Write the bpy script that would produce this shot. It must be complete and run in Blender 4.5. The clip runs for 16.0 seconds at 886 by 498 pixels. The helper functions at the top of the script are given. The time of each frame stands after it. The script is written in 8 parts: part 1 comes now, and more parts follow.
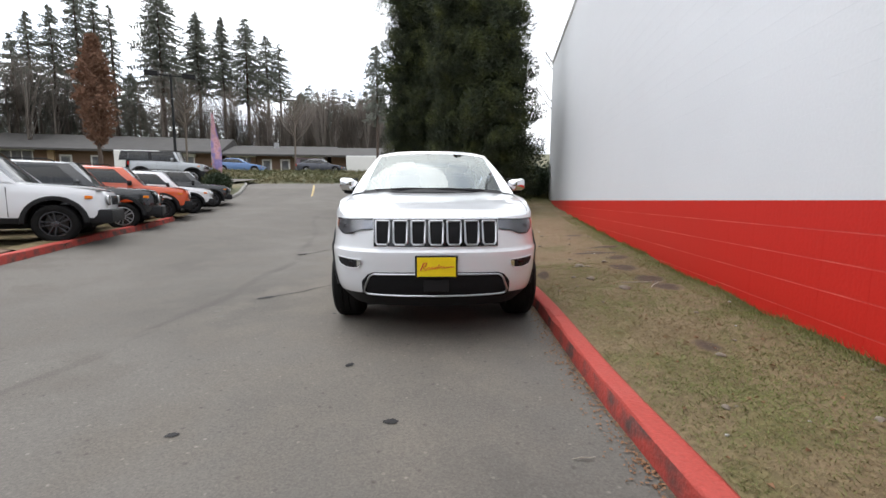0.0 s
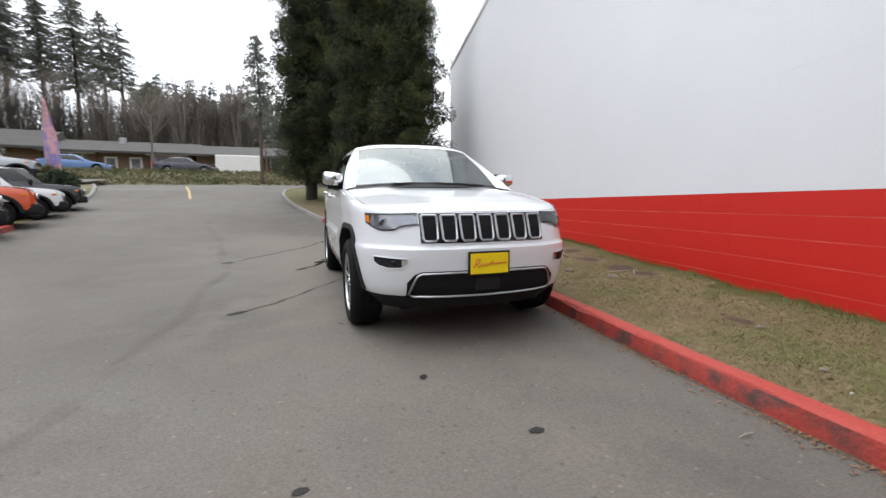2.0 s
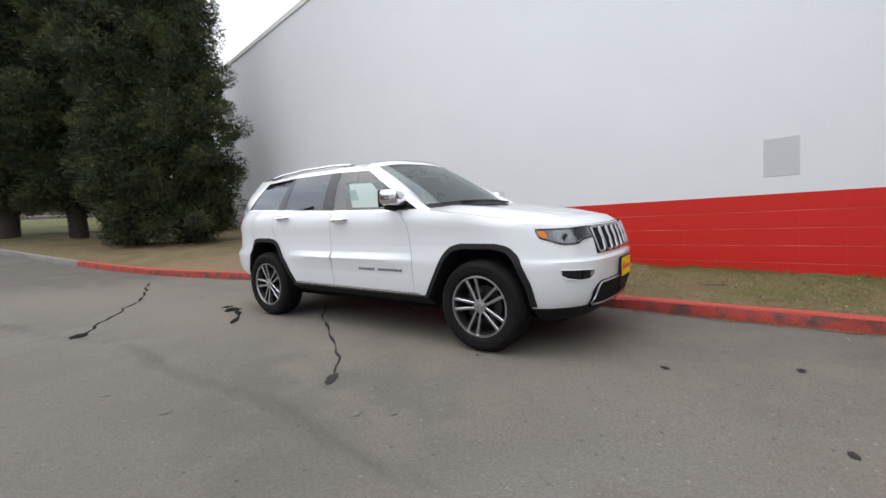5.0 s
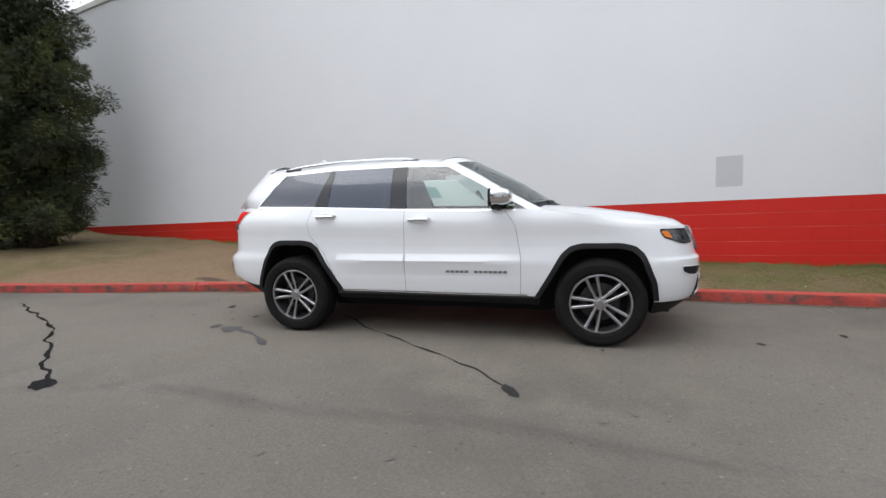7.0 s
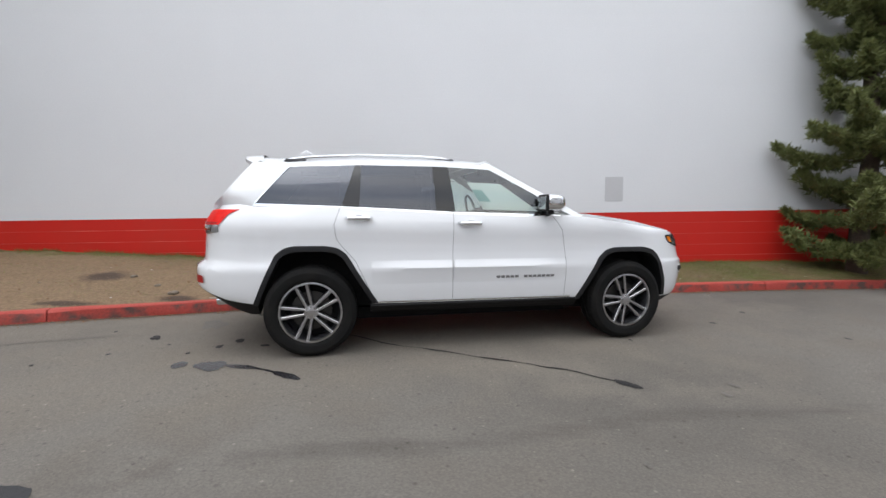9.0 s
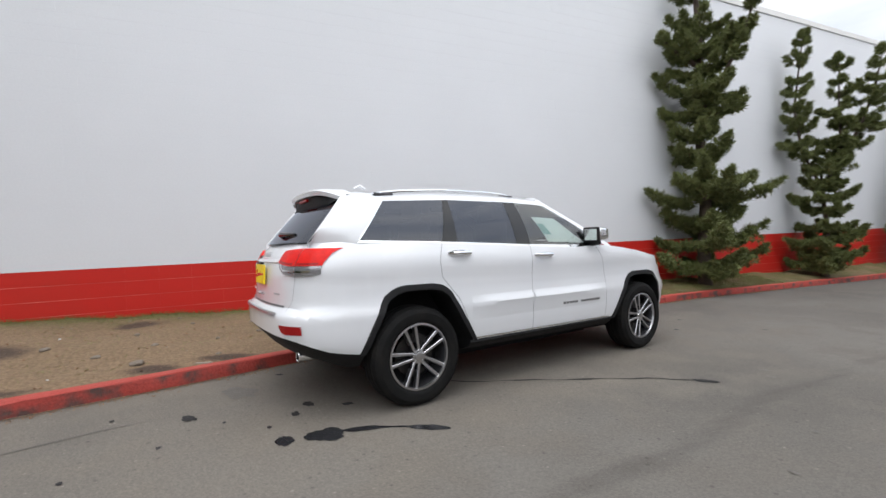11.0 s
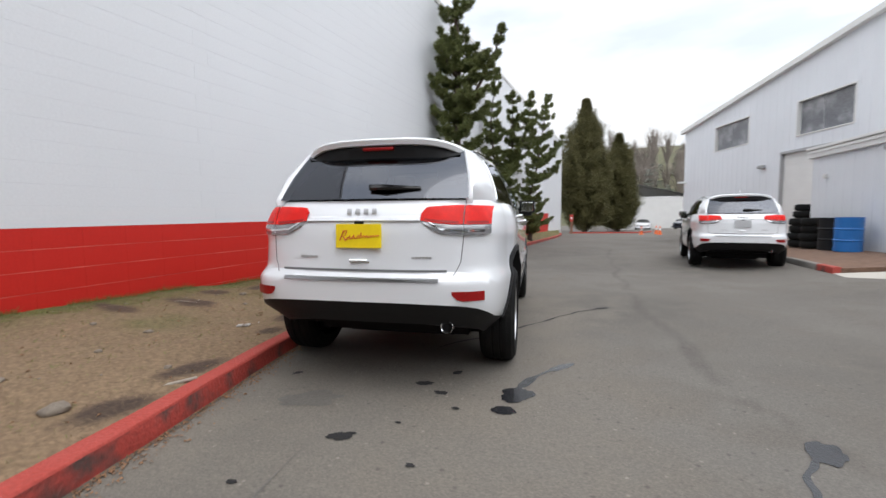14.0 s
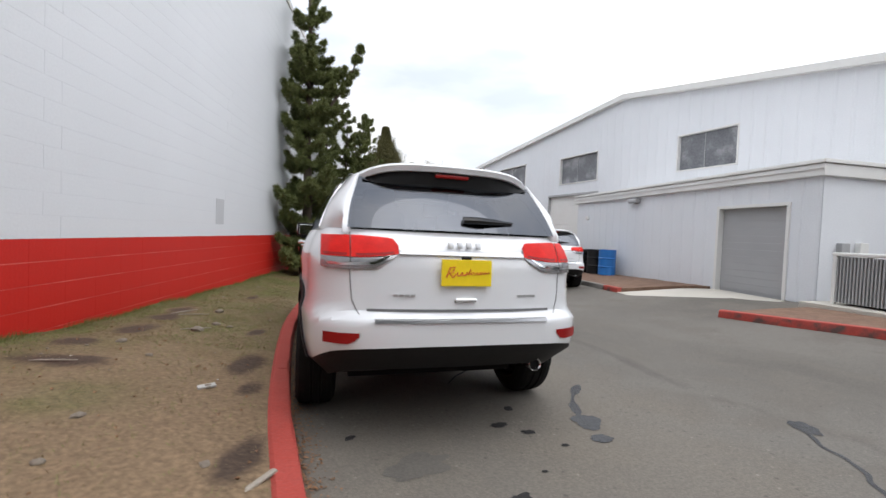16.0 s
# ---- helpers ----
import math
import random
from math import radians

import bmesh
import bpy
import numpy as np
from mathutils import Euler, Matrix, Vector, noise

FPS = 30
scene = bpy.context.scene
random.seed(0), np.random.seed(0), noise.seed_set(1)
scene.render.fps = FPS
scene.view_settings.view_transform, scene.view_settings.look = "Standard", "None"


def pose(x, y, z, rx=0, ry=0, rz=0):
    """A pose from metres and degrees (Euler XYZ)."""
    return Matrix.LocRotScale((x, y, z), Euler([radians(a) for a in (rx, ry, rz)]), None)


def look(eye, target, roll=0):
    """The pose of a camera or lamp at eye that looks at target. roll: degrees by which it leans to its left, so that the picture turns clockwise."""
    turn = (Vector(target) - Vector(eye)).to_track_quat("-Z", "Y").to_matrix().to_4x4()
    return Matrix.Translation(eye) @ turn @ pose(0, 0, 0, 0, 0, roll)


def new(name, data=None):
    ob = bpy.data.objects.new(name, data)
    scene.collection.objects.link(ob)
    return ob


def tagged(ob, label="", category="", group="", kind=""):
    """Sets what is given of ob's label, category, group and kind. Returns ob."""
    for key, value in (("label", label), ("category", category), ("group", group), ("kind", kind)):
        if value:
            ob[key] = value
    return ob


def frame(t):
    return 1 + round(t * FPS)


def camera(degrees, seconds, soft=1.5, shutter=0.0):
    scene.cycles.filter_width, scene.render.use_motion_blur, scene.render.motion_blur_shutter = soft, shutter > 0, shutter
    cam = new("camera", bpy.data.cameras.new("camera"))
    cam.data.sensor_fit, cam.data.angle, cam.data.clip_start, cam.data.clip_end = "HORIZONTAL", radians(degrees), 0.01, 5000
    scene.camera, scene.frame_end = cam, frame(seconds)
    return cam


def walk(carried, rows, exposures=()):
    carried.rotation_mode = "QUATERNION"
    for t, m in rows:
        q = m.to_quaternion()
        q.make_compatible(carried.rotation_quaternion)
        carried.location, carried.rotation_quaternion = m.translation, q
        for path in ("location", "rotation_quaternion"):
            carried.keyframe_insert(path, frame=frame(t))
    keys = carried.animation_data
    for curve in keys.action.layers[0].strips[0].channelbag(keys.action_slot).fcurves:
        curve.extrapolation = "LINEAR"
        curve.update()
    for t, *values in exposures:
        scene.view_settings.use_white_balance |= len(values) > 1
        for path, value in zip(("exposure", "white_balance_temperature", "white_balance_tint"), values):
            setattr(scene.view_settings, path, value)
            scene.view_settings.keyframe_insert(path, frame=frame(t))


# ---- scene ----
cam = camera(91.9, 16.0, shutter=0.35)
PATH = [
    (0, (-0.357, -0.114, 1.221), (-0.624, 1.854, 0.995), 0.27),
    (0.5, (-0.399, -0.101, 1.215), (-0.634, 1.873, 0.992), 1.85),
    (1, (-0.700, -0.102, 1.198), (-0.769, 1.887, 1.008), 0.54),
    (1.5, (-1.148, -0.038, 1.159), (-1.045, 1.950, 0.968), -1.37),
    (2, (-1.661, 0.116, 1.138), (-1.364, 2.084, 0.928), -0.19),
    (2.5, (-2.185, 0.234, 1.127), (-1.645, 2.149, 0.923), -1.44),
    (3, (-2.692, 0.451, 1.143), (-1.959, 2.306, 0.984), -1.76),
    (3.5, (-3.229, 0.664, 1.155), (-2.351, 2.453, 0.978), -3.55),
    (4, (-3.690, 0.988, 1.175), (-2.598, 2.651, 0.965), -2.99),
    (4.2, (-3.878, 1.125, 1.178), (-2.724, 2.750, 1.010), -3.33),
    (6.3, (-5.321, 2.830, 1.293), (-3.628, 3.878, 1.113), -1.97),
    (6.5, (-5.440, 3.063, 1.302), (-3.718, 4.071, 1.151), -2.28),
    (7, (-5.677, 3.612, 1.338), (-3.870, 4.449, 1.142), -2.74),
    (7.5, (-5.806, 4.174, 1.332), (-3.909, 4.778, 1.147), -1.50),
    (8, (-5.911, 4.722, 1.361), (-3.949, 5.042, 1.139), -1.84),
    (8.5, (-5.907, 5.275, 1.377), (-3.920, 5.409, 1.183), -1.85),
    (9, (-5.924, 5.811, 1.380), (-3.934, 5.744, 1.183), -0.76),
    (9.5, (-5.842, 6.357, 1.393), (-3.862, 6.117, 1.239), -0.04),
    (9.7, (-5.837, 6.546, 1.393), (-3.867, 6.233, 1.238), -0.24),
    (11.8, (-5.032, 8.746, 1.378), (-3.389, 7.615, 1.242), -2.23),
    (12, (-4.896, 8.944, 1.382), (-3.323, 7.728, 1.171), -1.49),
    (12.5, (-4.541, 9.328, 1.357), (-3.169, 7.890, 1.141), 1.23),
    (13, (-4.146, 9.707, 1.337), (-2.934, 8.131, 1.124), 2.43),
    (13.5, (-3.685, 9.947, 1.330), (-2.672, 8.232, 1.141), 1.06),
    (14, (-3.213, 10.162, 1.333), (-2.450, 8.321, 1.166), -0.58),
    (14.5, (-2.732, 10.286, 1.336), (-2.254, 8.348, 1.220), -1.40),
    (15, (-2.219, 10.358, 1.350), (-1.979, 8.376, 1.241), -0.15),
    (15.5, (-1.755, 10.353, 1.363), (-1.806, 8.356, 1.275), 2.73),
    (16, (-1.272, 10.303, 1.409), (-1.490, 8.317, 1.343), 2.34),
]
walk(cam, [(t, look(eye, target, roll)) for t, eye, target, roll in PATH], ((0, 0.30), (2.5, 0.30), (4, 0.24), (6.5, 0.06), (9.5, 0.07), (13.5, 0.10), (16, 0.06)))

LANE = pose(0, 0, 0, 1.25, 0, 0) @ pose(0, 0, 0, 0, 0, 9.7)   # the lane's own frame: it climbs 1.25 degrees, 9.7 degrees off the wall

# ---- sky and light ----
world = bpy.data.worlds.new("sky")
scene.world = world
world.use_nodes = True
wn, wl = world.node_tree.nodes, world.node_tree.links
wn.clear()
w_out = wn.new("ShaderNodeOutputWorld")
w_sky = wn.new("ShaderNodeTexSky")
w_sky.sky_type, w_sky.sun_disc, w_sky.sun_elevation, w_sky.sun_rotation = "NISHITA", False, radians(66), radians(-44)
w_bg = wn.new("ShaderNodeBackground")
w_bg.inputs["Strength"].default_value = 0.13
w_cloud = wn.new("ShaderNodeBackground")
w_mix = wn.new("ShaderNodeMixShader")
w_co = wn.new("ShaderNodeTexCoord")
w_map = wn.new("ShaderNodeMapping")
w_map.inputs["Scale"].default_value = (1.0, 1.0, 3.2)
w_noise = wn.new("ShaderNodeTexNoise")
w_noise.inputs["Scale"].default_value, w_noise.inputs["Detail"].default_value = 2.2, 6
w_ramp = wn.new("ShaderNodeValToRGB")
w_ramp.color_ramp.elements[0].position, w_ramp.color_ramp.elements[0].color = 0.33, (0.74, 0.74, 0.74, 1)
w_ramp.color_ramp.elements[1].position, w_ramp.color_ramp.elements[1].color = 0.55, (0.97, 0.97, 0.97, 1)
w_tone = wn.new("ShaderNodeValToRGB")
w_tone.color_ramp.elements[0].position, w_tone.color_ramp.elements[0].color = 0.35, (0.80, 0.855, 0.95, 1)
w_tone.color_ramp.elements[1].position, w_tone.color_ramp.elements[1].color = 0.66, (1.0, 1.0, 1.0, 1)
wl.new(w_co.outputs["Generated"], w_map.inputs["Vector"])
wl.new(w_map.outputs["Vector"], w_noise.inputs["Vector"])
wl.new(w_noise.outputs["Fac"], w_ramp.inputs["Fac"])
wl.new(w_noise.outputs["Fac"], w_tone.inputs["Fac"])
wl.new(w_tone.outputs["Color"], w_cloud.inputs["Color"])
w_dot = wn.new("ShaderNodeVectorMath")
w_dot.operation = "DOT_PRODUCT"
w_dot.inputs[1].default_value = Vector((-0.25, 0.26, 0.87)).normalized()
w_gain = wn.new("ShaderNodeMapRange")
w_gain.interpolation_type = "SMOOTHSTEP"
w_gain.inputs["From Min"].default_value, w_gain.inputs["From Max"].default_value = -0.4, 0.9
w_gain.inputs["To Min"].default_value, w_gain.inputs["To Max"].default_value = 0.94, 2.12
wl.new(w_co.outputs["Generated"], w_dot.inputs[0])
wl.new(w_dot.outputs["Value"], w_gain.inputs["Value"])
w_pow = wn.new("ShaderNodeMath")
w_pow.operation, w_pow.inputs[1].default_value = "POWER", 14
w_pos = wn.new("ShaderNodeMath")
w_pos.operation, w_pos.inputs[1].default_value = "MAXIMUM", 0.0
w_sum = wn.new("ShaderNodeMath")
w_sum.operation, w_sum.inputs[1].default_value = "MULTIPLY_ADD", 1.7
wl.new(w_dot.outputs["Value"], w_pos.inputs[0])
wl.new(w_pos.outputs[0], w_pow.inputs[0])
wl.new(w_pow.outputs[0], w_sum.inputs[0])
wl.new(w_gain.outputs["Result"], w_sum.inputs[2])
wl.new(w_sum.outputs[0], w_cloud.inputs["Strength"])
wl.new(w_sky.outputs["Color"], w_bg.inputs["Color"])
wl.new(w_ramp.outputs["Color"], w_mix.inputs["Fac"])
wl.new(w_bg.outputs[0], w_mix.inputs[1])
wl.new(w_cloud.outputs[0], w_mix.inputs[2])
wl.new(w_mix.outputs[0], w_out.inputs["Surface"])

sun_data = bpy.data.lights.new("sun", "SUN")
sun_data.energy, sun_data.angle, sun_data.color = 0.5, radians(40), (1.0, 0.97, 0.93)
sun = new("sun", sun_data)
sun.matrix_world = look((-25, 26, 87), (0, 0, 0))

# ---- materials ----


def mat(name, base, rough=0.6, metal=0.0, var=0.12, scale=3.0, fine=60.0, bump=0.1, coat=0.0, second=None, cover=0.5, blend=0.12, island=0.0, gloss=0.5, vec="Object", piece=0.0):
    """A surface with stains at one scale and grain at another. second: a colour that shows in patches, over a share of it."""
    m = bpy.data.materials.new(name)
    m.use_nodes = True
    n, l = m.node_tree.nodes, m.node_tree.links
    b = n["Principled BSDF"]
    b.inputs["Roughness"].default_value, b.inputs["Metallic"].default_value = rough, metal
    b.inputs["Coat Weight"].default_value, b.inputs["Coat Roughness"].default_value = coat, 0.04
    b.inputs["Specular IOR Level"].default_value = gloss
    co = n.new("ShaderNodeTexCoord")
    big = n.new("ShaderNodeTexNoise")
    big.inputs["Scale"].default_value, big.inputs["Detail"].default_value = scale, 5
    small = n.new("ShaderNodeTexNoise")
    small.inputs["Scale"].default_value, small.inputs["Detail"].default_value = fine, 3
    for t in (big, small):
        l.new(co.outputs[vec], t.inputs["Vector"])
    mixed = n.new("ShaderNodeMix")
    mixed.data_type = "RGBA"
    mixed.inputs[6].default_value = (*base, 1)
    mixed.inputs[7].default_value = (*(second or base), 1)
    edge = n.new("ShaderNodeMapRange")
    edge.inputs["From Min"].default_value, edge.inputs["From Max"].default_value = 1 - cover - blend - 0.0, 1 - cover + blend
    l.new(big.outputs["Fac"], edge.inputs["Value"])
    l.new(edge.outputs["Result"], mixed.inputs[0])
    add = n.new("ShaderNodeMath")
    add.operation = "ADD"
    l.new(big.outputs["Fac"], add.inputs[0])
    l.new(small.outputs["Fac"], add.inputs[1])
    last = add
    if island or piece:
        src = n.new("ShaderNodeNewGeometry").outputs["Random Per Island"] if island else n.new("ShaderNodeObjectInfo").outputs["Random"]
        more = n.new("ShaderNodeMath")
        more.operation, more.inputs[1].default_value = "MULTIPLY", island or piece
        l.new(src, more.inputs[0])
        plus = n.new("ShaderNodeMath")
        plus.operation = "ADD"
        l.new(add.outputs[0], plus.inputs[0])
        l.new(more.outputs[0], plus.inputs[1])
        last = plus
    shade = n.new("ShaderNodeMapRange")
    shade.inputs["From Min"].default_value, shade.inputs["From Max"].default_value = 0.6, 1.4 + (island or piece)
    shade.inputs["To Min"].default_value, shade.inputs["To Max"].default_value = 1 - var, 1 + var
    l.new(last.outputs[0], shade.inputs["Value"])
    mul = n.new("ShaderNodeVectorMath")
    mul.operation = "SCALE"
    l.new(mixed.outputs[2], mul.inputs[0])
    l.new(shade.outputs["Result"], mul.inputs["Scale"])
    l.new(mul.outputs[0], b.inputs["Base Color"])
    if bump:
        bp = n.new("ShaderNodeBump")
        bp.inputs["Strength"].default_value, bp.inputs["Distance"].default_value = bump, 0.01
        l.new(small.outputs["Fac"], bp.inputs["Height"])
        l.new(bp.outputs["Normal"], b.inputs["Normal"])
    return m


def glass(name, tint, gloss=(1.0, 1.0, 1.0), ior=1.55):
    m = bpy.data.materials.new(name)
    m.use_nodes = True
    n, l = m.node_tree.nodes, m.node_tree.links
    n.remove(n["Principled BSDF"])
    tr, gl, fr, mx = (n.new("ShaderNode" + k) for k in ("BsdfTransparent", "BsdfGlossy", "Fresnel", "MixShader"))
    tr.inputs["Color"].default_value = (*tint, 1)
    gl.inputs["Roughness"].default_value = 0.015
    gl.inputs["Color"].default_value = (*gloss, 1)
    fr.inputs["IOR"].default_value = ior
    l.new(fr.outputs[0], mx.inputs[0])
    l.new(tr.outputs[0], mx.inputs[1])
    l.new(gl.outputs[0], mx.inputs[2])
    l.new(mx.outputs[0], n["Material Output"].inputs["Surface"])
    return m


def worn_ground(name, tones, rough, speck, marks, broad=0.3, mid=3.0, fine=110.0, spread=0.35, bump=0.8, chips=0.0):
    """Ground of three tones in patches with specks of grit; marks: (attribute, tone, from, to), tones laid over it in turn."""
    m = bpy.data.materials.new(name)
    m.use_nodes = True
    n, l = m.node_tree.nodes, m.node_tree.links
    b = n["Principled BSDF"]
    b.inputs["Roughness"].default_value, b.inputs["Specular IOR Level"].default_value = rough, 0.35
    co = n.new("ShaderNodeTexCoord")

    def noisy(scale, detail):
        t = n.new("ShaderNodeTexNoise")
        t.inputs["Scale"].default_value, t.inputs["Detail"].default_value = scale, detail
        l.new(co.outputs["Object"], t.inputs["Vector"])
        return t.outputs["Fac"]

    def ranged(src, lo, hi, to0=0.0, to1=1.0):
        r = n.new("ShaderNodeMapRange")
        for k, v in (("From Min", lo), ("From Max", hi), ("To Min", to0), ("To Max", to1)):
            r.inputs[k].default_value = v
        l.new(src, r.inputs["Value"])
        return r.outputs["Result"]

    def math_of(op, a, c):
        q = n.new("ShaderNodeMath")
        q.operation = op
        l.new(a, q.inputs[0])
        if isinstance(c, float):
            q.inputs[1].default_value = c
        else:
            l.new(c, q.inputs[1])
        return q.outputs[0]

    def blend(fac, a, c):
        q = n.new("ShaderNodeMix")
        q.data_type = "RGBA"
        l.new(fac, q.inputs[0])
        for i, v in ((6, a), (7, c)):
            if isinstance(v, tuple):
                q.inputs[i].default_value = (*v, 1)
            else:
                l.new(v, q.inputs[i])
        return q.outputs[2]

    n_broad, n_mid, n_fine = noisy(broad, 6), noisy(mid, 7), noisy(fine * 0.5, 3)
    tone = blend(ranged(n_broad, 0.40, 0.60), tones[0], tones[1])
    tone = blend(ranged(n_mid, 0.47, 0.62), tone, tones[2])
    for mark, mark_tone, lo, hi in marks:
        at = n.new("ShaderNodeAttribute")
        at.attribute_name = mark
        wear = ranged(math_of("ADD", at.outputs["Fac"], math_of("MULTIPLY", math_of("SUBTRACT", n_mid, 0.5), 0.9)), lo, hi)
        tone = blend(wear, tone, mark_tone)
    cell = n.new("ShaderNodeTexVoronoi")
    cell.inputs["Scale"].default_value = fine
    l.new(co.outputs["Object"], cell.inputs["Vector"])
    grit = n.new("ShaderNodeSeparateColor")
    l.new(cell.outputs["Color"], grit.inputs[0])
    g1 = ranged(grit.outputs[0], 0.0, 1.0, 1 - speck, 1 + speck)
    g2 = ranged(n_fine, 0.3, 0.7, 1 - spread, 1 + spread)
    scl = n.new("ShaderNodeVectorMath")
    scl.operation = "SCALE"
    l.new(tone, scl.inputs[0])
    tint = math_of("MULTIPLY", g1, g2)
    if chips:
        chip = n.new("ShaderNodeTexVoronoi")
        chip.inputs["Scale"].default_value = 19.0
        l.new(co.outputs["Object"], chip.inputs["Vector"])
        pick = n.new("ShaderNodeSeparateColor")
        l.new(chip.outputs["Color"], pick.inputs[0])
        few = math_of("MULTIPLY", ranged(pick.outputs[0], 0.84, 0.88), ranged(chip.outputs["Distance"], 0.08, 0.22, 1.0, 0.0))
        dark = math_of("MULTIPLY", ranged(pick.outputs[1], 0.86, 0.90), ranged(chip.outputs["Distance"], 0.10, 0.30, 1.0, 0.0))
        tint = math_of("MULTIPLY", tint, math_of("ADD", math_of("MULTIPLY", few, chips), 1.0))
        tint = math_of("MULTIPLY", tint, math_of("ADD", math_of("MULTIPLY", dark, -0.35), 1.0))
    l.new(tint, scl.inputs["Scale"])
    l.new(scl.outputs[0], b.inputs["Base Color"])
    bp = n.new("ShaderNodeBump")
    bp.inputs["Strength"].default_value, bp.inputs["Distance"].default_value = bump, 0.006
    l.new(math_of("ADD", n_fine, math_of("MULTIPLY", grit.outputs[1], 0.6)), bp.inputs["Height"])
    l.new(bp.outputs["Normal"], b.inputs["Normal"])
    return m


ASPHALT = worn_ground("asphalt", ((0.105, 0.095, 0.083), (0.139, 0.127, 0.112), (0.123, 0.110, 0.095)), 0.9, 0.12, (("dust", (0.176, 0.154, 0.126), 0.25, 1.2), ("seam", (0.066, 0.059, 0.052), 0.42, 1.35)), 0.34, 2.0, 130.0, 0.11, 0.3, chips=0.55)
WALL_WHITE = mat("white_wall_paint", (0.69, 0.70, 0.72), 0.45, var=0.03, scale=0.8, fine=40, bump=0.12, vec="Object")
WALL_RED = mat("red_wall_paint", (0.54, 0.020, 0.013), 0.48, var=0.06, scale=1.2, fine=40, bump=0.14, second=(0.49, 0.025, 0.016), cover=0.4, gloss=0.3)
MORTAR = mat("red_mortar", (0.55, 0.06, 0.045), 0.5, var=0.2, scale=1.6, second=(0.66, 0.20, 0.16), cover=0.42)
KERB_RED = mat("red_kerb_paint", (0.385, 0.050, 0.035), 0.75, var=0.28, scale=3.2, fine=55, bump=0.6, second=(0.33, 0.055, 0.042), cover=0.42, blend=0.15, piece=0.2)
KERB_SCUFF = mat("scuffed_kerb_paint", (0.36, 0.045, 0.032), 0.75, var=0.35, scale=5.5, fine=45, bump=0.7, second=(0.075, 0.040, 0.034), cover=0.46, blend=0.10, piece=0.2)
KERB_GREY = mat("kerb_concrete", (0.21, 0.20, 0.185), 0.85, var=0.2, scale=3, fine=70, bump=0.35)
SOIL = worn_ground("thin_turf", ((0.150, 0.112, 0.060), (0.178, 0.130, 0.074), (0.118, 0.102, 0.042)), 0.95, 0.15, (("worn", (0.192, 0.130, 0.078), 0.25, 0.95), ("lawn", (0.100, 0.100, 0.033), 0.35, 1.1), ("bare", (0.066, 0.044, 0.031), 0.32, 0.72)), 0.9, 2.6, 60.0, 0.22, 0.8)
DARK_SOIL = mat("bare_soil", (0.085, 0.062, 0.045), 0.95, var=0.3, scale=6, fine=60, bump=0.8)
EARTH = mat("bank_grass", (0.080, 0.082, 0.034), 0.95, var=0.5, scale=0.35, fine=9, bump=0.5, second=(0.12, 0.10, 0.055), cover=0.45)
BLADE = mat("grass_blades", (0.085, 0.092, 0.032), 0.8, var=0.35, scale=0.5, fine=20, bump=0, second=(0.16, 0.135, 0.065), cover=0.5, island=0.6)
LEAF_DARK = mat("conifer_needles", (0.032, 0.050, 0.022), 0.75, var=0.45, scale=0.9, fine=12, bump=0, island=0.9)
LEAF_JUN = mat("juniper_needles", (0.130, 0.150, 0.046), 0.75, var=0.45, scale=1.2, fine=12, bump=0, island=0.9)
# the lighter green patches stand for lit clump tops, painted in at random
LEAF_SEQ = mat("sequoia_needles", (0.022, 0.031, 0.011), 0.75, var=0.45, scale=1.6, fine=12, bump=0, island=0.9, second=(0.076, 0.090, 0.022), cover=0.42)
LEAF_CYP = mat("cypress_needles", (0.088, 0.080, 0.024), 0.8, var=0.35, scale=0.8, fine=12, bump=0, island=0.7)
LEAF_BROWN = mat("withered_leaves", (0.20, 0.105, 0.065), 0.8, var=0.35, scale=0.8, fine=12, bump=0, island=0.8)
TWIGS = mat("bare_twigs", (0.13, 0.105, 0.085), 0.9, var=0.3, scale=0.8, fine=10, bump=0, island=0.6)
BARK = mat("bark", (0.085, 0.062, 0.048), 0.9, var=0.35, scale=4, fine=30, bump=0.8)
BARK_DARK = mat("dark_bark", (0.036, 0.026, 0.021), 0.9, var=0.35, scale=4, fine=30, bump=0.8)
# haze over the far trees is mixed into these two colours, paling them
HAZED_FOREST = mat("hazed_far_forest", (0.180, 0.190, 0.160), 0.9, var=0.4, scale=0.1, fine=1.2, bump=0, island=0.8)
HAZED_BARE_WOOD = mat("hazed_bare_wood", (0.25, 0.215, 0.188), 0.9, var=0.35, scale=0.1, fine=1.2, bump=0, island=0.8)
PAINT = mat("white_car_paint", (0.745, 0.755, 0.775), 0.28, var=0.012, scale=2, fine=300, bump=0.0, coat=1.0)
BLACK_PLASTIC = mat("black_plastic", (0.013, 0.013, 0.014), 0.6, var=0.15, scale=6, fine=250, bump=0.12, gloss=0.25)
GLOSS_BLACK = mat("gloss_black", (0.010, 0.010, 0.011), 0.12, var=0.1, scale=6, fine=100, bump=0)
TYRE = mat("tyre_rubber", (0.008, 0.008, 0.008), 0.8, var=0.2, scale=8, fine=120, bump=0.25, second=(0.012, 0.011, 0.010), cover=0.4, gloss=0.16)
CHROME = mat("chrome", (0.80, 0.81, 0.82), 0.12, 1.0, var=0.03, scale=5, bump=0)
ALLOY = mat("machined_alloy", (0.50, 0.50, 0.515), 0.30, 1.0, var=0.05, scale=9, fine=150, bump=0.03)
ALLOY_DARK = mat("dark_alloy", (0.060, 0.060, 0.066), 0.42, 0.6, var=0.1, scale=9, bump=0.03)
STEEL = mat("brake_steel", (0.07, 0.068, 0.066), 0.5, 1.0, var=0.15, scale=9, bump=0.1)
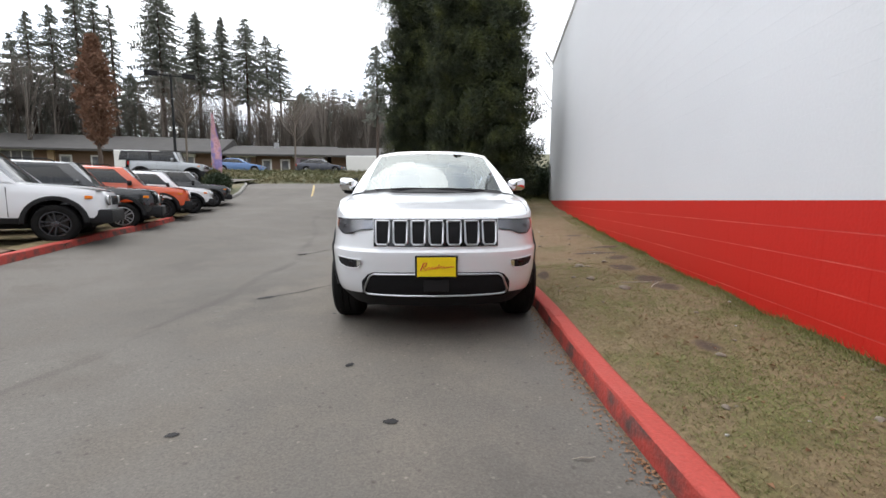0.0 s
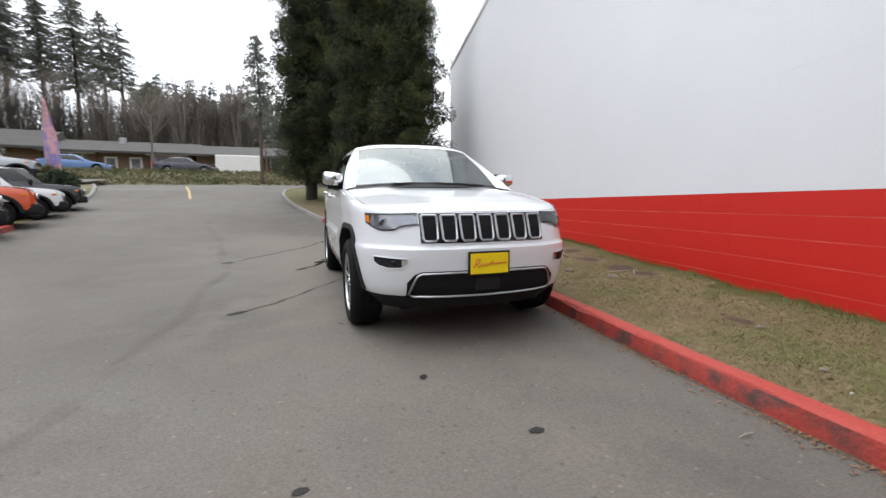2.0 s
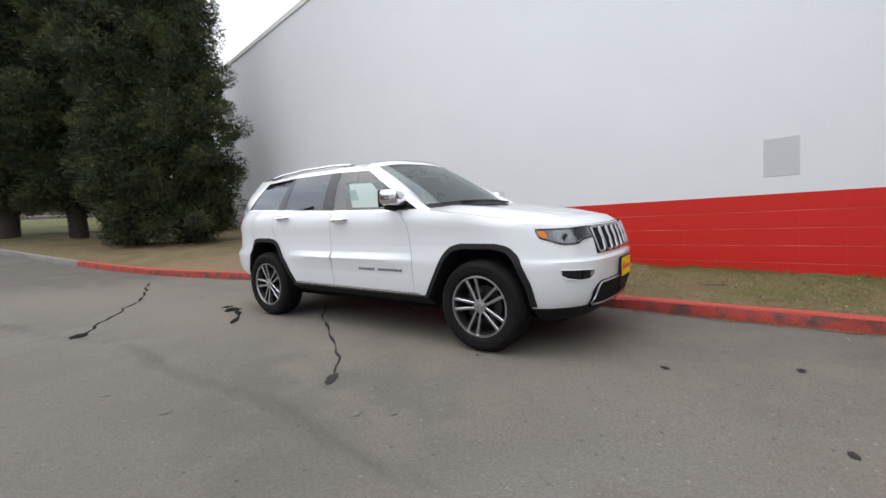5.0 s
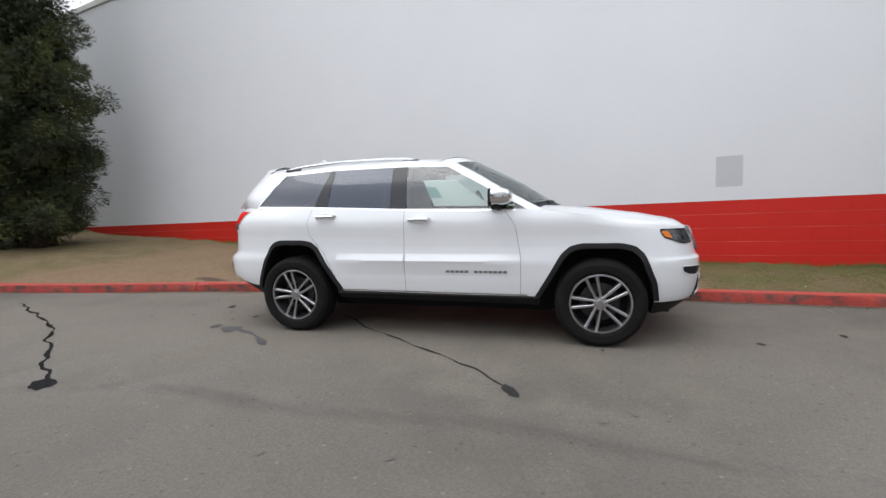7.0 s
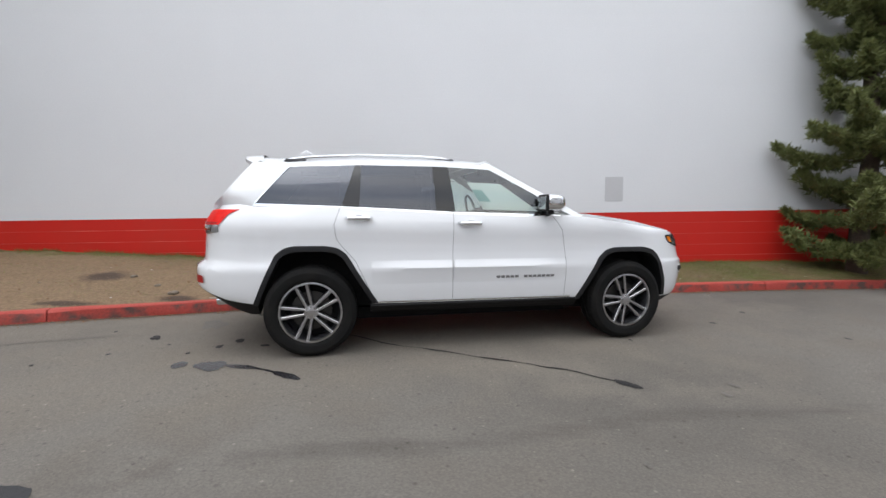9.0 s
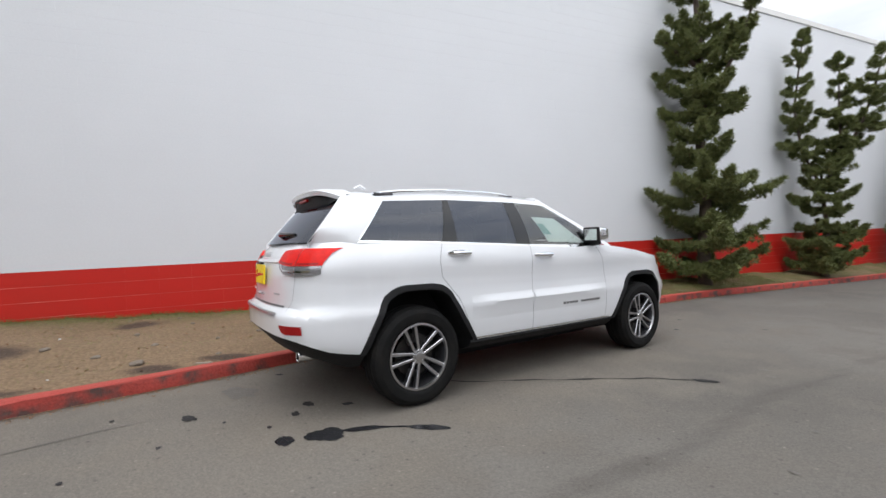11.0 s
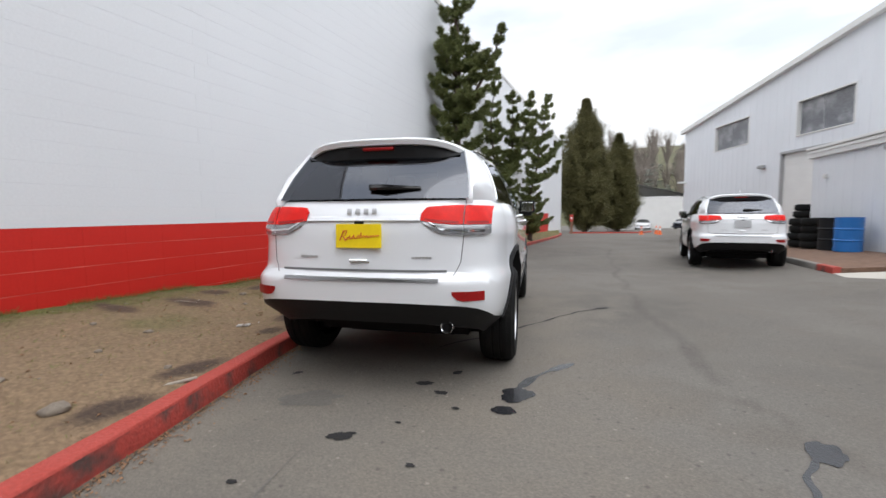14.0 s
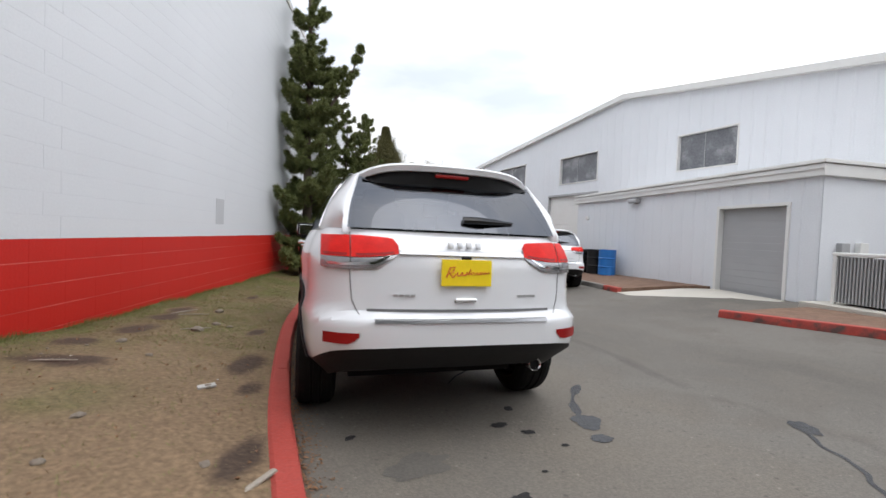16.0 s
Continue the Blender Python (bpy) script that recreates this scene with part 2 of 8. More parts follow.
CABIN = mat("dark_cabin", (0.012, 0.012, 0.013), 0.8, var=0.15, scale=8, bump=0.1, gloss=0.15)
SEAT = mat("seat_leather", (0.028, 0.026, 0.026), 0.5, var=0.15, scale=8, bump=0.15)
PAPER = mat("paper", (0.75, 0.78, 0.76), 0.7, var=0.05, scale=15, bump=0)
TEAL_INK = mat("teal_ink", (0.30, 0.48, 0.45), 0.6, var=0.05, scale=15, bump=0)
YELLOW = mat("yellow_plate", (0.93, 0.69, 0.012), 0.4, var=0.05, scale=9, bump=0)
RED_INK = mat("red_ink", (0.60, 0.05, 0.03), 0.5, var=0.05, scale=9, bump=0)
LENS_RED = mat("red_lens", (0.66, 0.016, 0.012), 0.4, var=0.15, scale=14, fine=120, bump=0.12, coat=0.06, second=(0.72, 0.02, 0.014), cover=0.4, gloss=0.12)
LENS_DEEP = mat("dark_red_lens", (0.30, 0.010, 0.010), 0.3, var=0.1, scale=14, bump=0.1, coat=0.1, gloss=0.2)
LENS_CLEAR = mat("clear_lens", (0.34, 0.34, 0.35), 0.2, 0.6, var=0.25, scale=22, fine=120, bump=0.2, coat=1.0)
LENS_HEAD = glass("headlight_lens", (0.86, 0.87, 0.90))
LAMP_BOWL = mat("lamp_bowl", (0.27, 0.27, 0.28), 0.2, 0.8, var=0.2, scale=16, bump=0.05)
AMBER = mat("amber_lens", (0.75, 0.20, 0.01), 0.15, var=0.1, scale=20, bump=0.1, coat=1.0)
GLASS_FRONT = glass("green_glass", (0.70, 0.80, 0.77), ior=1.9)
GLASS_SCREEN = glass("windscreen_glass", (0.60, 0.70, 0.68), (0.90, 0.96, 0.95), ior=2.3)
GLASS_DARK = glass("privacy_glass", (0.060, 0.060, 0.072), (0.86, 0.90, 1.0), ior=1.85)
DARK_GAP = mat("panel_gap", (0.16, 0.16, 0.165), 0.6, var=0.05, scale=5, bump=0)
BADGE_BRIGHT = mat("badge_silver", (0.50, 0.50, 0.51), 0.35, 0.5, var=0.05, scale=9, bump=0)
BADGE = mat("badge_grey", (0.20, 0.20, 0.205), 0.35, 0.4, var=0.05, scale=9, bump=0)
PATCH_GREY = mat("grey_patch_paint", (0.50, 0.505, 0.52), 0.5, var=0.04, scale=2, fine=40, bump=0.12)
METAL_SIDING = mat("pale_metal_siding", (0.70, 0.715, 0.745), 0.45, var=0.05, scale=0.7, fine=30, bump=0.05)
TRIM_WHITE = mat("white_trim", (0.72, 0.71, 0.69), 0.5, var=0.06, scale=1.5, bump=0.05)
DOOR_GREY = mat("grey_roller_door", (0.36, 0.36, 0.365), 0.45, var=0.06, scale=2, bump=0.05)
PANE = mat("window_pane", (0.16, 0.165, 0.18), 0.12, var=0.35, scale=1.6, fine=14, bump=0.02, second=(0.30, 0.30, 0.31), cover=0.4)
CONCRETE = mat("concrete_slab", (0.46, 0.43, 0.38), 0.85, var=0.12, scale=1.2, fine=60, bump=0.3)
BARK_MULCH = mat("bark_mulch", (0.165, 0.098, 0.066), 0.95, var=0.4, scale=5, fine=40, bump=0.9)
STAIN = mat("oil_stain", (0.022, 0.021, 0.021), 0.75, var=0.35, scale=7, fine=50, bump=0.4, gloss=0.25)
WET = mat("wet_asphalt", (0.024, 0.024, 0.026), 0.16, var=0.3, scale=7, fine=50, bump=0.12)
STAIN_FAINT = mat("faint_stain", (0.108, 0.098, 0.085), 0.75, var=0.25, scale=5, fine=60, bump=0.5)
CRACK = mat("tar_crack", (0.018, 0.017, 0.017), 0.75, var=0.3, scale=7, fine=60, bump=0.4, gloss=0.2)
PALE = mat("pale_chalk", (0.42, 0.41, 0.39), 0.8, var=0.2, scale=9, bump=0.2)
YELLOW_LINE = mat("yellow_road_paint", (0.40, 0.29, 0.11), 0.7, var=0.2, scale=5, bump=0.2)
ORANGE = mat("orange_plastic", (0.75, 0.14, 0.03), 0.5, var=0.1, scale=6, bump=0.05)
BLUE = mat("blue_plastic", (0.02, 0.16, 0.48), 0.4, var=0.1, scale=4, bump=0.05)
LITTER = mat("dead_leaf", (0.23, 0.12, 0.06), 0.85, var=0.4, scale=8, bump=0, island=0.8)
STONE = mat("field_stone", (0.20, 0.165, 0.13), 0.9, var=0.25, scale=9, fine=60, bump=0.4)
WOOD_GREY = mat("weathered_stick", (0.33, 0.29, 0.24), 0.9, var=0.2, scale=9, bump=0.3)

# ---- building blocks ----


def part(name, bm, material, parent, label="", smooth=None, kind=""):
    """Links a bmesh (or verts and faces) as one mesh object under a thing or part."""
    me = bpy.data.meshes.new(name)
    if isinstance(bm, tuple):
        me.from_pydata(bm[0], [], bm[1])
    else:
        bm.to_mesh(me)
        bm.free()
    mats = material if isinstance(material, (list, tuple)) else [material]
    for m in mats:
        me.materials.append(m)
    if smooth is not None:
        me.polygons.foreach_set("use_smooth", [True] * len(me.polygons))
        me.set_sharp_from_angle(angle=radians(smooth))
    ob = new(name, me)
    ob.parent = parent
    return tagged(ob, label, kind=kind)


def thing(name, label, category, m=None, group="", kind=""):
    ob = new(name)
    ob.empty_display_size = 0.2
    if m is not None:
        ob.matrix_world = m
    return tagged(ob, label, category, group, kind)


def box(bm, x0, x1, y0, y1, z0, z1, m=None, bevel=0.0, mi=0):
    v = [bm.verts.new((x, y, z)) for z in (z0, z1) for y in (y0, y1) for x in (x0, x1)]
    fs = [bm.faces.new([v[i] for i in f]) for f in ((0, 2, 3, 1), (4, 5, 7, 6), (0, 1, 5, 4), (2, 6, 7, 3), (0, 4, 6, 2), (1, 3, 7, 5))]
    for f in fs:
        f.material_index = mi
    if bevel:
        es = list({e for f in fs for e in f.edges})
        bmesh.ops.bevel(bm, geom=es, offset=bevel, segments=2, profile=0.5, affect="EDGES")
    if m is not None:
        bmesh.ops.transform(bm, matrix=m, verts=[w for w in v if w.is_valid] if not bevel else list({w for f in bm.faces for w in f.verts}))
    return bm


def boxed(*a, **k):
    return box(bmesh.new(), *a, **k)


def grid(bm, rows, closed=False, mi=0, flip=False):
    """Faces between rows of points; returns the faces."""
    vs = [[bm.verts.new(p) for p in r] for r in rows]
    out = []
    for a, b in zip(vs, vs[1:]):
        n = len(a)
        for i in range(n if closed else n - 1):
            j = (i + 1) % n
            q = [a[i], a[j], b[j], b[i]]
            f = bm.faces.new(q[::-1] if flip else q)
            f.material_index = mi
            out.append(f)
    return out


def tube(bm, pts, r, sides=8, cap=True, mi=0):
    """A round bar along points; r: one radius or one for each point."""
    rings = []
    pts = [Vector(p) for p in pts]
    for i, p in enumerate(pts):
        d = (pts[min(i + 1, len(pts) - 1)] - pts[max(i - 1, 0)]).normalized()
        a = d.cross(Vector((0, 0, 1)) if abs(d.z) < 0.95 else Vector((1, 0, 0))).normalized()
        b = d.cross(a)
        q = r[i] if isinstance(r, (list, tuple)) else r
        rings.append([p + (a * math.cos(t) + b * math.sin(t)) * q for t in (2 * math.pi * k / sides for k in range(sides))])
    vs = [[bm.verts.new(p) for p in g] for g in rings]
    for g, h in zip(vs, vs[1:]):
        for i in range(sides):
            f = bm.faces.new((g[i], g[(i + 1) % sides], h[(i + 1) % sides], h[i]))
            f.material_index = mi
    if cap:
        bm.faces.new(vs[0][::-1]).material_index = mi
        bm.faces.new(vs[-1]).material_index = mi
    return bm


def lathe(bm, profile, sides=24, m=None, mi=0, axis="z"):
    """Turns (radius, height) pairs about an axis."""
    vs = []
    for r, h in profile:
        ring = []
        for k in range(sides):
            t = 2 * math.pi * k / sides
            p = Vector((r * math.cos(t), r * math.sin(t), h)) if axis == "z" else Vector((h, r * math.cos(t), r * math.sin(t)))
            ring.append(bm.verts.new(m @ p if m is not None else p))
        vs.append(ring)
    for g, h in zip(vs, vs[1:]):
        for i in range(sides):
            f = bm.faces.new((g[i], g[(i + 1) % sides], h[(i + 1) % sides], h[i]))
            f.material_index = mi
    bm.faces.new(vs[0][::-1]).material_index = mi
    bm.faces.new(vs[-1]).material_index = mi
    return bm


def lerp(table, x):
    """Straight interpolation in a table of pairs."""
    if x <= table[0][0]:
        return table[0][1]
    for (a, p), (b, q) in zip(table, table[1:]):
        if x <= b:
            return p + (q - p) * (x - a) / (b - a)
    return table[-1][1]


# ---- the ground ----


def lane_rise(v):
    """How much the lane climbs above its even slope, by the distance along it."""
    if v < 10:
        return 0.0
    if v < 24:
        return 0.0065 * (v - 10) ** 2
    return min(1.274 + 0.085 * (v - 24), 2.1)


def lane_v(x, y):
    return 0.9857 * y - 0.1685 * x


def ground_z(x, y):
    side = 0.24 * min(max((-5.5 - x) / 3.2, 0), 1) * min(1, max(0, (24 - y) / 10))
    return 0.0218 * max(y, -60) + lane_rise(lane_v(x, y)) + side


def steps(*spans):
    out = []
    for a, b, n in spans:
        out += [a + (b - a) * i / n for i in range(n)]
    return out + [spans[-1][1]]


xs = steps((-60, -14, 24), (-14, -7.2, 14), (-7.2, -2.4, 60), (-2.4, 4, 20), (4, 30, 6))
ys = steps((-75, -12, 20), (-12, 14, 90), (14, 31, 34))
bm = bmesh.new()
grid(bm, [[(x, y, ground_z(x, y)) for x in xs] for y in ys])
road = part("road", bm, ASPHALT, None, smooth=30)
SEAM_LINE = [(y, x) for x, y in ((-2.85, -5.0), (-3.1, -1.0), (-3.3, 2.4), (-3.5, 4.0), (-3.58, 4.7), (-3.70, 5.64), (-3.86, 6.64), (-4.15, 7.5), (-4.7, 9.0), (-5.6, 11.5), (-7.0, 14.5))]
seam = road.data.attributes.new("seam", "FLOAT", "POINT")
seam.data.foreach_set("value", [math.exp(-((v.co.x - lerp(SEAM_LINE, v.co.y) - 0.16 * noise.noise(Vector((v.co.y * 0.8, 0, 0)))) / (0.085 if v.co.y < 4 else 0.115)) ** 2) * (0.85 + 0.5 * noise.noise(Vector((v.co.y * 0.6, 4, 0)))) if -8 < v.co.y < 15 else 0.0 for v in road.data.vertices])
dust = road.data.attributes.new("dust", "FLOAT", "POINT")
KERB_SIDE = ((-12, 0.72), (-5, 0.68), (0.0, 0.54), (4.4, 0.0), (8.6, -0.98), (12.3, -2.4))


def dusty(x, y):
    """Pale dust on the strip between the kerb and the seam."""
    k, m = lerp(KERB_SIDE, y), lerp(SEAM_LINE, y)
    if not m < x < k + 0.3 or not -4 < y < 13:
        return 0.0
    f = (k - x) / (k - m)
    return min(1, (1 - f) * 3.0) * min(1, max(0, y + 1) / 5) * min(1, (13 - y) / 2) * (1 if y > 5 else min(1, max(0, k - x) / 0.7)) * (0.75 + 0.35 * noise.noise(Vector((x * 0.7, y * 0.5, 6))))


dust.data.foreach_set("value", [dusty(v.co.x, v.co.y) for v in road.data.vertices])
tagged(road, "worn grey asphalt lane and yard, cracked and oil-stained", "road", kind="structure")

bm = bmesh.new()
gx = steps((-900, -60, 10), (-60, 20, 50), (20, 60, 6), (60, 900, 10))
gy = steps((-900, -75, 10), (-75, 20, 14), (20, 52, 40), (52, 120, 14), (120, 900, 8))


def earth_z(x, y):
    z = ground_z(x, y) - 0.35
    q = y - 0.2 * (x + 10.9)
    if q > 26 and y > 14:
        z = max(z, lerp(((26, 1.6), (27, 2.05), (27.6, 2.35), (30, 2.75), (32, 3.25), (34, 3.42), (48, 3.75), (75, 5.2), (120, 10), (300, 34)), q))
    if y < -75:
        z = -1.9 + max(0, (-95 - y)) * 0.25 if y > -300 else 31
    return z


grid(bm, [[(x, y, earth_z(x, y)) for x in gx] for y in gy])
ground = part("ground", bm, EARTH, None, smooth=30)
tagged(ground, "rough brown and green ground around the yard", "ground", kind="structure")

# ---- the painted block wall ----
WX, RED_TOP, ROOF = 1.80, 1.235, 7.35
Y0, Y1, RED_END = -30.0, 20.6, -22.6


def wall_foot(y):
    """Where the turf meets the wall."""
    return lerp(((-31, -0.35), (-22, -0.05), (-8, 0.13), (0, 0.28), (2.6, 0.31), (5.5, 0.37), (9, 0.52), (12.5, 0.70), (18, 1.0), (21, 1.15)), y)


bm = bmesh.new()
box(bm, WX + 0.0012, WX + 0.5, Y0, Y1, RED_TOP - 0.002, ROOF)
box(bm, WX + 0.012, WX + 0.5, Y0, Y1, -1.2, RED_TOP - 0.002)
box(bm, WX + 0.012, WX + 30, Y1 - 0.4, Y1 - 0.002, -1.2, ROOF - 0.004)
box(bm, WX + 0.4, WX + 30, Y0, Y0 + 0.3, -1.2, ROOF - 0.004)
wall = part("wall_east", bm, WALL_WHITE, None)
tagged(wall, "long blank block wall, white above a red painted foot", "wall", kind="structure")

COURSE = 0.2032


def block_verts(y0, y1, z0, z1, d=0.012, e=0.004):
    """One block's face, with eased edges, standing proud of the joint."""
    a = [(WX + d, y0, z0), (WX + d, y1, z0), (WX + d, y1, z1), (WX + d, y0, z1)]
    s = e * 0.12                                            # upright joints are all but filled
    b = [(WX, y0 + s, z0 + e), (WX, y1 - s, z0 + e), (WX, y1 - s, z1 - e), (WX, y0 + s, z1 - e)]
    return a + b


BLOCK_FACES = [(4, 7, 6, 5), (0, 4, 5, 1), (1, 5, 6, 2), (2, 6, 7, 3), (3, 7, 4, 0)]
verts, faces = [], []
z = RED_TOP
k = 0
while z < ROOF - 0.05:                                     # the white courses
    top = min(z + COURSE, ROOF - 0.02)
    y = Y0 + (0.2 if k % 2 else 0)
    n = len(verts)
    while y < Y1:
        e = min(y + 4.0, Y1)
        n = len(verts)
        verts += block_verts(y + 0.0008, e - 0.0008, z + 0.0004, top - 0.0004, 0.0010, 0.0006)
        faces += [tuple(i + n for i in f) for f in BLOCK_FACES]
        y = e
    z += COURSE
    k += 1
part("block_courses", (verts, faces), WALL_WHITE, wall, "white painted block courses", kind="stuff")

bm = bmesh.new()
box(bm, WX + 0.003, WX + 0.011, RED_END, Y1, -0.6, RED_TOP)
part("joint", bm, MORTAR, wall, "pinkish red mortar joints")
verts, faces = [], []
z, k = RED_TOP, 0
near_blocks = []
while z > -0.5:
    low = z - COURSE
    y = RED_END
    while y < Y1:
        e = min(y + 4.0, Y1) if not -3.4 <= y < 9.4 else y + 0.4064
        if -3.4 <= y < 9.4 and low > -0.0:
            near_blocks.append((y, low))
        elif wall_foot((y + e) / 2) < z + 0.1:
            n = len(verts)
            verts += block_verts(y + 0.0002, e - 0.0002, low + 0.0028, z - 0.0008, 0.010, 0.003)
            faces += [tuple(i + n for i in f) for f in BLOCK_FACES]
        y = e
    z -= COURSE
    k += 1
part("block_courses", (verts, faces), WALL_RED, wall, "red painted block courses", kind="stuff")
bm = bmesh.new()
box(bm, WX - 0.03, WX + 0.55, Y0, Y1, ROOF - 0.02, ROOF + 0.14, bevel=0.01)
part("coping", bm, TRIM_WHITE, wall, "pale metal coping along the wall top")
bm = bmesh.new()
box(bm, WX + 0.03, WX + 30, Y0 + 0.3, Y1 - 0.3, ROOF - 0.3, ROOF - 0.2)
tagged(part("flat_roof", bm, DOOR_GREY, None), "flat grey roof behind the block wall", "roof", kind="structure")
bm = bmesh.new()
box(bm, WX - 0.0035, WX + 0.004, 2.27, 2.60, 1.435, 1.875, bevel=0.003)
part("painted_patch", bm, PATCH_GREY, wall, "square of fresher grey paint over an old fixture")

# ---- kerb and turf strip ----
KERB = ((3.4, -34), (1.7, -29), (1.05, -24), (0.80, -18), (0.72, -10), (0.68, -5), (0.63, -1.5), (0.55, 0.0), (0.46, 0.8), (0.365, 1.6), (0.225, 2.5), (0.005, 4.4), (-0.25, 5.8), (-0.62, 7.4), (-0.98, 8.6), (-1.45, 10.15), (-2.40, 12.3), (-3.55, 15.2))
KERB_FAR = ((-3.55, 15.2), (-4.4, 17.2), (-5.6, 20.0), (-6.3, 22.2), (-6.2, 24.2), (-4.9, 26.0), (-2.5, 27.2), (3.0, 28.5), (12, 29.5))


def on_line(line, y):
    return lerp([(b, a) for a, b in line], y)


def smooth_line(line, step=0.25):
    """Points at even steps along a Catmull-Rom line."""
    p = [Vector(q) for q in line]
    p = [2 * p[0] - p[1]] + p + [2 * p[-1] - p[-2]]
    out = []
    for a, b, c, d in zip(p, p[1:], p[2:], p[3:]):
        n = max(1, round((c - b).length / step))
        for i in range(n):
            t = i / n
            out.append(0.5 * ((2 * b) + (c - a) * t + (2 * a - 5 * b + 4 * c - d) * t * t + (3 * b - a - 3 * c + d) * t ** 3))
    return out + [p[-2]]


def kerb_stone(pts, material, label, high=0.13, wide=0.145, side=1, seed=0):
    """One length of kerb; the face to the road is on the line, the body lies to its side."""
    rnd = random.Random(seed)
    rows = []
    for i, p in enumerate(pts):
        d = (pts[min(i + 1, len(pts) - 1)] - pts[max(i - 1, 0)]).normalized()
        n = Vector((d.y, -d.x)) * side
        g = ground_z(p.x, p.y)
        wob = [rnd.uniform(-0.005, 0.005) for _ in range(5)]
        chip = 0.02 if i in (0, len(pts) - 1) else 0.0
        prof = ((-0.004, -0.1), (0.0 + wob[0], 0.02), (0.010 + wob[1], high - 0.016 - chip), (0.018 + wob[2], high - 0.004 + wob[3] * 0.6 - chip), (0.034, high + wob[4] * 0.4), (wide - 0.02, high + wob[3] * 0.5), (wide, high - 0.012), (wide + 0.004, -0.1))
        rows.append([(p.x + n.x * a, p.y + n.y * a, g + b) for a, b in prof])
    bm = bmesh.new()
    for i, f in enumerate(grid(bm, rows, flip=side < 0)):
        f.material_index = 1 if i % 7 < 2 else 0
    bm.faces.new([bm.verts.new(q) for q in rows[0]])
    bm.faces.new([bm.verts.new(q) for q in rows[-1][::-1]])
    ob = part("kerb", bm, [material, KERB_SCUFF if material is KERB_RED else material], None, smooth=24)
    return tagged(ob, label, "kerb", "kerb stones", "structure")


def kerb_run(line, joints, material, label, side=1, high=0.13, wide=0.145):
    pts = smooth_line(line)
    run, s, at, k = [pts[0]], 0.0, 0, 0
    for a, b in zip(pts, pts[1:]):
        s += (b - a).length
        run.append(b)
        if s >= joints:
            kerb_stone(run, material, label, high, wide, side, seed=k)
            d = (b - a).normalized()
            run, s, k = [b + d * 0.012], 0.0, k + 1
    if len(run) > 1:
        kerb_stone(run, material, label, high, wide, side, seed=k + 50)


kerb_run(KERB, 3.05, KERB_RED, "red painted concrete kerb, chipped at the joints")
kerb_run(KERB_FAR, 3.05, KERB_GREY, "bare grey concrete kerb round the turf")
kerb_run(((1.2, -31.6), (-1.5, -32.6), (-4.6, -34.6), (-6.0, -37.5)), 3.05, KERB_RED, "red kerb before the cypresses at the lane's end", side=1)

verge = smooth_line(KERB + KERB_FAR[1:5], 0.12)
TURF_N = 28
bm = bmesh.new()
rows = []
for p in verge:
    if p.y > 24.0:
        break
    x0 = p.x + 0.15
    reach = WX + 0.004 if Y0 < p.y < Y1 else 14.0
    zg = ground_z(p.x, p.y) + 0.115
    row = []
    for i in range(TURF_N + 1):
        f = i / TURF_N
        x = x0 + (reach - x0) * f
        if Y0 < p.y < Y1:
            z = zg + (max(wall_foot(p.y), zg) - zg) * f ** 0.8
        else:
            z = zg + 0.2 * f
        z += (noise.noise(Vector((x * 1.3, p.y * 1.3, 0))) * 0.05 + noise.noise(Vector((x * 4, p.y * 4, 3))) * 0.02) * (min(1, f * 6))
        row.append((x, p.y, z))
    rows.append(row)
grid(bm, rows)
turf = part("turf", bm, SOIL, None, smooth=60)
BARE = ((1.12, 6.95, 0.42, 0.15), (1.35, 7.55, 0.32, 0.13), (1.25, 5.75, 0.20, 0.30), (1.36, 5.05, 0.16, 0.22), (-0.58, 8.22, 0.10, 0.30), (-0.76, 8.85, 0.13, 0.24), (-0.08, 6.65, 0.14, 0.30), (-0.30, 7.22, 0.09, 0.16), (1.38, 4.60, 0.16, 0.24), (1.36, 6.45, 0.16, 0.20), (1.05, 2.95, 0.10, 0.16), (0.2, 5.5, 0.08, 0.3), (-1.05, 9.9, 0.1, 0.4), (1.2, 9.3, 0.22, 0.3), (0.1, 10.3, 0.3, 0.3))
bare = turf.data.attributes.new("bare", "FLOAT", "POINT")
bare.data.foreach_set("value", [max(math.exp(-((v.co.x - x) / rx) ** 2 - ((v.co.y - y) / ry) ** 2) for x, y, rx, ry in BARE) for v in turf.data.vertices])
worn = turf.data.attributes.new("worn", "FLOAT", "POINT")
worn.data.foreach_set("value", [min(1, max(0, (v.co.y - 4.8) / 2.6)) * min(1, max(0, (1.55 - v.co.x) * 1.6)) * (1 - 0.9 * math.exp(-((v.co.x - 0.6) / 0.4) ** 2 - ((v.co.y - 7.6) / 0.35) ** 2)) if v.co.y < 13 else 0.3 for v in turf.data.vertices])
lawn = turf.data.attributes.new("lawn", "FLOAT", "POINT")
lawn.data.foreach_set("value", [max(min(1, max(0, (v.co.y - 17.5) / 3)), 0.9 * math.exp(-((v.co.x - WX) / 0.2) ** 2), 0.85 * min(1, max(0, (1.6 + 1.3 * v.co.x - v.co.y) / 2.6)) * (0.8 + 0.6 * noise.noise(Vector((v.co.x * 1.6, v.co.y * 1.6, 5)))), 0.7 * math.exp(-((v.co.x - 0.6) / 0.35) ** 2 - ((v.co.y - 7.6) / 0.3) ** 2)) for v in turf.data.vertices])
tagged(turf, "thin worn turf strip between red kerb and wall", "turf", kind="structure")
TURF_ROWS = rows
TURF_Y = [r[0][1] for r in rows]


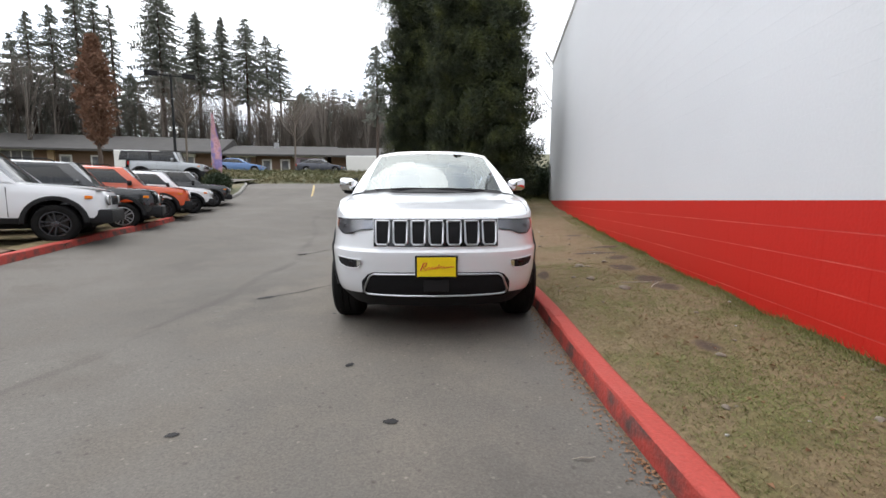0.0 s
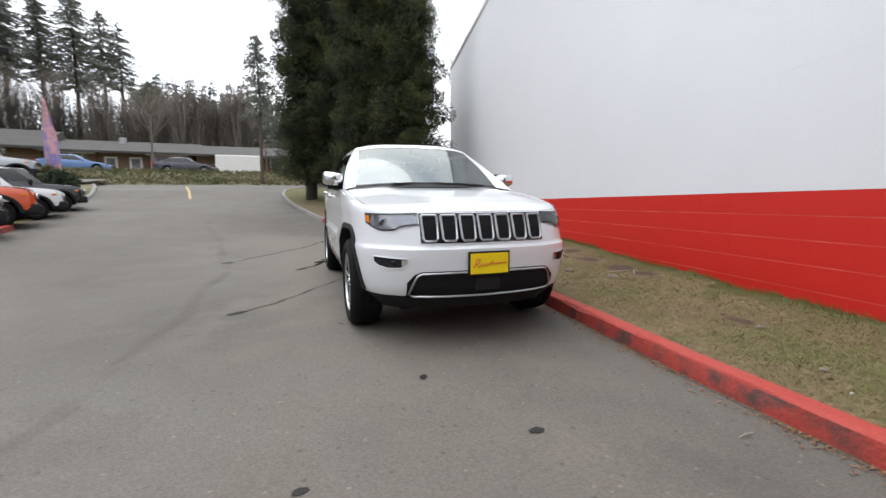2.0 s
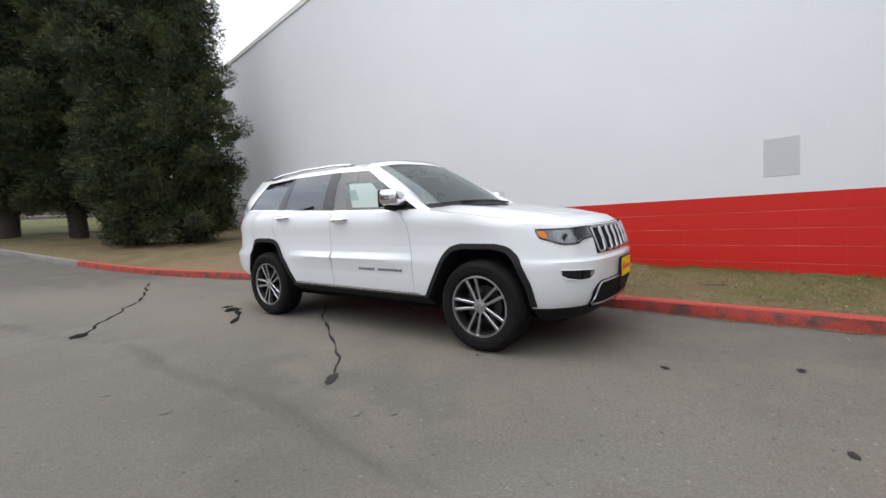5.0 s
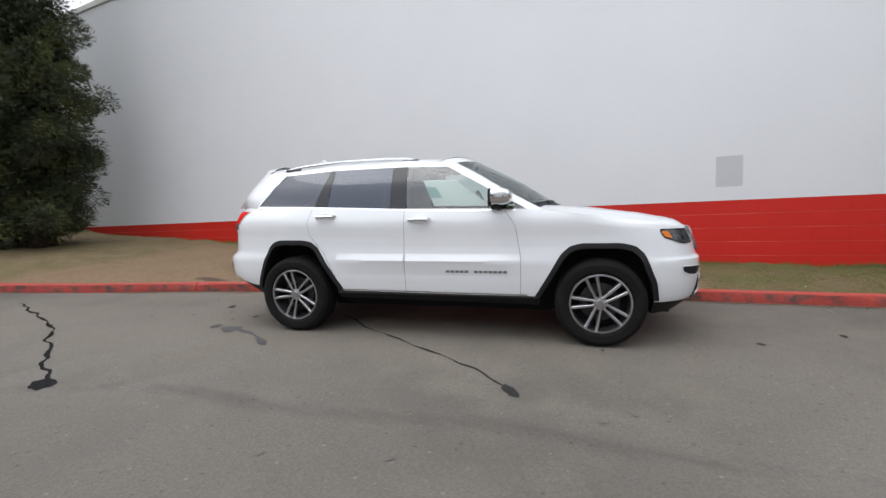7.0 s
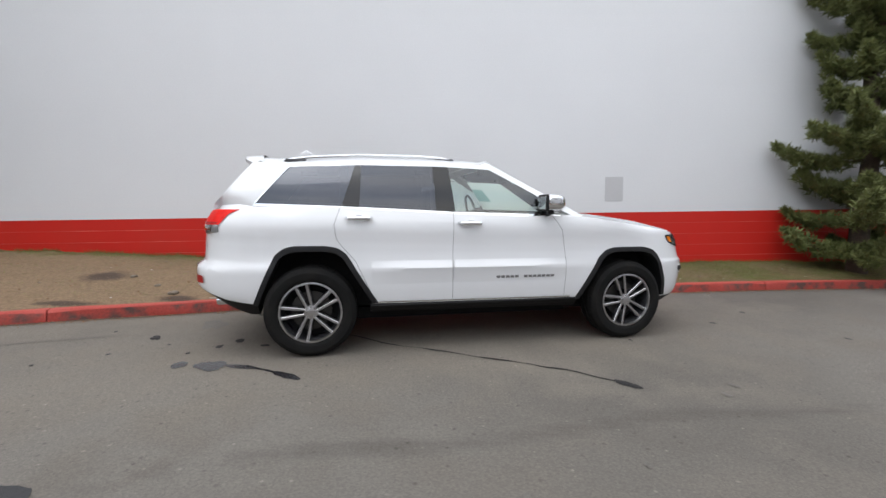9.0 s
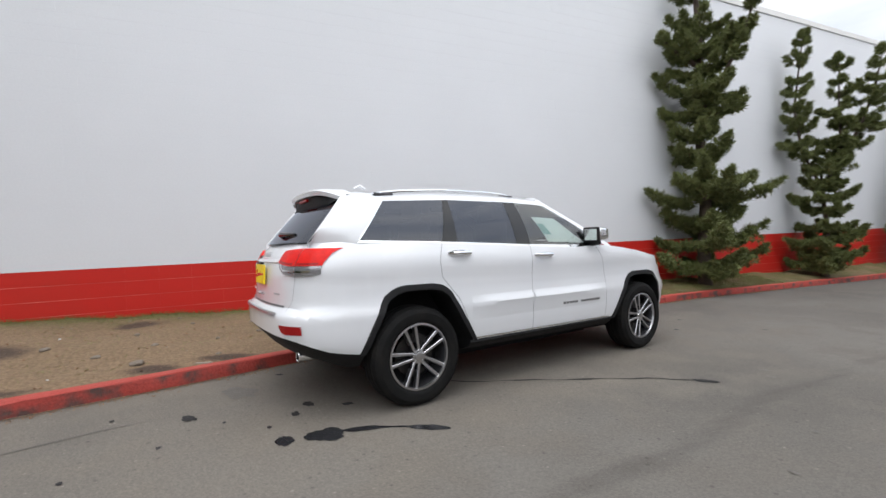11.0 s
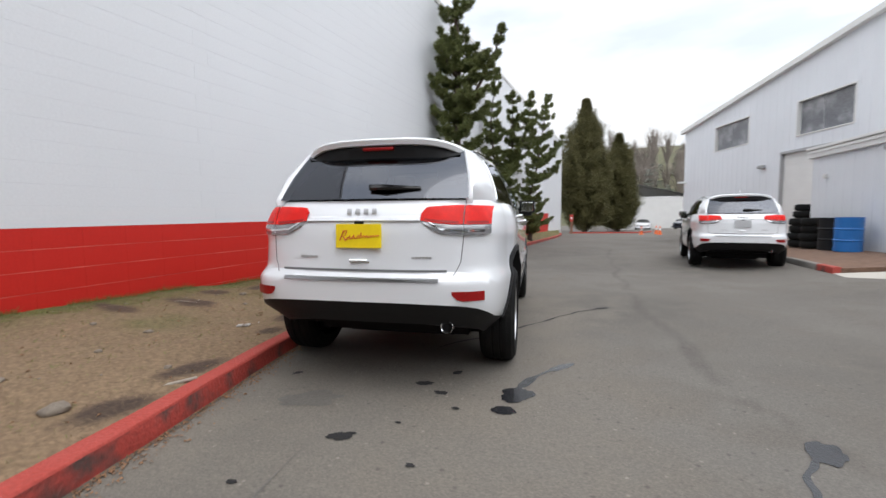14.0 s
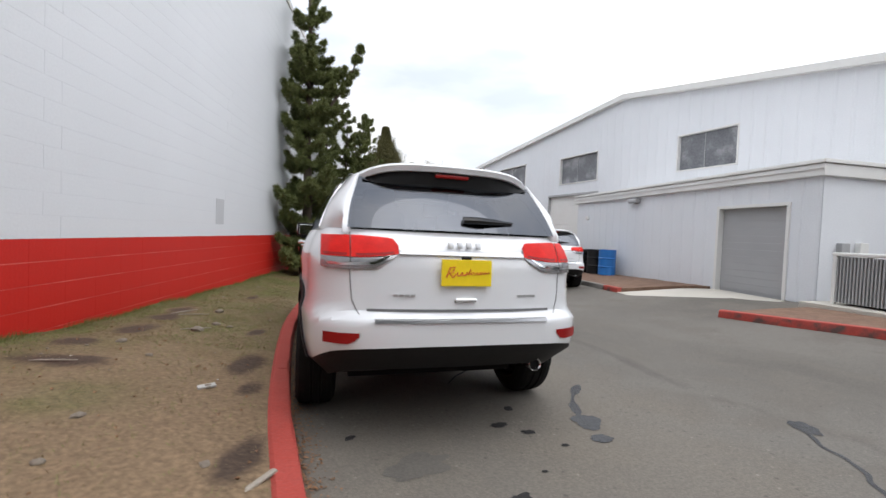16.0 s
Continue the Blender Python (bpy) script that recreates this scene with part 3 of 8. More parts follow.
def turf_at(x, y):
    """The turf's height, or None beside it."""
    k = int(np.searchsorted(TURF_Y, y, "right")) - 1
    if not 0 <= k < len(TURF_ROWS) - 1:
        return None
    a, b = TURF_ROWS[k], TURF_ROWS[k + 1]
    f = (x - a[0][0]) / (a[-1][0] - a[0][0])
    if not 0 <= f <= 1:
        return None
    i = min(int(f * TURF_N), TURF_N - 1)
    g = f * TURF_N - i
    t = (y - a[0][1]) / (b[0][1] - a[0][1])
    return (a[i][2] * (1 - g) + a[i + 1][2] * g) * (1 - t) + (b[i][2] * (1 - g) + b[i + 1][2] * g) * t

# ---- the white estate car: its own frame has x across, y to the rear from the front axle, z up ----
NOSE = ((0.28, -0.80), (0.36, -0.84), (0.45, -0.885), (0.57, -0.90), (0.70, -0.905), (0.742, -0.902), (0.762, -0.878), (0.80, -0.868), (0.90, -0.845), (0.99, -0.80), (1.04, -0.75), (1.10, -0.60))
TAIL = ((0.28, 3.70), (0.43, 3.80), (0.52, 3.88), (0.61, 3.905), (0.755, 3.905), (0.79, 3.86), (0.95, 3.845), (1.08, 3.83), (1.20, 3.765), (1.30, 3.66))
HALF = ((0.28, 0.88), (0.42, 0.925), (0.55, 0.945), (0.735, 0.957), (0.76, 0.950), (0.86, 0.940), (0.98, 0.938), (1.03, 0.947), (1.08, 0.947), (1.13, 0.938), (1.19, 0.918), (1.24, 0.895), (1.30, 0.868))
FRONT_BOW = ((0.0, 0.0), (0.25, 0.012), (0.45, 0.036), (0.60, 0.078), (0.70, 0.130), (0.78, 0.205), (0.84, 0.300), (0.885, 0.42), (0.925, 0.58))
REAR_BOW = ((0.915, 0.62), (0.885, 0.40), (0.85, 0.255), (0.79, 0.145), (0.70, 0.080), (0.55, 0.032), (0.30, 0.008), (0.0, 0.0))
SIDE_Y = tuple(0.1 + 0.2 * i for i in range(16))
BELT = ((-0.9, 1.005), (-0.55, 1.03), (-0.3, 1.065), (0.0, 1.11), (0.4, 1.165), (0.65, 1.188), (0.96, 1.175), (1.7, 1.197), (2.64, 1.235), (3.3, 1.255), (3.55, 1.262), (3.9, 1.25))
WHITE_LOW = ((-0.9, 0.40), (-0.5, 0.385), (-0.3, 0.40), (0.6, 0.425), (2.4, 0.435), (3.4, 0.445), (3.6, 0.48), (3.80, 0.585), (3.9, 0.61))


def corner_in(x, z):
    """How far the tailgate's corners stand in above the bumper's ledge."""
    return lerp(((0.72, 0.0), (0.80, 0.036), (1.0, 0.028), (1.2, 0.0)), z) * (abs(x) / 0.9) ** 2


def outline(z):
    """The half plan of the body at a height, from the nose to the tail."""
    yf, yr, w = lerp(NOSE, z), lerp(TAIL, z), lerp(HALF, z) / 0.957
    pts = [(x * w, yf + d) for x, d in FRONT_BOW]
    pts += [((0.937 + 0.02 * min(1, max(0, (y + 0.1) * 2.5)) if y < 2.6 else 0.957 - 0.02 * max(0, (y - 2.7) / 0.6) ** 2) * w, y) for y in SIDE_Y if yf + 0.62 < y < yr - 0.66]
    return pts + [(x * w, yr - d - corner_in(x, z)) for x, d in REAR_BOW]


def resample(pts, n):
    s = [0.0]
    for a, b in zip(pts, pts[1:]):
        s.append(s[-1] + math.hypot(b[0] - a[0], b[1] - a[1]))
    tx, ty = list(zip(s, (p[0] for p in pts))), list(zip(s, (p[1] for p in pts)))
    return [(lerp(tx, s[-1] * i / n), lerp(ty, s[-1] * i / n)) for i in range(n + 1)]


def skin_x(y, z):
    """Half width of the body at a place along it."""
    p = outline(z)
    i = next(k for k, q in enumerate(p) if q[0] > 0.915 * lerp(HALF, z) / 0.957 * 0.98)
    if y < p[i][1]:
        return lerp(sorted([(b, a) for a, b in p[:i + 1]]), y)
    return lerp(sorted([(b, a) for a, b in p[i:]]), y)


def nose_y(x, z):
    return lerp(NOSE, z) + lerp(FRONT_BOW, abs(x) * 0.957 / lerp(HALF, z))


def tail_y(x, z):
    return lerp(TAIL, z) - lerp(REAR_BOW[::-1], abs(x) * 0.957 / lerp(HALF, z)) - corner_in(x * 0.957 / lerp(HALF, z), z)


REAR_ARCH = ((2.36, 0.44), (2.475, 0.62), (2.62, 0.86), (2.69, 0.912), (2.79, 0.93), (3.04, 0.93), (3.12, 0.91), (3.19, 0.855), (3.30, 0.62), (3.375, 0.44))
FRONT_ARCH = ((-0.470, 0.40), (-0.445, 0.56), (-0.345, 0.80), (-0.27, 0.868), (-0.16, 0.892), (0.16, 0.892), (0.25, 0.868), (0.325, 0.80), (0.45, 0.58), (0.55, 0.41))


def mirrored(rows):
    return [[(-p[0], p[1], p[2]) for p in r] for r in rows]


def smooth_arch(poly, k, cy, cz):
    return [(cy + (y - cy) * k, cz + (z - cz) * k) for y, z in poly]


def alloy_wheel(parent, x, y, side, spokes="twin", r=0.378, rim=0.256, wide=0.25, dark=False):
    """A wheel: tyre, rim barrel, spokes, cap, brake disc. side: -1 or 1, the way the face looks."""
    hub = Matrix.Translation((x, y, r)) @ (Matrix.Identity(4) if side > 0 else pose(0, 0, 0, 0, 0, 180))
    whl = new("wheel")
    whl.parent, whl.matrix_basis = parent, hub
    h = wide / 2
    bm = bmesh.new()
    prof = ((rim, -h + 0.01), (rim + 0.012, -h - 0.002), (r - 0.045, -h - 0.006), (r - 0.012, -h + 0.018), (r - 0.003, -h + 0.05))
    prof += tuple(q for k in (-0.055, 0.0, 0.055) for q in ((r, k - 0.018), (r, k + 0.016), (r - 0.009, k + 0.019), (r - 0.009, k + 0.034)))[:-2]
    prof += ((r - 0.003, h - 0.05), (r - 0.012, h - 0.018), (r - 0.045, h + 0.006), (rim + 0.03, h + 0.008), (rim + 0.012, h + 0.002), (rim, h - 0.01))
    lathe(bm, prof, 56, axis="x")
    for k in range(56):
        t = 2 * math.pi * k / 56
        m = pose(0, 0, 0, math.degrees(t), 0, 0)
        for s0 in (-1, 1):
            v = [m @ Vector(q) for q in ((s0 * (h - 0.052), -0.009, r - 0.006), (s0 * (h - 0.052), 0.009, r - 0.006), (s0 * (h - 0.022), 0.009, r - 0.014), (s0 * (h - 0.022), -0.009, r - 0.014))]
            w = [m @ Vector(q) for q in ((s0 * (h - 0.052), -0.007, r - 0.001), (s0 * (h - 0.052), 0.007, r - 0.001), (s0 * (h - 0.020), 0.007, r - 0.010), (s0 * (h - 0.020), -0.007, r - 0.010))]
            a, b = [bm.verts.new(q) for q in v], [bm.verts.new(q) for q in w]
            bm.faces.new(b)
            for i in range(4):
                bm.faces.new((a[i], a[(i + 1) % 4], b[(i + 1) % 4], b[i]))
    for f in [f for f in bm.faces if len(f.verts) > 4]:
        bm.faces.remove(f)
    part("tyre", bm, TYRE, whl, smooth=30)
    bm = bmesh.new()
    prof = ((rim - 0.002, h - 0.006), (rim - 0.016, h - 0.004), (rim - 0.022, h - 0.02), (rim - 0.03, h - 0.09), (rim - 0.03, -h + 0.02))
    lathe(bm, prof[:], 48, axis="x")
    bm.faces.ensure_lookup_table()
    for f in [f for f in bm.faces if len(f.verts) > 4]:
        bm.faces.remove(f)
    for f in bm.faces:
        f.material_index = 1 if sum(v.co.x for v in f.verts) / len(f.verts) < h - 0.016 else 0
    part("rim", bm, [ALLOY_DARK if dark else ALLOY, ALLOY_DARK], whl, smooth=30)
    bm = bmesh.new()
    lathe(bm, ((0.165, h - 0.115), (0.165, h - 0.10), (0.06, h - 0.095), (0.06, h - 0.07)), 32, axis="x")
    part("brake_disc", bm, STEEL, whl, smooth=30)
    bm = bmesh.new()
    lathe(bm, ((rim - 0.031, h - 0.16), (rim - 0.031, h - 0.155)), 32, axis="x")
    part("wheel_back", bm, CABIN, whl)
    face = h - 0.012
    tip = rim - 0.014
    pairs = 5
    for k in range(pairs):
        bm = bmesh.new()
        m = pose(0, 0, 0, k * 360 / pairs + 18, 0, 0)
        for s0 in (-1, 1):
            rows = []
            for q in (0.0, 0.3, 0.6, 1.0):
                rad = 0.045 + (tip - 0.045) * q
                mid = s0 * (0.020 + 0.026 * q)
                half = 0.0105 + 0.002 * q
                x1 = face - 0.014 + 0.014 * q
                rows.append([m @ Vector((x1 - 0.04, mid - half * 1.3, rad)), m @ Vector((x1 - 0.004, mid - half, rad)), m @ Vector((x1, mid - half + 0.004, rad)), m @ Vector((x1, mid + half - 0.004, rad)), m @ Vector((x1 - 0.004, mid + half, rad)), m @ Vector((x1 - 0.04, mid + half * 1.3, rad))])
            for f in grid(bm, rows, flip=False):
                f.material_index = 0
        for f in bm.faces:
            n = sum((m.inverted() @ v.co for v in f.verts), Vector()) / 4
            if abs(n.x) < face - 0.03 + 0.0:
                f.material_index = 1
        part("spoke", bm, [ALLOY_DARK if dark else ALLOY, ALLOY_DARK], whl, smooth=25)
    bm = bmesh.new()
    lathe(bm, ((0.058, face - 0.05), (0.056, face - 0.012), (0.034, face - 0.008), (0.032, face - 0.002), (0.024, face)), 24, axis="x")
    part("hub_cap", bm, ALLOY_DARK if dark else ALLOY, whl, smooth=30)
    for k in range(5):
        bm = bmesh.new()
        lathe(bm, ((0.0085, face - 0.02), (0.0085, face - 0.008), (0.006, face - 0.003)), 8, axis="x", m=pose(0, 0, 0, k * 72, 0, 0) @ Matrix.Translation((0, 0, 0.044)))
        part("wheel_nut", bm, CHROME, whl)
    return whl


def arch_trim(parent, poly, cy, cz, side, inner=0.905, out=0.014, material=None, skin=None):
    """The black flare round a wheel opening."""
    f = skin or skin_x
    dense = resample([(y, z) for y, z in poly], 44)
    rows = []
    for y, z in dense:
        yi, zi = cy + (y - cy) * inner, cz + (z - cz) * inner
        xo = f(y, max(z, 0.42))
        xi = f(yi, max(zi, 0.42))
        rows.append([(side * (xo - 0.003), y, z), (side * (xo + out * 0.8), y + (yi - y) * 0.08, z + (zi - z) * 0.08), (side * (xo + out), y + (yi - y) * 0.25, z + (zi - z) * 0.25), (side * (xi + out * 0.9), yi, zi), (side * (xi - 0.06), yi, zi)])
    bm = bmesh.new()
    grid(bm, rows, flip=side < 0)
    part("wheel_arch_trim", bm, material or BLACK_PLASTIC, parent, "matt black wheel arch trim", smooth=40)


def strip_on_side(parent, name, pts, half, material, side, lift=0.0015, label="", skin=None):
    """A thin line on the body side through (y, z) points."""
    f = skin or skin_x
    rows = []
    dense = resample(pts, 14)
    for i, (y, z) in enumerate(dense):
        a, b = dense[max(i - 1, 0)], dense[min(i + 1, len(dense) - 1)]
        d = math.hypot(b[0] - a[0], b[1] - a[1])
        ny, nz = -(b[1] - a[1]) / d * half, (b[0] - a[0]) / d * half
        rows.append([(side * (f(y + ny, z + nz) + lift), y + ny, z + nz), (side * (f(y - ny, z - nz) + lift), y - ny, z - nz)])
    bm = bmesh.new()
    grid(bm, rows, flip=side < 0)
    return part(name, bm, material, parent, label)


# the greenhouse: belt point and rail point of each pillar line, (y, z, x)
GLASSHOUSE = (
    ((0.47, 1.182, 0.882), (1.36, 1.665, 0.665)),
    ((0.575, 1.172, 0.904), (1.42, 1.640, 0.690)),
    ((1.695, 1.197, 0.907), (1.735, 1.650, 0.700)),
    ((1.865, 1.203, 0.906), (1.875, 1.652, 0.700)),
    ((2.515, 1.231, 0.897), (2.49, 1.645, 0.695)),
    ((2.665, 1.237, 0.891), (2.53, 1.642, 0.692)),
    ((3.35, 1.257, 0.824), (3.06, 1.612, 0.664)),
    ((3.60, 1.262, 0.740), (3.32, 1.620, 0.600)),
)


def side_pt(a, b, t, bulge=0.022):
    p = [a[i] + (b[i] - a[i]) * t for i in range(3)]
    return (p[2] + bulge * math.sin(math.pi * t), p[0], p[1])


def pane_rows(a0, a1, b0, b1, t0, t1, n=6, k=6, lift=0.0):
    rows = []
    for i in range(n + 1):
        s = i / n
        a = [a0[q] + (b0[q] - a0[q]) * s for q in range(3)]
        b = [a1[q] + (b1[q] - a1[q]) * s for q in range(3)]
        rows.append([(lambda p: (p[0] + lift, p[1], p[2]))(side_pt(a, b, t0 + (t1 - t0) * j / k)) for j in range(k + 1)])
    return rows


def plate_script(plate):
    """A red handwritten flourish, as plain strokes."""
    bm = bmesh.new()
    pts = [(-0.125, -0.028), (-0.10, 0.030), (-0.075, 0.034), (-0.085, 0.006), (-0.105, -0.002), (-0.085, -0.028), (-0.07, -0.012), (-0.055, 0.002), (-0.058, -0.018), (-0.04, -0.014), (-0.03, 0.004), (-0.025, -0.016), (-0.008, -0.012), (0.002, 0.006), (0.008, -0.014), (0.022, 0.022), (0.022, -0.010), (0.040, 0.004), (0.046, -0.010), (0.060, 0.004), (0.066, -0.008), (0.074, -0.008)]
    tube(bm, [(x, y, 0.0075) for x, y in pts], 0.0042, 4)
    part("writing_stroke", bm, RED_INK, plate)
    bm = bmesh.new()
    tube(bm, [(x, y, 0.0075) for x, y in ((0.084, 0.006), (0.078, -0.004), (0.088, -0.006), (0.096, 0.004), (0.102, -0.004), (0.108, 0.006), (0.112, -0.004), (0.120, 0.006), (0.125, -0.004), (0.132, 0.006), (0.137, -0.002))], 0.0034, 4)
    part("writing_stroke", bm, RED_INK, plate)


def estate_car(label, m, plate=True, number=""):
    car = thing("estate_car", label, "car", m)
    # lower shell
    cols = 64
    rows = []
    probe = resample(outline(0.75), cols)
    tops = [lerp(BELT, p[1]) for p in probe]
    lows = [lerp(WHITE_LOW, p[1]) for p in probe]
    levels = (-2, -1, 0.0, 0.06, 0.13, 0.18, 0.22, 0.25, 0.28, 0.31, 0.36, 0.40, 0.44, 0.52, 0.56, 0.58, 0.60, 0.63, 0.68, 0.76, 0.84, 0.92, 1.0)
    for lv in levels:
        row = []
        for c in range(cols + 1):
            if lv == -2:
                z, inset = lows[c] - 0.09 - 0.07 * min(1, max(0, (probe[c][1] - 3.40) / 0.25)) - 0.04 * min(1, max(0, (-0.35 - probe[c][1]) / 0.2)), 0.06
            elif lv == -1:
                z, inset = lows[c] - 0.012, 0.004
            else:
                z, inset = lows[c] + (tops[c] - lows[c]) * lv, 0.0
            row.append((z, inset, c))
        rows.append(row)
    cache = {}

    def at(z, c):
        key = round(z, 3)
        if key not in cache:
            cache[key] = resample(outline(z), cols)
        return cache[key][c]

    pts = []
    for row in rows:
        half = []
        for z, inset, c in row:
            x, y = at(z, c)
            half.append((max(x - inset, 0.0) if 0 < c < cols else 0.0, y + (inset if c < 12 else -inset if c > cols - 12 else 0), z))
        pts.append(half + [(-q[0], q[1], q[2]) for q in half[-2:0:-1]])
    bm = bmesh.new()
    fs = grid(bm, pts, closed=True)
    n = len(pts[0])
    for i, f in enumerate(fs):
        f.material_index = 1 if i < 2 * n else 0
    bm.verts.ensure_lookup_table()
    low = bm.faces.new([bm.verts[i] for i in range(n)][::-1])
    low.material_index = 1
    cap_v = [bm.verts[len(pts) * n - n + i] for i in range(n)]
    inner = [bm.verts.new((v.co.x * 0.95, 1.5 + (v.co.y - 1.5) * 0.97, v.co.z - 0.012)) for v in cap_v]
    deep = [bm.verts.new((v.co.x, v.co.y, 0.93)) for v in inner]
    for a, b in ((cap_v, inner), (inner, deep)):
        for i in range(n):
            bm.faces.new((a[i], a[(i + 1) % n], b[(i + 1) % n], b[i])).material_index = 2
    cap = bm.faces.new(deep)
    cap.material_index = 2
    bmesh.ops.recalc_face_normals(bm, faces=bm.faces)
    me = bpy.data.meshes.new("body")
    bm.to_mesh(me)
    bm.free()
    for q in (PAINT, BLACK_PLASTIC, CABIN):
        me.materials.append(q)
    shell = new("body", me)
    for poly, cy, cz in ((FRONT_ARCH, 0.03, 0.42), (REAR_ARCH, 2.9, 0.44)):
        cut = bmesh.new()
        p = smooth_arch(poly, 0.915, cy, cz)
        p = [(p[0][0], -0.2)] + resample(p, 40) + [(p[-1][0], -0.2)]
        a = [cut.verts.new((-1.5, y, z)) for y, z in p]
        b = [cut.verts.new((1.5, y, z)) for y, z in p]
        cut.faces.new(a)
        cut.faces.new(b[::-1])
        for i in range(len(p)):
            cut.faces.new((a[i], b[i], b[(i + 1) % len(p)], a[(i + 1) % len(p)]))
        for f in cut.faces:
            f.material_index = 1
        bmesh.ops.recalc_face_normals(cut, faces=cut.faces)
        cme = bpy.data.meshes.new("cut")
        cut.to_mesh(cme)
        cut.free()
        for q in (PAINT, BLACK_PLASTIC, CABIN):
            cme.materials.append(q)
        cutter = new("cut", cme)
        mod = shell.modifiers.new("arch", "BOOLEAN")
        mod.operation, mod.object, mod.solver = "DIFFERENCE", cutter, "EXACT"
        done = bpy.data.meshes.new_from_object(shell.evaluated_get(bpy.context.evaluated_depsgraph_get()))
        shell.modifiers.remove(mod)
        shell.data = done
        bpy.data.objects.remove(cutter)
    shell.data.polygons.foreach_set("use_smooth", [True] * len(shell.data.polygons))
    shell.data.set_sharp_from_angle(angle=radians(26))
    shell.parent = car
    tagged(shell, "glossy white body shell with black lower edge")

    # bonnet
    rows = []
    for i in range(17):
        t = i / 16
        row = []
        for j in range(21):
            f = j / 10 - 1
            xe = lerp(((0.0, 0.80), (0.15, 0.845), (0.5, 0.868), (1.0, 0.865)), t)
            x = f * xe
            y0 = nose_y(x, 1.005) + 0.012
            y1 = 0.70 - 0.30 * (1 - f * f)
            y = y0 + (y1 - y0) * t
            edge = lerp(BELT, max(y, -0.85)) + 0.004
            crown = lerp(((0.0, 0.010), (0.08, 0.045), (0.3, 0.062), (0.7, 0.055), (1.0, 0.035)), t) * (1 - abs(f) ** 2.6)
            bulge = 0.012 * math.exp(-((abs(f) - 0.62) / 0.10) ** 2) * min(1, t * 3)
            row.append((x, y, edge * (1 - 0) + crown + bulge - 0.02 * max(0, 0.04 - t) / 0.04))
        rows.append(row)
    bm = bmesh.new()
    grid(bm, rows)
    part("bonnet", bm, PAINT, car, "white bonnet with two raised folds", smooth=40)

    # fender top, from bonnet edge to shell
    for side in (-1, 1):
        rows = []
        for i in range(17):
            t = i / 16
            xe = lerp(((0.0, 0.80), (0.15, 0.845), (0.5, 0.868), (1.0, 0.865)), t)
            y0 = nose_y(xe, 1.005) + 0.012
            y = y0 + (0.70 - y0) * t
            zt = lerp(BELT, y)
            xo = skin_x(y, zt) + 0.001
            rows.append([(side * min(xe + 0.004, xo), y, zt + 0.0035), (side * (xe * 0.5 + xo * 0.5), y, zt + 0.0045), (side * xo, y, zt), (side * (skin_x(y, zt - 0.03) + 0.002), y, zt - 0.03), (side * (skin_x(y, zt - 0.07) + 0.0005), y, zt - 0.07)])
        bm = bmesh.new()
        grid(bm, rows, flip=side > 0)
        part("wing_top", bm, PAINT, car, smooth=40)

    # roof
    rows = []
    rail = [g[1] for g in GLASSHOUSE]
    for i in range(25):
        t = i / 24
        y_e = 1.36 + (3.32 - 1.36) * t
        ze = lerp([(r[0], r[1]) for r in rail], y_e)
        xe = lerp([(r[0], r[2]) for r in rail], y_e)
        row = []
        for j in range(19):
            f = j / 9 - 1
            y = y_e - 0.13 * (1 - f * f) * (1 - t) + 0.05 * (1 - f * f) * t
            z = ze + (lerp(((1.2, 0.042), (1.8, 0.070), (2.6, 0.074), (3.4, 0.070)), y_e)) * (1 - abs(f) ** 5) ** 0.8 * (0.82 + 0.18 * (1 - f * f))
            row.append((f * xe, y, z))
        rows.append(row)
    bm = bmesh.new()
    grid(bm, rows)
    roof = part("roof", bm, PAINT, car, "white roof panel", smooth=40)

    # windscreen and its base
    rows = []
    for i in range(11):
        t = i / 10
        row = []
        for j in range(17):
            f = j / 8 - 1
            a = (f * 0.785, 0.60 - 0.24 * (1 - f * f), 1.205 + 0.018 * (1 - f * f))
            b = (f * 0.648, 1.355 - 0.128 * (1 - f * f), 1.668 + 0.039 * (1 - abs(f) ** 4))
            t = i / 10
            row.append((a[0] + (b[0] - a[0]) * t, a[1] + (b[1] - a[1]) * t - 0.018 * math.sin(math.pi * t), a[2] + (b[2] - a[2]) * t + 0.018 * math.sin(math.pi * t)))
        rows.append(row)
    bm = bmesh.new()
    grid(bm, [[(x, y - 0.002, z + 0.002) for x, y, z in r] for r in rows[9:]])
    part("roof_header", bm, PAINT, car, smooth=60)
    bm = bmesh.new()
    grid(bm, rows[:10])
    screen = part("windscreen", bm, GLASS_SCREEN, car, "clear green-tinted windscreen", smooth=60)
    screen.visible_shadow = False
    bm = bmesh.new()
    edge = [rows[0][j] for j in range(17)]
    grid(bm, [[(x, y - 0.05, z - 0.016) for x, y, z in edge], [(x, y, z + 0.005) for x, y, z in edge], [(x * 0.985, y + 0.045, z + 0.032) for x, y, z in edge]])
    part("cowl", bm, BLACK_PLASTIC, car, "black plastic cowl below the windscreen", smooth=40)
    bm = bmesh.new()
    tube(bm, [(0.55, 0.44, 1.225), (0.1, 0.385, 1.243), (-0.45, 0.43, 1.24)], 0.011, 6)
    tube(bm, [(-0.62, 0.53, 1.225), (-0.3, 0.44, 1.246), (0.05, 0.40, 1.247)], 0.011, 6)
    part("wiper", bm, BLACK_PLASTIC, car)
    bm = bmesh.new()
    box(bm, -0.05, 0.05, 1.18, 1.23, 1.60, 1.66, bevel=0.01)
    part("mirror_mount", bm, CABIN, car)

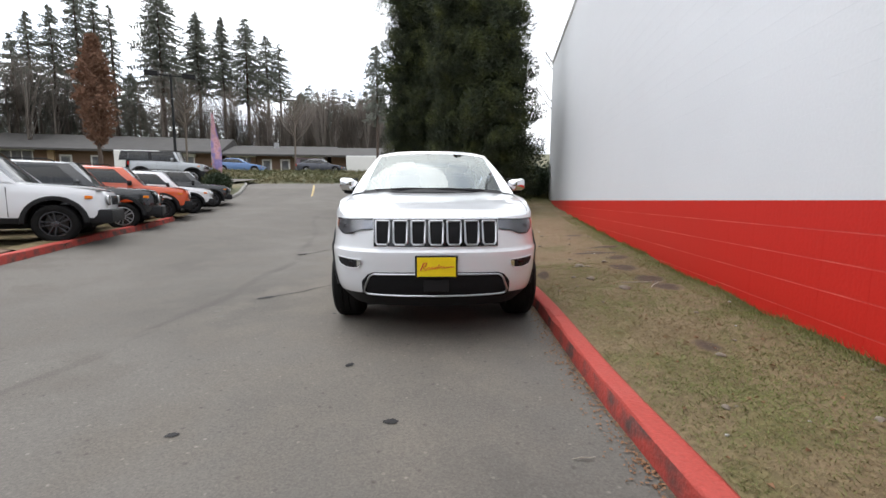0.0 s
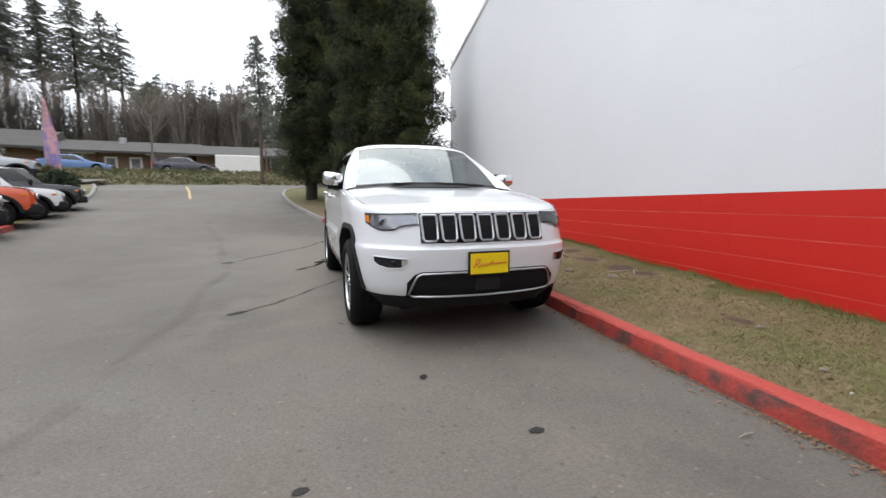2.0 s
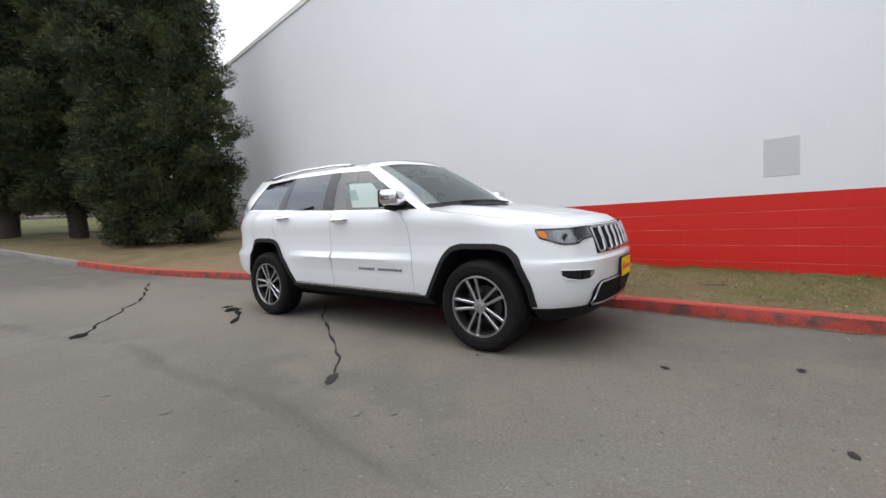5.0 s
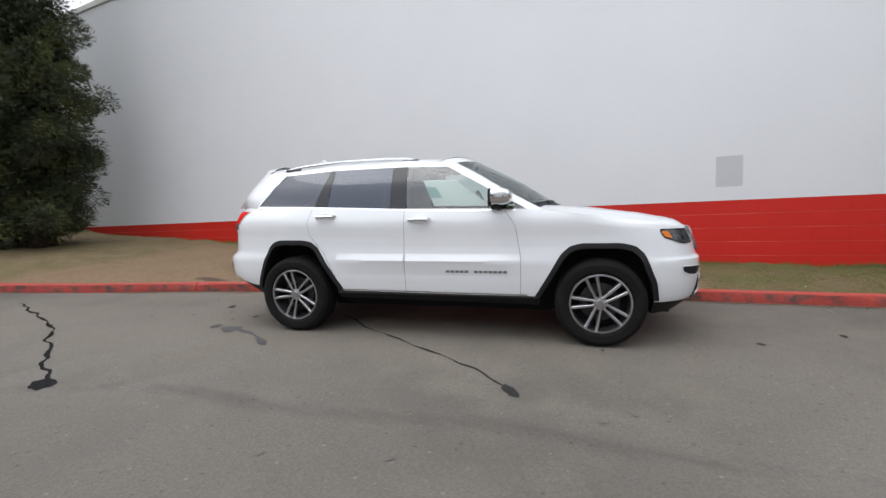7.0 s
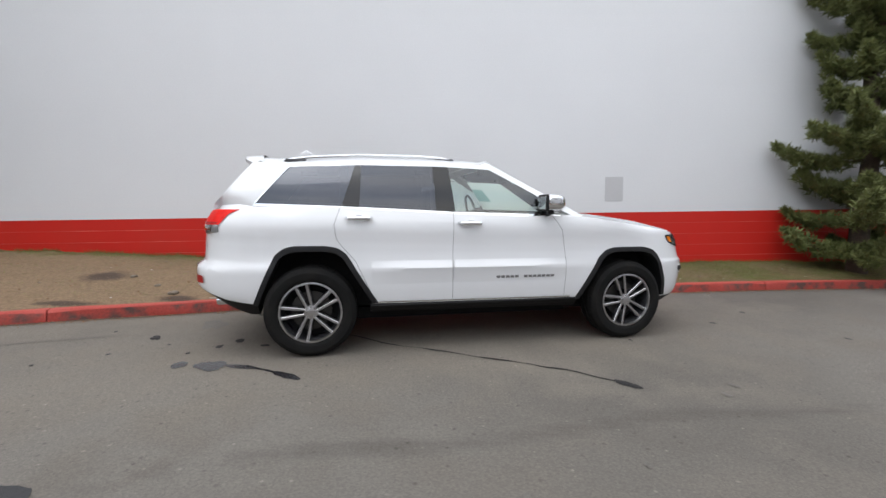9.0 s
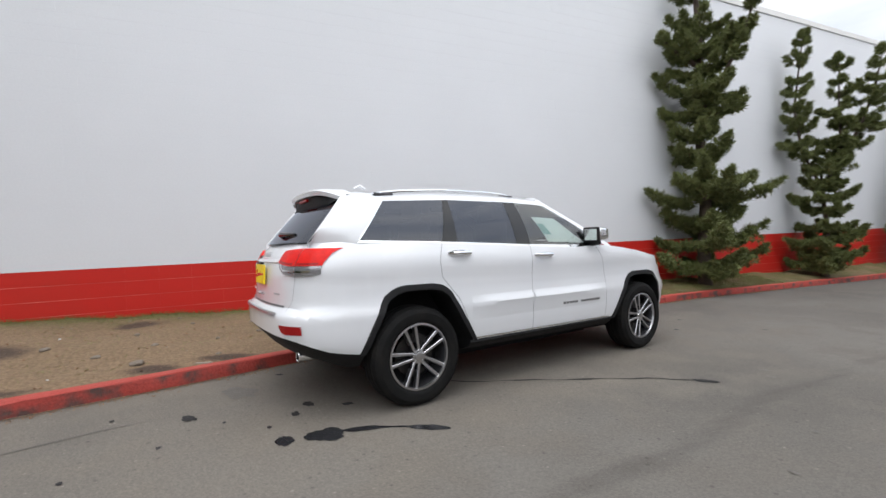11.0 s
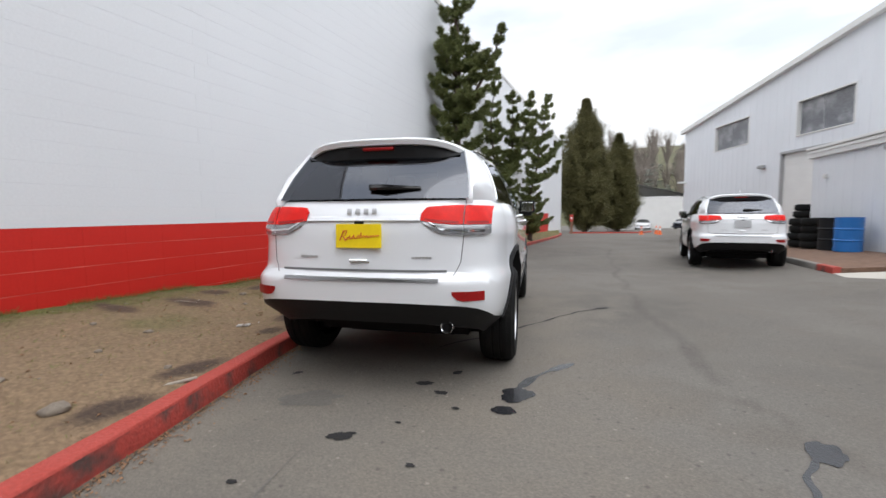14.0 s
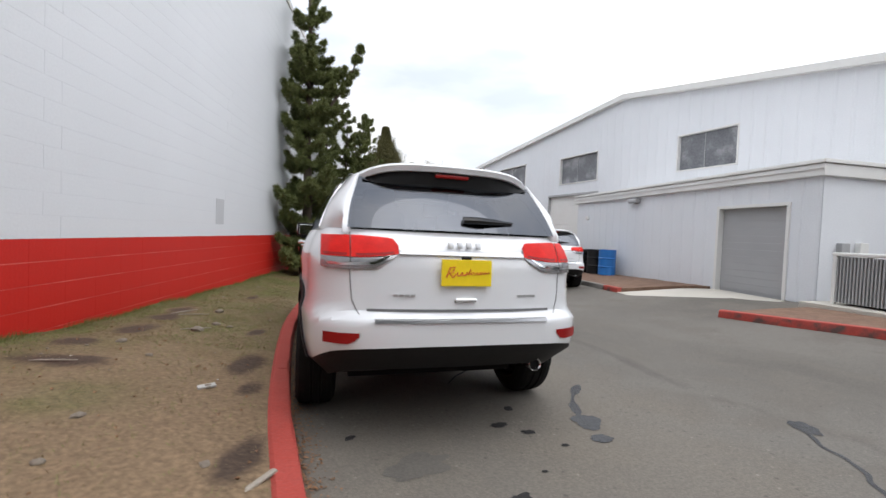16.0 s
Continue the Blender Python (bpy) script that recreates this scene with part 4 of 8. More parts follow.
    # sides of the greenhouse
    for side in (-1, 1):
        def put(name, rws, material, label="", shadow=True, sm=50):
            r = rws if side > 0 else mirrored(rws)
            b2 = bmesh.new()
            grid(b2, r, flip=side > 0)
            ob = part(name, b2, material, car, label, smooth=sm)
            ob.visible_shadow = shadow
            return ob
        G = GLASSHOUSE
        put("pillar", pane_rows(*G[0], *G[1], 0, 1, 4, 10), PAINT)
        put("side_window", pane_rows(*G[1], *G[2], 0.035, 0.905), GLASS_FRONT, "lightly tinted front side window", False)
        put("pillar", pane_rows(*G[2], *G[3], 0.035, 0.905, 2, 6, 0.003), GLOSS_BLACK, "gloss black door pillar")
        put("side_window", pane_rows(*G[3], *G[4], 0.035, 0.905), GLASS_DARK, "dark privacy glass", False)
        put("pillar", pane_rows(*G[4], *G[5], 0.035, 0.905, 2, 6, 0.003), GLOSS_BLACK, "gloss black door pillar")
        put("side_window", pane_rows(*G[5], *G[6], 0.035, 0.905), GLASS_DARK, "dark privacy glass", False)
        # rear corner: from the quarter window round to the rear glass, standing on the body's edge
        rows = []
        for j in range(-1, 11):
            t = max(j, 0) / 10
            p0, p1 = Vector(side_pt(*G[6], t)), Vector(side_pt(*G[7], t))
            p1 += Vector((0.018, 0.022, 0))
            p2 = Vector((0.672 - 0.085 * t, 3.662 - 0.30 * t, p1.z))
            row = []
            for i in range(15):
                u = i / 14
                c = (p1 - 0.25 * (p0 + p2)) * 4.0
                q = p0 * (1 - u) ** 2 + c * u * (1 - u) + p2 * u * u
                if u < 0.82:
                    edge = skin_x(min(q.y, 3.62), lerp(BELT, q.y)) - 0.002
                    q.x += (edge - q.x) * (1 - t) ** 3 * min(1, (0.82 - u) * 5) * min(1, u * 6 + 0.3)
                row.append((q.x, q.y, q.z - (0.035 if j < 0 else 0)))
            rows.append(row)
        put("rear_corner", rows, PAINT, "white rear roof pillar", True, 80)
        rows = []
        for j in range(11):
            t = j / 10
            p = side_pt(*G[0], t)
            e = [(0.785, 0.60, 1.205)[q] + ((0.648, 1.355, 1.668)[q] - (0.785, 0.60, 1.205)[q]) * t for q in range(3)]
            e[1] -= 0.018 * math.sin(math.pi * t)
            e[2] += 0.018 * math.sin(math.pi * t)
            rows.append([(e[0] - 0.02, e[1] - 0.004, e[2] + 0.004), ((e[0] + p[0]) / 2 + 0.002, (e[1] + p[1]) / 2 - 0.004, (e[2] + p[2]) / 2 + 0.004), (p[0] + 0.001, p[1], p[2] + 0.001)])
        put("screen_pillar", rows, PAINT, "", True, 80)
        belt, rail_rows = [], []
        for g, h in zip(G[1:6], G[2:7]):
            belt += pane_rows(*g, *h, -0.02, 0.035, 4, 1, 0.001)
            rail_rows += pane_rows(*g, *h, 0.905, 1.0, 4, 2)
        put("belt_line", belt, CHROME, "bright belt moulding")
        put("window_rail", rail_rows, PAINT)
        # bright frame round the rear quarter window
        q = [side_pt(*G[6], t) for t in (0.03, 0.25, 0.5, 0.75, 0.905)]
        bm = bmesh.new()
        tube(bm, [(side * (x + 0.002), y, z) for x, y, z in q], 0.007, 6)
        part("window_moulding", bm, CHROME, car, smooth=40)
        # roof rail
        bm = bmesh.new()
        tube(bm, [(side * 0.615, y, lerp([(r[0], r[1]) for r in rail], y) + z) for y, z in ((1.66, 0.028), (1.78, 0.046), (1.98, 0.054), (2.5, 0.056), (2.90, 0.052), (3.04, 0.042), (3.14, 0.024))], [0.010, 0.014, 0.015, 0.015, 0.015, 0.014, 0.010], 8)
        rail_ob = part("roof_rail", bm, CHROME, car, "bright roof rail", smooth=40)
        for y in (1.74, 3.04):
            bm = bmesh.new()
            z0 = lerp([(r[0], r[1]) for r in rail], y)
            box(bm, -0.017, 0.017, -0.09, 0.09, -0.02, 0.042, bevel=0.015)
            bmesh.ops.translate(bm, verts=bm.verts, vec=(side * 0.615, y, z0))
            part("rail_foot", bm, ALLOY_DARK, rail_ob)
        # wheel arch trims, sill
        arch_trim(car, FRONT_ARCH, 0.03, 0.42, side)
        arch_trim(car, REAR_ARCH, 2.9, 0.44, side)
        bm = bmesh.new()
        rows = [[(side * (skin_x(y, 0.43) - 0.002), y, 0.432), (side * (skin_x(y, 0.43) + 0.004), y, 0.415), (side * (skin_x(y, 0.43) - 0.03), y, 0.375), (side * (skin_x(y, 0.43) - 0.12), y, 0.34)] for y in (0.54, 0.8, 1.2, 1.6, 2.0, 2.3, 2.43)]
        grid(bm, rows, flip=side < 0)
        part("sill", bm, BLACK_PLASTIC, car, smooth=40)
        strip_on_side(car, "sill_moulding", ((0.60, 0.437), (2.38, 0.447)), 0.006, CHROME, side, 0.006, "thin bright sill moulding")
        # door gaps
        strip_on_side(car, "door_gap", ((0.66, 0.44), (0.655, 0.75), (0.70, 1.05), (0.80, 1.19)), 0.0018, DARK_GAP, side)
        strip_on_side(car, "door_gap", ((1.72, 0.45), (1.725, 0.8), (1.715, 1.23)), 0.0018, DARK_GAP, side)
        strip_on_side(car, "door_gap", ((2.42, 0.52), (2.55, 0.80), (2.70, 0.97), (2.72, 1.10), (2.66, 1.27)), 0.0018, DARK_GAP, side)
        # body fold low on the doors
        for f0, f1 in ((0.66, 1.71), (1.73, 2.42)):
            rows = []
            for i in range(13):
                y = f0 + (f1 - f0) * i / 12
                fade = min(1, (y - 0.62) * 4, (2.46 - y) * 4)
                rows.append([(side * (skin_x(y, z) + d * fade), y, z) for z, d in ((0.80, 0.0003), (0.778, 0.005), (0.752, 0.016), (0.735, 0.017), (0.70, 0.009), (0.60, 0.0003))])
            bm = bmesh.new()
            grid(bm, rows, flip=side > 0)
            part("door_fold", bm, PAINT, car, smooth=35)
        # handles
        for y, z in ((1.57, 1.115), (2.52, 1.155)):
            x = skin_x(y, z)
            bm = bmesh.new()
            tube(bm, [(side * (x - 0.002), y - 0.105, z), (side * (x + 0.028), y - 0.085, z + 0.002), (side * (x + 0.036), y, z + 0.003), (side * (x + 0.028), y + 0.085, z + 0.002), (side * (x - 0.002), y + 0.105, z)], [0.012, 0.019, 0.022, 0.019, 0.012], 8)
            hnd = part("door_handle", bm, CHROME, car, "bright door handle", smooth=40)
        # door mirror
        mir = new("door_mirror")
        mir.parent, mir.matrix_basis = car, Matrix.Translation((side * 0.972, 0.87, 1.292))
        bm = bmesh.new()
        bmesh.ops.create_uvsphere(bm, u_segments=20, v_segments=12, radius=1)
        for v in bm.verts:
            p = v.co
            q = Vector((math.copysign(abs(p.x) ** 0.5, p.x), math.copysign(abs(p.y) ** 0.7, p.y), math.copysign(abs(p.z) ** 0.5, p.z)))
            v.co = (q.x * 0.102, q.y * (0.15 if q.y < 0 else 0.045), q.z * (0.076 if q.z > 0 else 0.070) + side * q.x * 0.01)
        part("mirror_cap", bm, CHROME, mir, "chrome mirror cap", smooth=50)
        bm = bmesh.new()
        box(bm, -0.094, 0.094, 0.020, 0.050, -0.072, 0.078, bevel=0.012)
        part("mirror_bezel", bm, BLACK_PLASTIC, mir, smooth=40)
        bm = bmesh.new()
        box(bm, -0.074, 0.074, 0.045, 0.054, -0.054, 0.058, bevel=0.003)
        part("mirror_glass", bm, CHROME, mir)
        bm = bmesh.new()
        tube(bm, [(side * 0.05, -0.01, -0.072), (side * -0.06, -0.03, -0.085), (side * -0.135, -0.06, -0.088)], [0.028, 0.032, 0.045], 8)
        part("mirror_arm", bm, BLACK_PLASTIC, mir, smooth=40)
        # wheels
        alloy_wheel(car, side * 0.815, 0.0, side)
        alloy_wheel(car, side * 0.815, 2.915, side)
        # headlight: bowl, two lamps, lens, amber corner
        hl = new("headlight")
        hl.parent = car
        def lamp_rows(xs0, zlo, zhi, lift):
            out = []
            for x in xs0:
                out.append([(side * x, nose_y(x, zlo(x) + (zhi(x) - zlo(x)) * k / 4) - lift, zlo(x) + (zhi(x) - zlo(x)) * k / 4) for k in range(5)])
            return out
        zlo = lambda x: lerp(((0.50, 0.925), (0.62, 0.915), (0.68, 0.886), (0.76, 0.880), (0.80, 0.898), (0.845, 0.935)), x)
        zhi = lambda x: lerp(((0.50, 0.995), (0.70, 0.988), (0.86, 0.990), (0.90, 0.995)), x)
        hx = [0.505 + (0.842 - 0.505) * i / 14 for i in range(15)]
        bm = bmesh.new()
        grid(bm, lamp_rows(hx, zlo, zhi, 0.004), flip=side < 0)
        part("bowl", bm, LAMP_BOWL, hl, "smoky reflector bowl", smooth=40)
        bm = bmesh.new()
        grid(bm, lamp_rows(hx, zlo, zhi, 0.016), flip=side > 0)
        part("lens", bm, LENS_HEAD, hl, "clear headlight lens", smooth=40).visible_shadow = False
        bm = bmesh.new()
        grid(bm, lamp_rows([0.822, 0.829, 0.835, 0.841], lambda x: zlo(x) + 0.004, lambda x: zhi(x) - 0.010, 0.0185), flip=side < 0)
        part("indicator", bm, AMBER, hl, "amber corner marker", smooth=40)
        bm = bmesh.new()
        x0 = 0.735
        lathe(bm, ((0.036, -0.010), (0.034, -0.004), (0.025, 0.0), (0.0001, 0.004)), 20, m=Matrix.Translation((side * x0, nose_y(x0, 0.92) - 0.004, 0.922)) @ pose(0, 0, 0, 90, 0, side * 25))
        part("projector", bm, GLOSS_BLACK, hl, smooth=40)
        bm = bmesh.new()
        rows = lamp_rows(hx, lambda x: zlo(x) - 0.010, zlo, 0.010)
        grid(bm, rows, flip=side < 0)
        part("surround", bm, GLOSS_BLACK, hl, smooth=40)
        bm = bmesh.new()
        rows = lamp_rows(hx, lambda x: zhi(x) - 0.003, lambda x: zhi(x) + 0.008, 0.010)
        grid(bm, rows, flip=side < 0)
        part("surround", bm, GLOSS_BLACK, hl, smooth=40)
        # fog lamp in its dark recess
        fog = new("fog_lamp")
        fog.parent = car
        flo = lambda x: lerp(((0.60, 0.640), (0.63, 0.612), (0.72, 0.608), (0.79, 0.625), (0.81, 0.650)), x)
        fhi = lambda x: lerp(((0.60, 0.672), (0.81, 0.684)), x)
        fx = [0.60 + 0.21 * i / 8 for i in range(9)]
        bm = bmesh.new()
        grid(bm, lamp_rows(fx, flo, fhi, 0.004), flip=side < 0)
        part("recess", bm, BLACK_PLASTIC, fog, smooth=40)
        bm = bmesh.new()
        grid(bm, lamp_rows([0.604, 0.615, 0.627, 0.638], lambda x: flo(x) + 0.004, lambda x: fhi(x) - 0.004, 0.007), flip=side < 0)
        part("bezel", bm, CHROME, fog, "bright inner lamp bezel", smooth=40)
        bm = bmesh.new()
        rim_pts = [(side * x, nose_y(x, fhi(x)) - 0.005, fhi(x) + 0.004) for x in fx] + [(side * x, nose_y(x, flo(x)) - 0.005, flo(x) - 0.004) for x in fx[::-1]]
        tube(bm, rim_pts + rim_pts[:1], 0.0045, 6, cap=False)
        part("surround", bm, PAINT, fog, smooth=50)
        bm = bmesh.new()
        lathe(bm, ((0.024, -0.008), (0.024, 0.004), (0.017, 0.007)), 16, m=Matrix.Translation((side * 0.69, nose_y(0.69, 0.645) - 0.004, 0.645)) @ pose(0, 0, 0, 90, 0, side * 22))
        part("lamp", bm, GLOSS_BLACK, fog, smooth=40)
        # tail light: part on the wing, part on the tailgate
        tl = new("tail_light")
        tl.parent = car

        def tail_rows(xs0, lo, hi, lift):
            out = []
            for x in xs0:
                out.append([(side * x, tail_y(x, lo(x) + (hi(x) - lo(x)) * k / 4) + lift, lo(x) + (hi(x) - lo(x)) * k / 4) for k in range(5)])
            return out
        thi = lambda x: lerp(((0.39, 1.165), (0.42, 1.205), (0.60, 1.215), (0.90, 1.215)), x)
        tmid = lambda x: lerp(((0.39, 1.12), (0.48, 1.105), (0.60, 1.095), (0.90, 1.098)), x)
        tlo = lambda x: lerp(((0.39, 1.115), (0.45, 1.075), (0.52, 1.035), (0.68, 1.025), (0.80, 1.03), (0.885, 1.08)), x)
        for a, b in ((0.39, 0.652), (0.658, 0.815)):
            txs = [a + (b - a) * i / 10 for i in range(11)]
            bm = bmesh.new()
            grid(bm, tail_rows(txs, tmid, thi, 0.016), flip=side > 0)
            edge_top = [[(p[0], p[1], p[2]) for p in (r[-1], (r[-1][0], r[-1][1] - 0.018, r[-1][2] + 0.004))] for r in tail_rows(txs, tmid, thi, 0.016)]
            grid(bm, edge_top, flip=side > 0)
            part("red_lens", bm, LENS_RED, tl, "glossy red lamp lens", smooth=40)
            bm = bmesh.new()
            grid(bm, tail_rows(txs, tlo, lambda x: max(tmid(x) - 0.002, tlo(x)), 0.010), flip=side > 0)
            part("clear_lens", bm, LENS_CLEAR, tl, "clear reversing lamp lens", smooth=40)
            bm = bmesh.new()
            grid(bm, tail_rows(txs[1:-1], lambda x: tmid(x) + 0.006, lambda x: tmid(x) + 0.006 + 0.13 * (thi(x) - tmid(x)), 0.0175), flip=side > 0)
            part("lens_band", bm, LENS_DEEP, tl, "darker red lower lens band", smooth=40)
        bm = bmesh.new()
        txs = [0.44 + 0.34 * i / 8 for i in range(9)]
        grid(bm, tail_rows(txs, lambda x: tlo(x) + 0.022, lambda x: tlo(x) + 0.036, 0.0135), flip=side > 0)
        part("lamp_strip", bm, CHROME, tl, smooth=40)
        # reflector in the rear bumper
        bm = bmesh.new()
        rows = []
        for i in range(7):
            x = 0.60 + 0.19 * i / 6
            lo = lerp(((0.60, 0.665), (0.64, 0.625), (0.79, 0.625)), x)
            rows.append([(side * x, tail_y(x, lo + (0.685 - lo) * k / 2) + 0.006, lo + (0.685 - lo) * k / 2) for k in range(3)])
        grid(bm, rows, flip=side > 0)
        part("reflector", bm, LENS_DEEP, car, "dark red bumper reflector", smooth=40)
        strip = []
        for i in range(13):
            z = 1.24 - 0.46 * i / 12
            x = lerp(((0.78, 0.60), (0.85, 0.64), (1.0, 0.655), (1.24, 0.655)), z)
            strip.append([(side * (x - 0.003), tail_y(x, z) + 0.002, z), (side * (x + 0.003), tail_y(x, z) + 0.002, z)])
        bm = bmesh.new()
        grid(bm, strip, flip=side < 0)
        part("tailgate_gap", bm, DARK_GAP, car)

    # grille: black band, seven bright framed slots
    gr = new("grille")
    gr.parent = car
    bm = bmesh.new()
    rows = [[(x, nose_y(x, z) - 0.004, z) for z in (0.785, 0.83, 0.89, 0.95, 0.998)] for x in (0.498 * (i / 10 - 1) for i in range(21))]
    grid(bm, rows, flip=True)
    part("surround", bm, GLOSS_BLACK, gr, "gloss black grille band", smooth=40)
    for k in range(7):
        cx = (k - 3) * 0.1425
        w0, w1 = 0.052, 0.050
        ring = [(cx - w0, 0.985), (cx + w0, 0.985), (cx + w0 + 0.004, 0.965), (cx + w1 + 0.002, 0.82), (cx + w1 - 0.012, 0.800), (cx - w1 + 0.012, 0.800), (cx - w1 - 0.002, 0.82), (cx - w0 - 0.004, 0.965)]
        bm = bmesh.new()
        tube(bm, [(x, nose_y(x, z) - 0.012, z) for x, z in ring + ring[:1]], 0.0095, 6, cap=False)
        slot = part("slot", bm, ALLOY, gr, "bright slot frame", smooth=50)
        bm = bmesh.new()
        grid(bm, [[(x, nose_y(x, z) - 0.0075, z) for x in (cx + w1 * k / 2 for k in (-2, -1, 0, 1, 2))] for z in (0.803, 0.83, 0.86, 0.89, 0.92, 0.95, 0.982)])
        part("mesh", bm, CABIN, slot, "black mesh insert", smooth=40)
    # lower intake
    intake = new("lower_intake")
    intake.parent = car
    ring = [(-0.50, 0.566), (0.0, 0.572), (0.50, 0.566), (0.535, 0.545), (0.575, 0.45), (0.585, 0.415), (0.56, 0.392), (0.3, 0.385), (0.0, 0.383), (-0.3, 0.385), (-0.56, 0.392), (-0.585, 0.415), (-0.575, 0.45), (-0.535, 0.545)]
    bm = bmesh.new()
    rows = []
    for i in range(25):
        x = -0.60 + 1.2 * i / 24
        a = abs(x)
        hi = lerp(((0.0, 0.585), (0.50, 0.58), (0.56, 0.555), (0.60, 0.50)), a)
        lo = lerp(((0.0, 0.36), (0.56, 0.365), (0.60, 0.39)), a)
        rows.append([(x, nose_y(x, lo + (hi - lo) * k / 4) - 0.006, lo + (hi - lo) * k / 4) for k in range(5)])
    grid(bm, rows, flip=True)
    part("recess", bm, CABIN, intake, "black intake panel", smooth=40)
    dense = resample(ring + ring[:1], 70)
    bm = bmesh.new()
    tube(bm, [(x, nose_y(x, z) - 0.012, z) for x, z in dense], 0.0085, 6, cap=False)
    part("frame", bm, ALLOY, intake, "bright intake frame", smooth=50)
    bm = bmesh.new()
    box(bm, -0.10, 0.10, nose_y(0, 0.47) - 0.012, nose_y(0, 0.47) + 0.01, 0.425, 0.525, bevel=0.008)
    part("radar_cover", bm, BLACK_PLASTIC, intake)
    # bonnet badge
    for i in range(4):
        bm = bmesh.new()
        box(bm, -0.022, 0.022, -0.028, 0.028, -0.004, 0.004, bevel=0.004)
        bmesh.ops.transform(bm, matrix=Matrix.Translation((-0.085 + 0.057 * i, nose_y(0, 1.005) + 0.075, 1.040)) @ pose(0, 0, 0, 32, 0, 0), verts=bm.verts)
        part("badge_bar", bm, ALLOY, car, "bright bonnet badge shape", smooth=50)

    # number plates
    if plate:
        fp = new("number_plate")
        fp.parent, fp.matrix_basis = car, Matrix.Translation((0.0, -0.918, 0.632)) @ pose(0, 0, 0, 90, 0, 0)
        part("holder", boxed(-0.168, 0.168, -0.09, 0.09, -0.012, 0.004, bevel=0.008), BLACK_PLASTIC, fp, "black plate holder")
        part("plate", boxed(-0.152, 0.152, -0.076, 0.076, 0.0045, 0.007), YELLOW, fp, "yellow dealer plate")
        plate_script(fp)
        rp = new("number_plate")
        rp.parent, rp.matrix_basis = car, Matrix.Translation((0.0, 3.86, 1.022)) @ pose(0, 0, 0, 88, 0, 180)
        part("plate", boxed(-0.152, 0.152, -0.076, 0.076, -0.006, 0.007, bevel=0.002), YELLOW, rp, "yellow dealer plate")
        plate_script(rp)
    # tailgate: rear glass, spoiler, wiper, badges, moulding
    rows = []
    for i in range(9):
        t = i / 8
        row = []
        for j in range(17):
            f = j / 8 - 1
            a = (f * 0.70, 3.655 + 0.085 * (1 - f * f), 1.262)
            b = (f * 0.585, 3.365 + 0.05 * (1 - f * f), 1.625)
            row.append((a[0] + (b[0] - a[0]) * t, a[1] + (b[1] - a[1]) * t + 0.012 * math.sin(math.pi * t), a[2] + (b[2] - a[2]) * t))
        rows.append(row)
    bm = bmesh.new()
    grid(bm, rows, flip=True)
    part("rear_window", bm, GLASS_DARK, car, "dark privacy glass rear window", smooth=60).visible_shadow = False
    bm = bmesh.new()
    rows = []
    for j in range(21):
        f = j / 10 - 1
        x = f * 0.60
        y0 = 3.30 + 0.05 * (1 - f * f)
        tip = 3.475 + 0.05 * (1 - f * f) - 0.10 * abs(f) ** 6
        zt = 1.695 - 0.065 * abs(f) ** 5 + 0.012 * (1 - f * f)
        rows.append([(x, y0, zt + 0.004), (x, (y0 + tip) / 2, zt - 0.002), (x, tip - 0.015, zt - 0.010), (x, tip, zt - 0.024), (x, tip - 0.010, zt - 0.058), (x, y0 + 0.05, zt - 0.066)])
    fs = grid(bm, rows, flip=True)
    sp = part("spoiler", bm, PAINT, car, "white roof spoiler", smooth=40)
    bm = bmesh.new()
    rows = []
    for j in range(21):
        f = j / 10 - 1
        x = f * 0.575
        tip = 3.448 + 0.05 * (1 - f * f) - 0.10 * abs(f) ** 6
        zt = 1.640 - 0.03 * abs(f) ** 6
        lo = 1.548 + 0.012 * (1 - f * f) + 0.03 * abs(f) ** 8
        rows.append([(x, tip - 0.01, zt + 0.004), (x, tip - 0.004, zt - 0.006), (x, 3.43 + 0.05 * (1 - f * f), lo), (x, 3.40 + 0.05 * (1 - f * f), lo - 0.004)])
    grid(bm, rows, flip=True)
    part("spoiler_underside", bm, BLACK_PLASTIC, sp, "gloss black spoiler lip", smooth=40)
    bm = bmesh.new()
    box(bm, -0.115, 0.115, 3.47, 3.508, 1.612, 1.636, bevel=0.008)
    part("brake_light", bm, LENS_DEEP, sp, "slim high brake light")
    bm = bmesh.new()
    tube(bm, [(-0.02, 3.70, 1.335), (-0.12, 3.712, 1.335), (-0.36, 3.672, 1.330)], [0.022, 0.022, 0.011], 8)
    part("rear_wiper", bm, GLOSS_BLACK, car, smooth=40)
    bm = bmesh.new()
    rows = [[(x, tail_y(x, z) + d, z) for z, d in ((0.738, 0.002), (0.743, 0.010), (0.758, 0.011), (0.764, 0.002))] for x in (0.52 * (i / 8 - 1) for i in range(17))]
    grid(bm, rows, flip=True)
    part("loading_moulding", bm, ALLOY, car, "bright loading sill moulding", smooth=40)
    bm = bmesh.new()
    rows = [[(x, tail_y(x, z) + d, z) for z, d in ((0.797, 0.004), (0.812, 0.004))] for x in (0.56 * (i / 8 - 1) for i in range(17))]
    grid(bm, rows, flip=True)
    part("tailgate_gap", bm, DARK_GAP, car)
    # folds of the tailgate: shelf above the plate, handle
    bm = bmesh.new()
    rows = [[(x, tail_y(x, z) + d, z) for z, d in ((1.150, 0.0), (1.138, 0.020), (1.120, 0.022), (1.112, 0.002))] for x in (0.385 * (i / 8 - 1) for i in range(17))]
    grid(bm, rows, flip=True)
    part("tailgate_shelf", bm, PAINT, car, smooth=30)
    bm = bmesh.new()
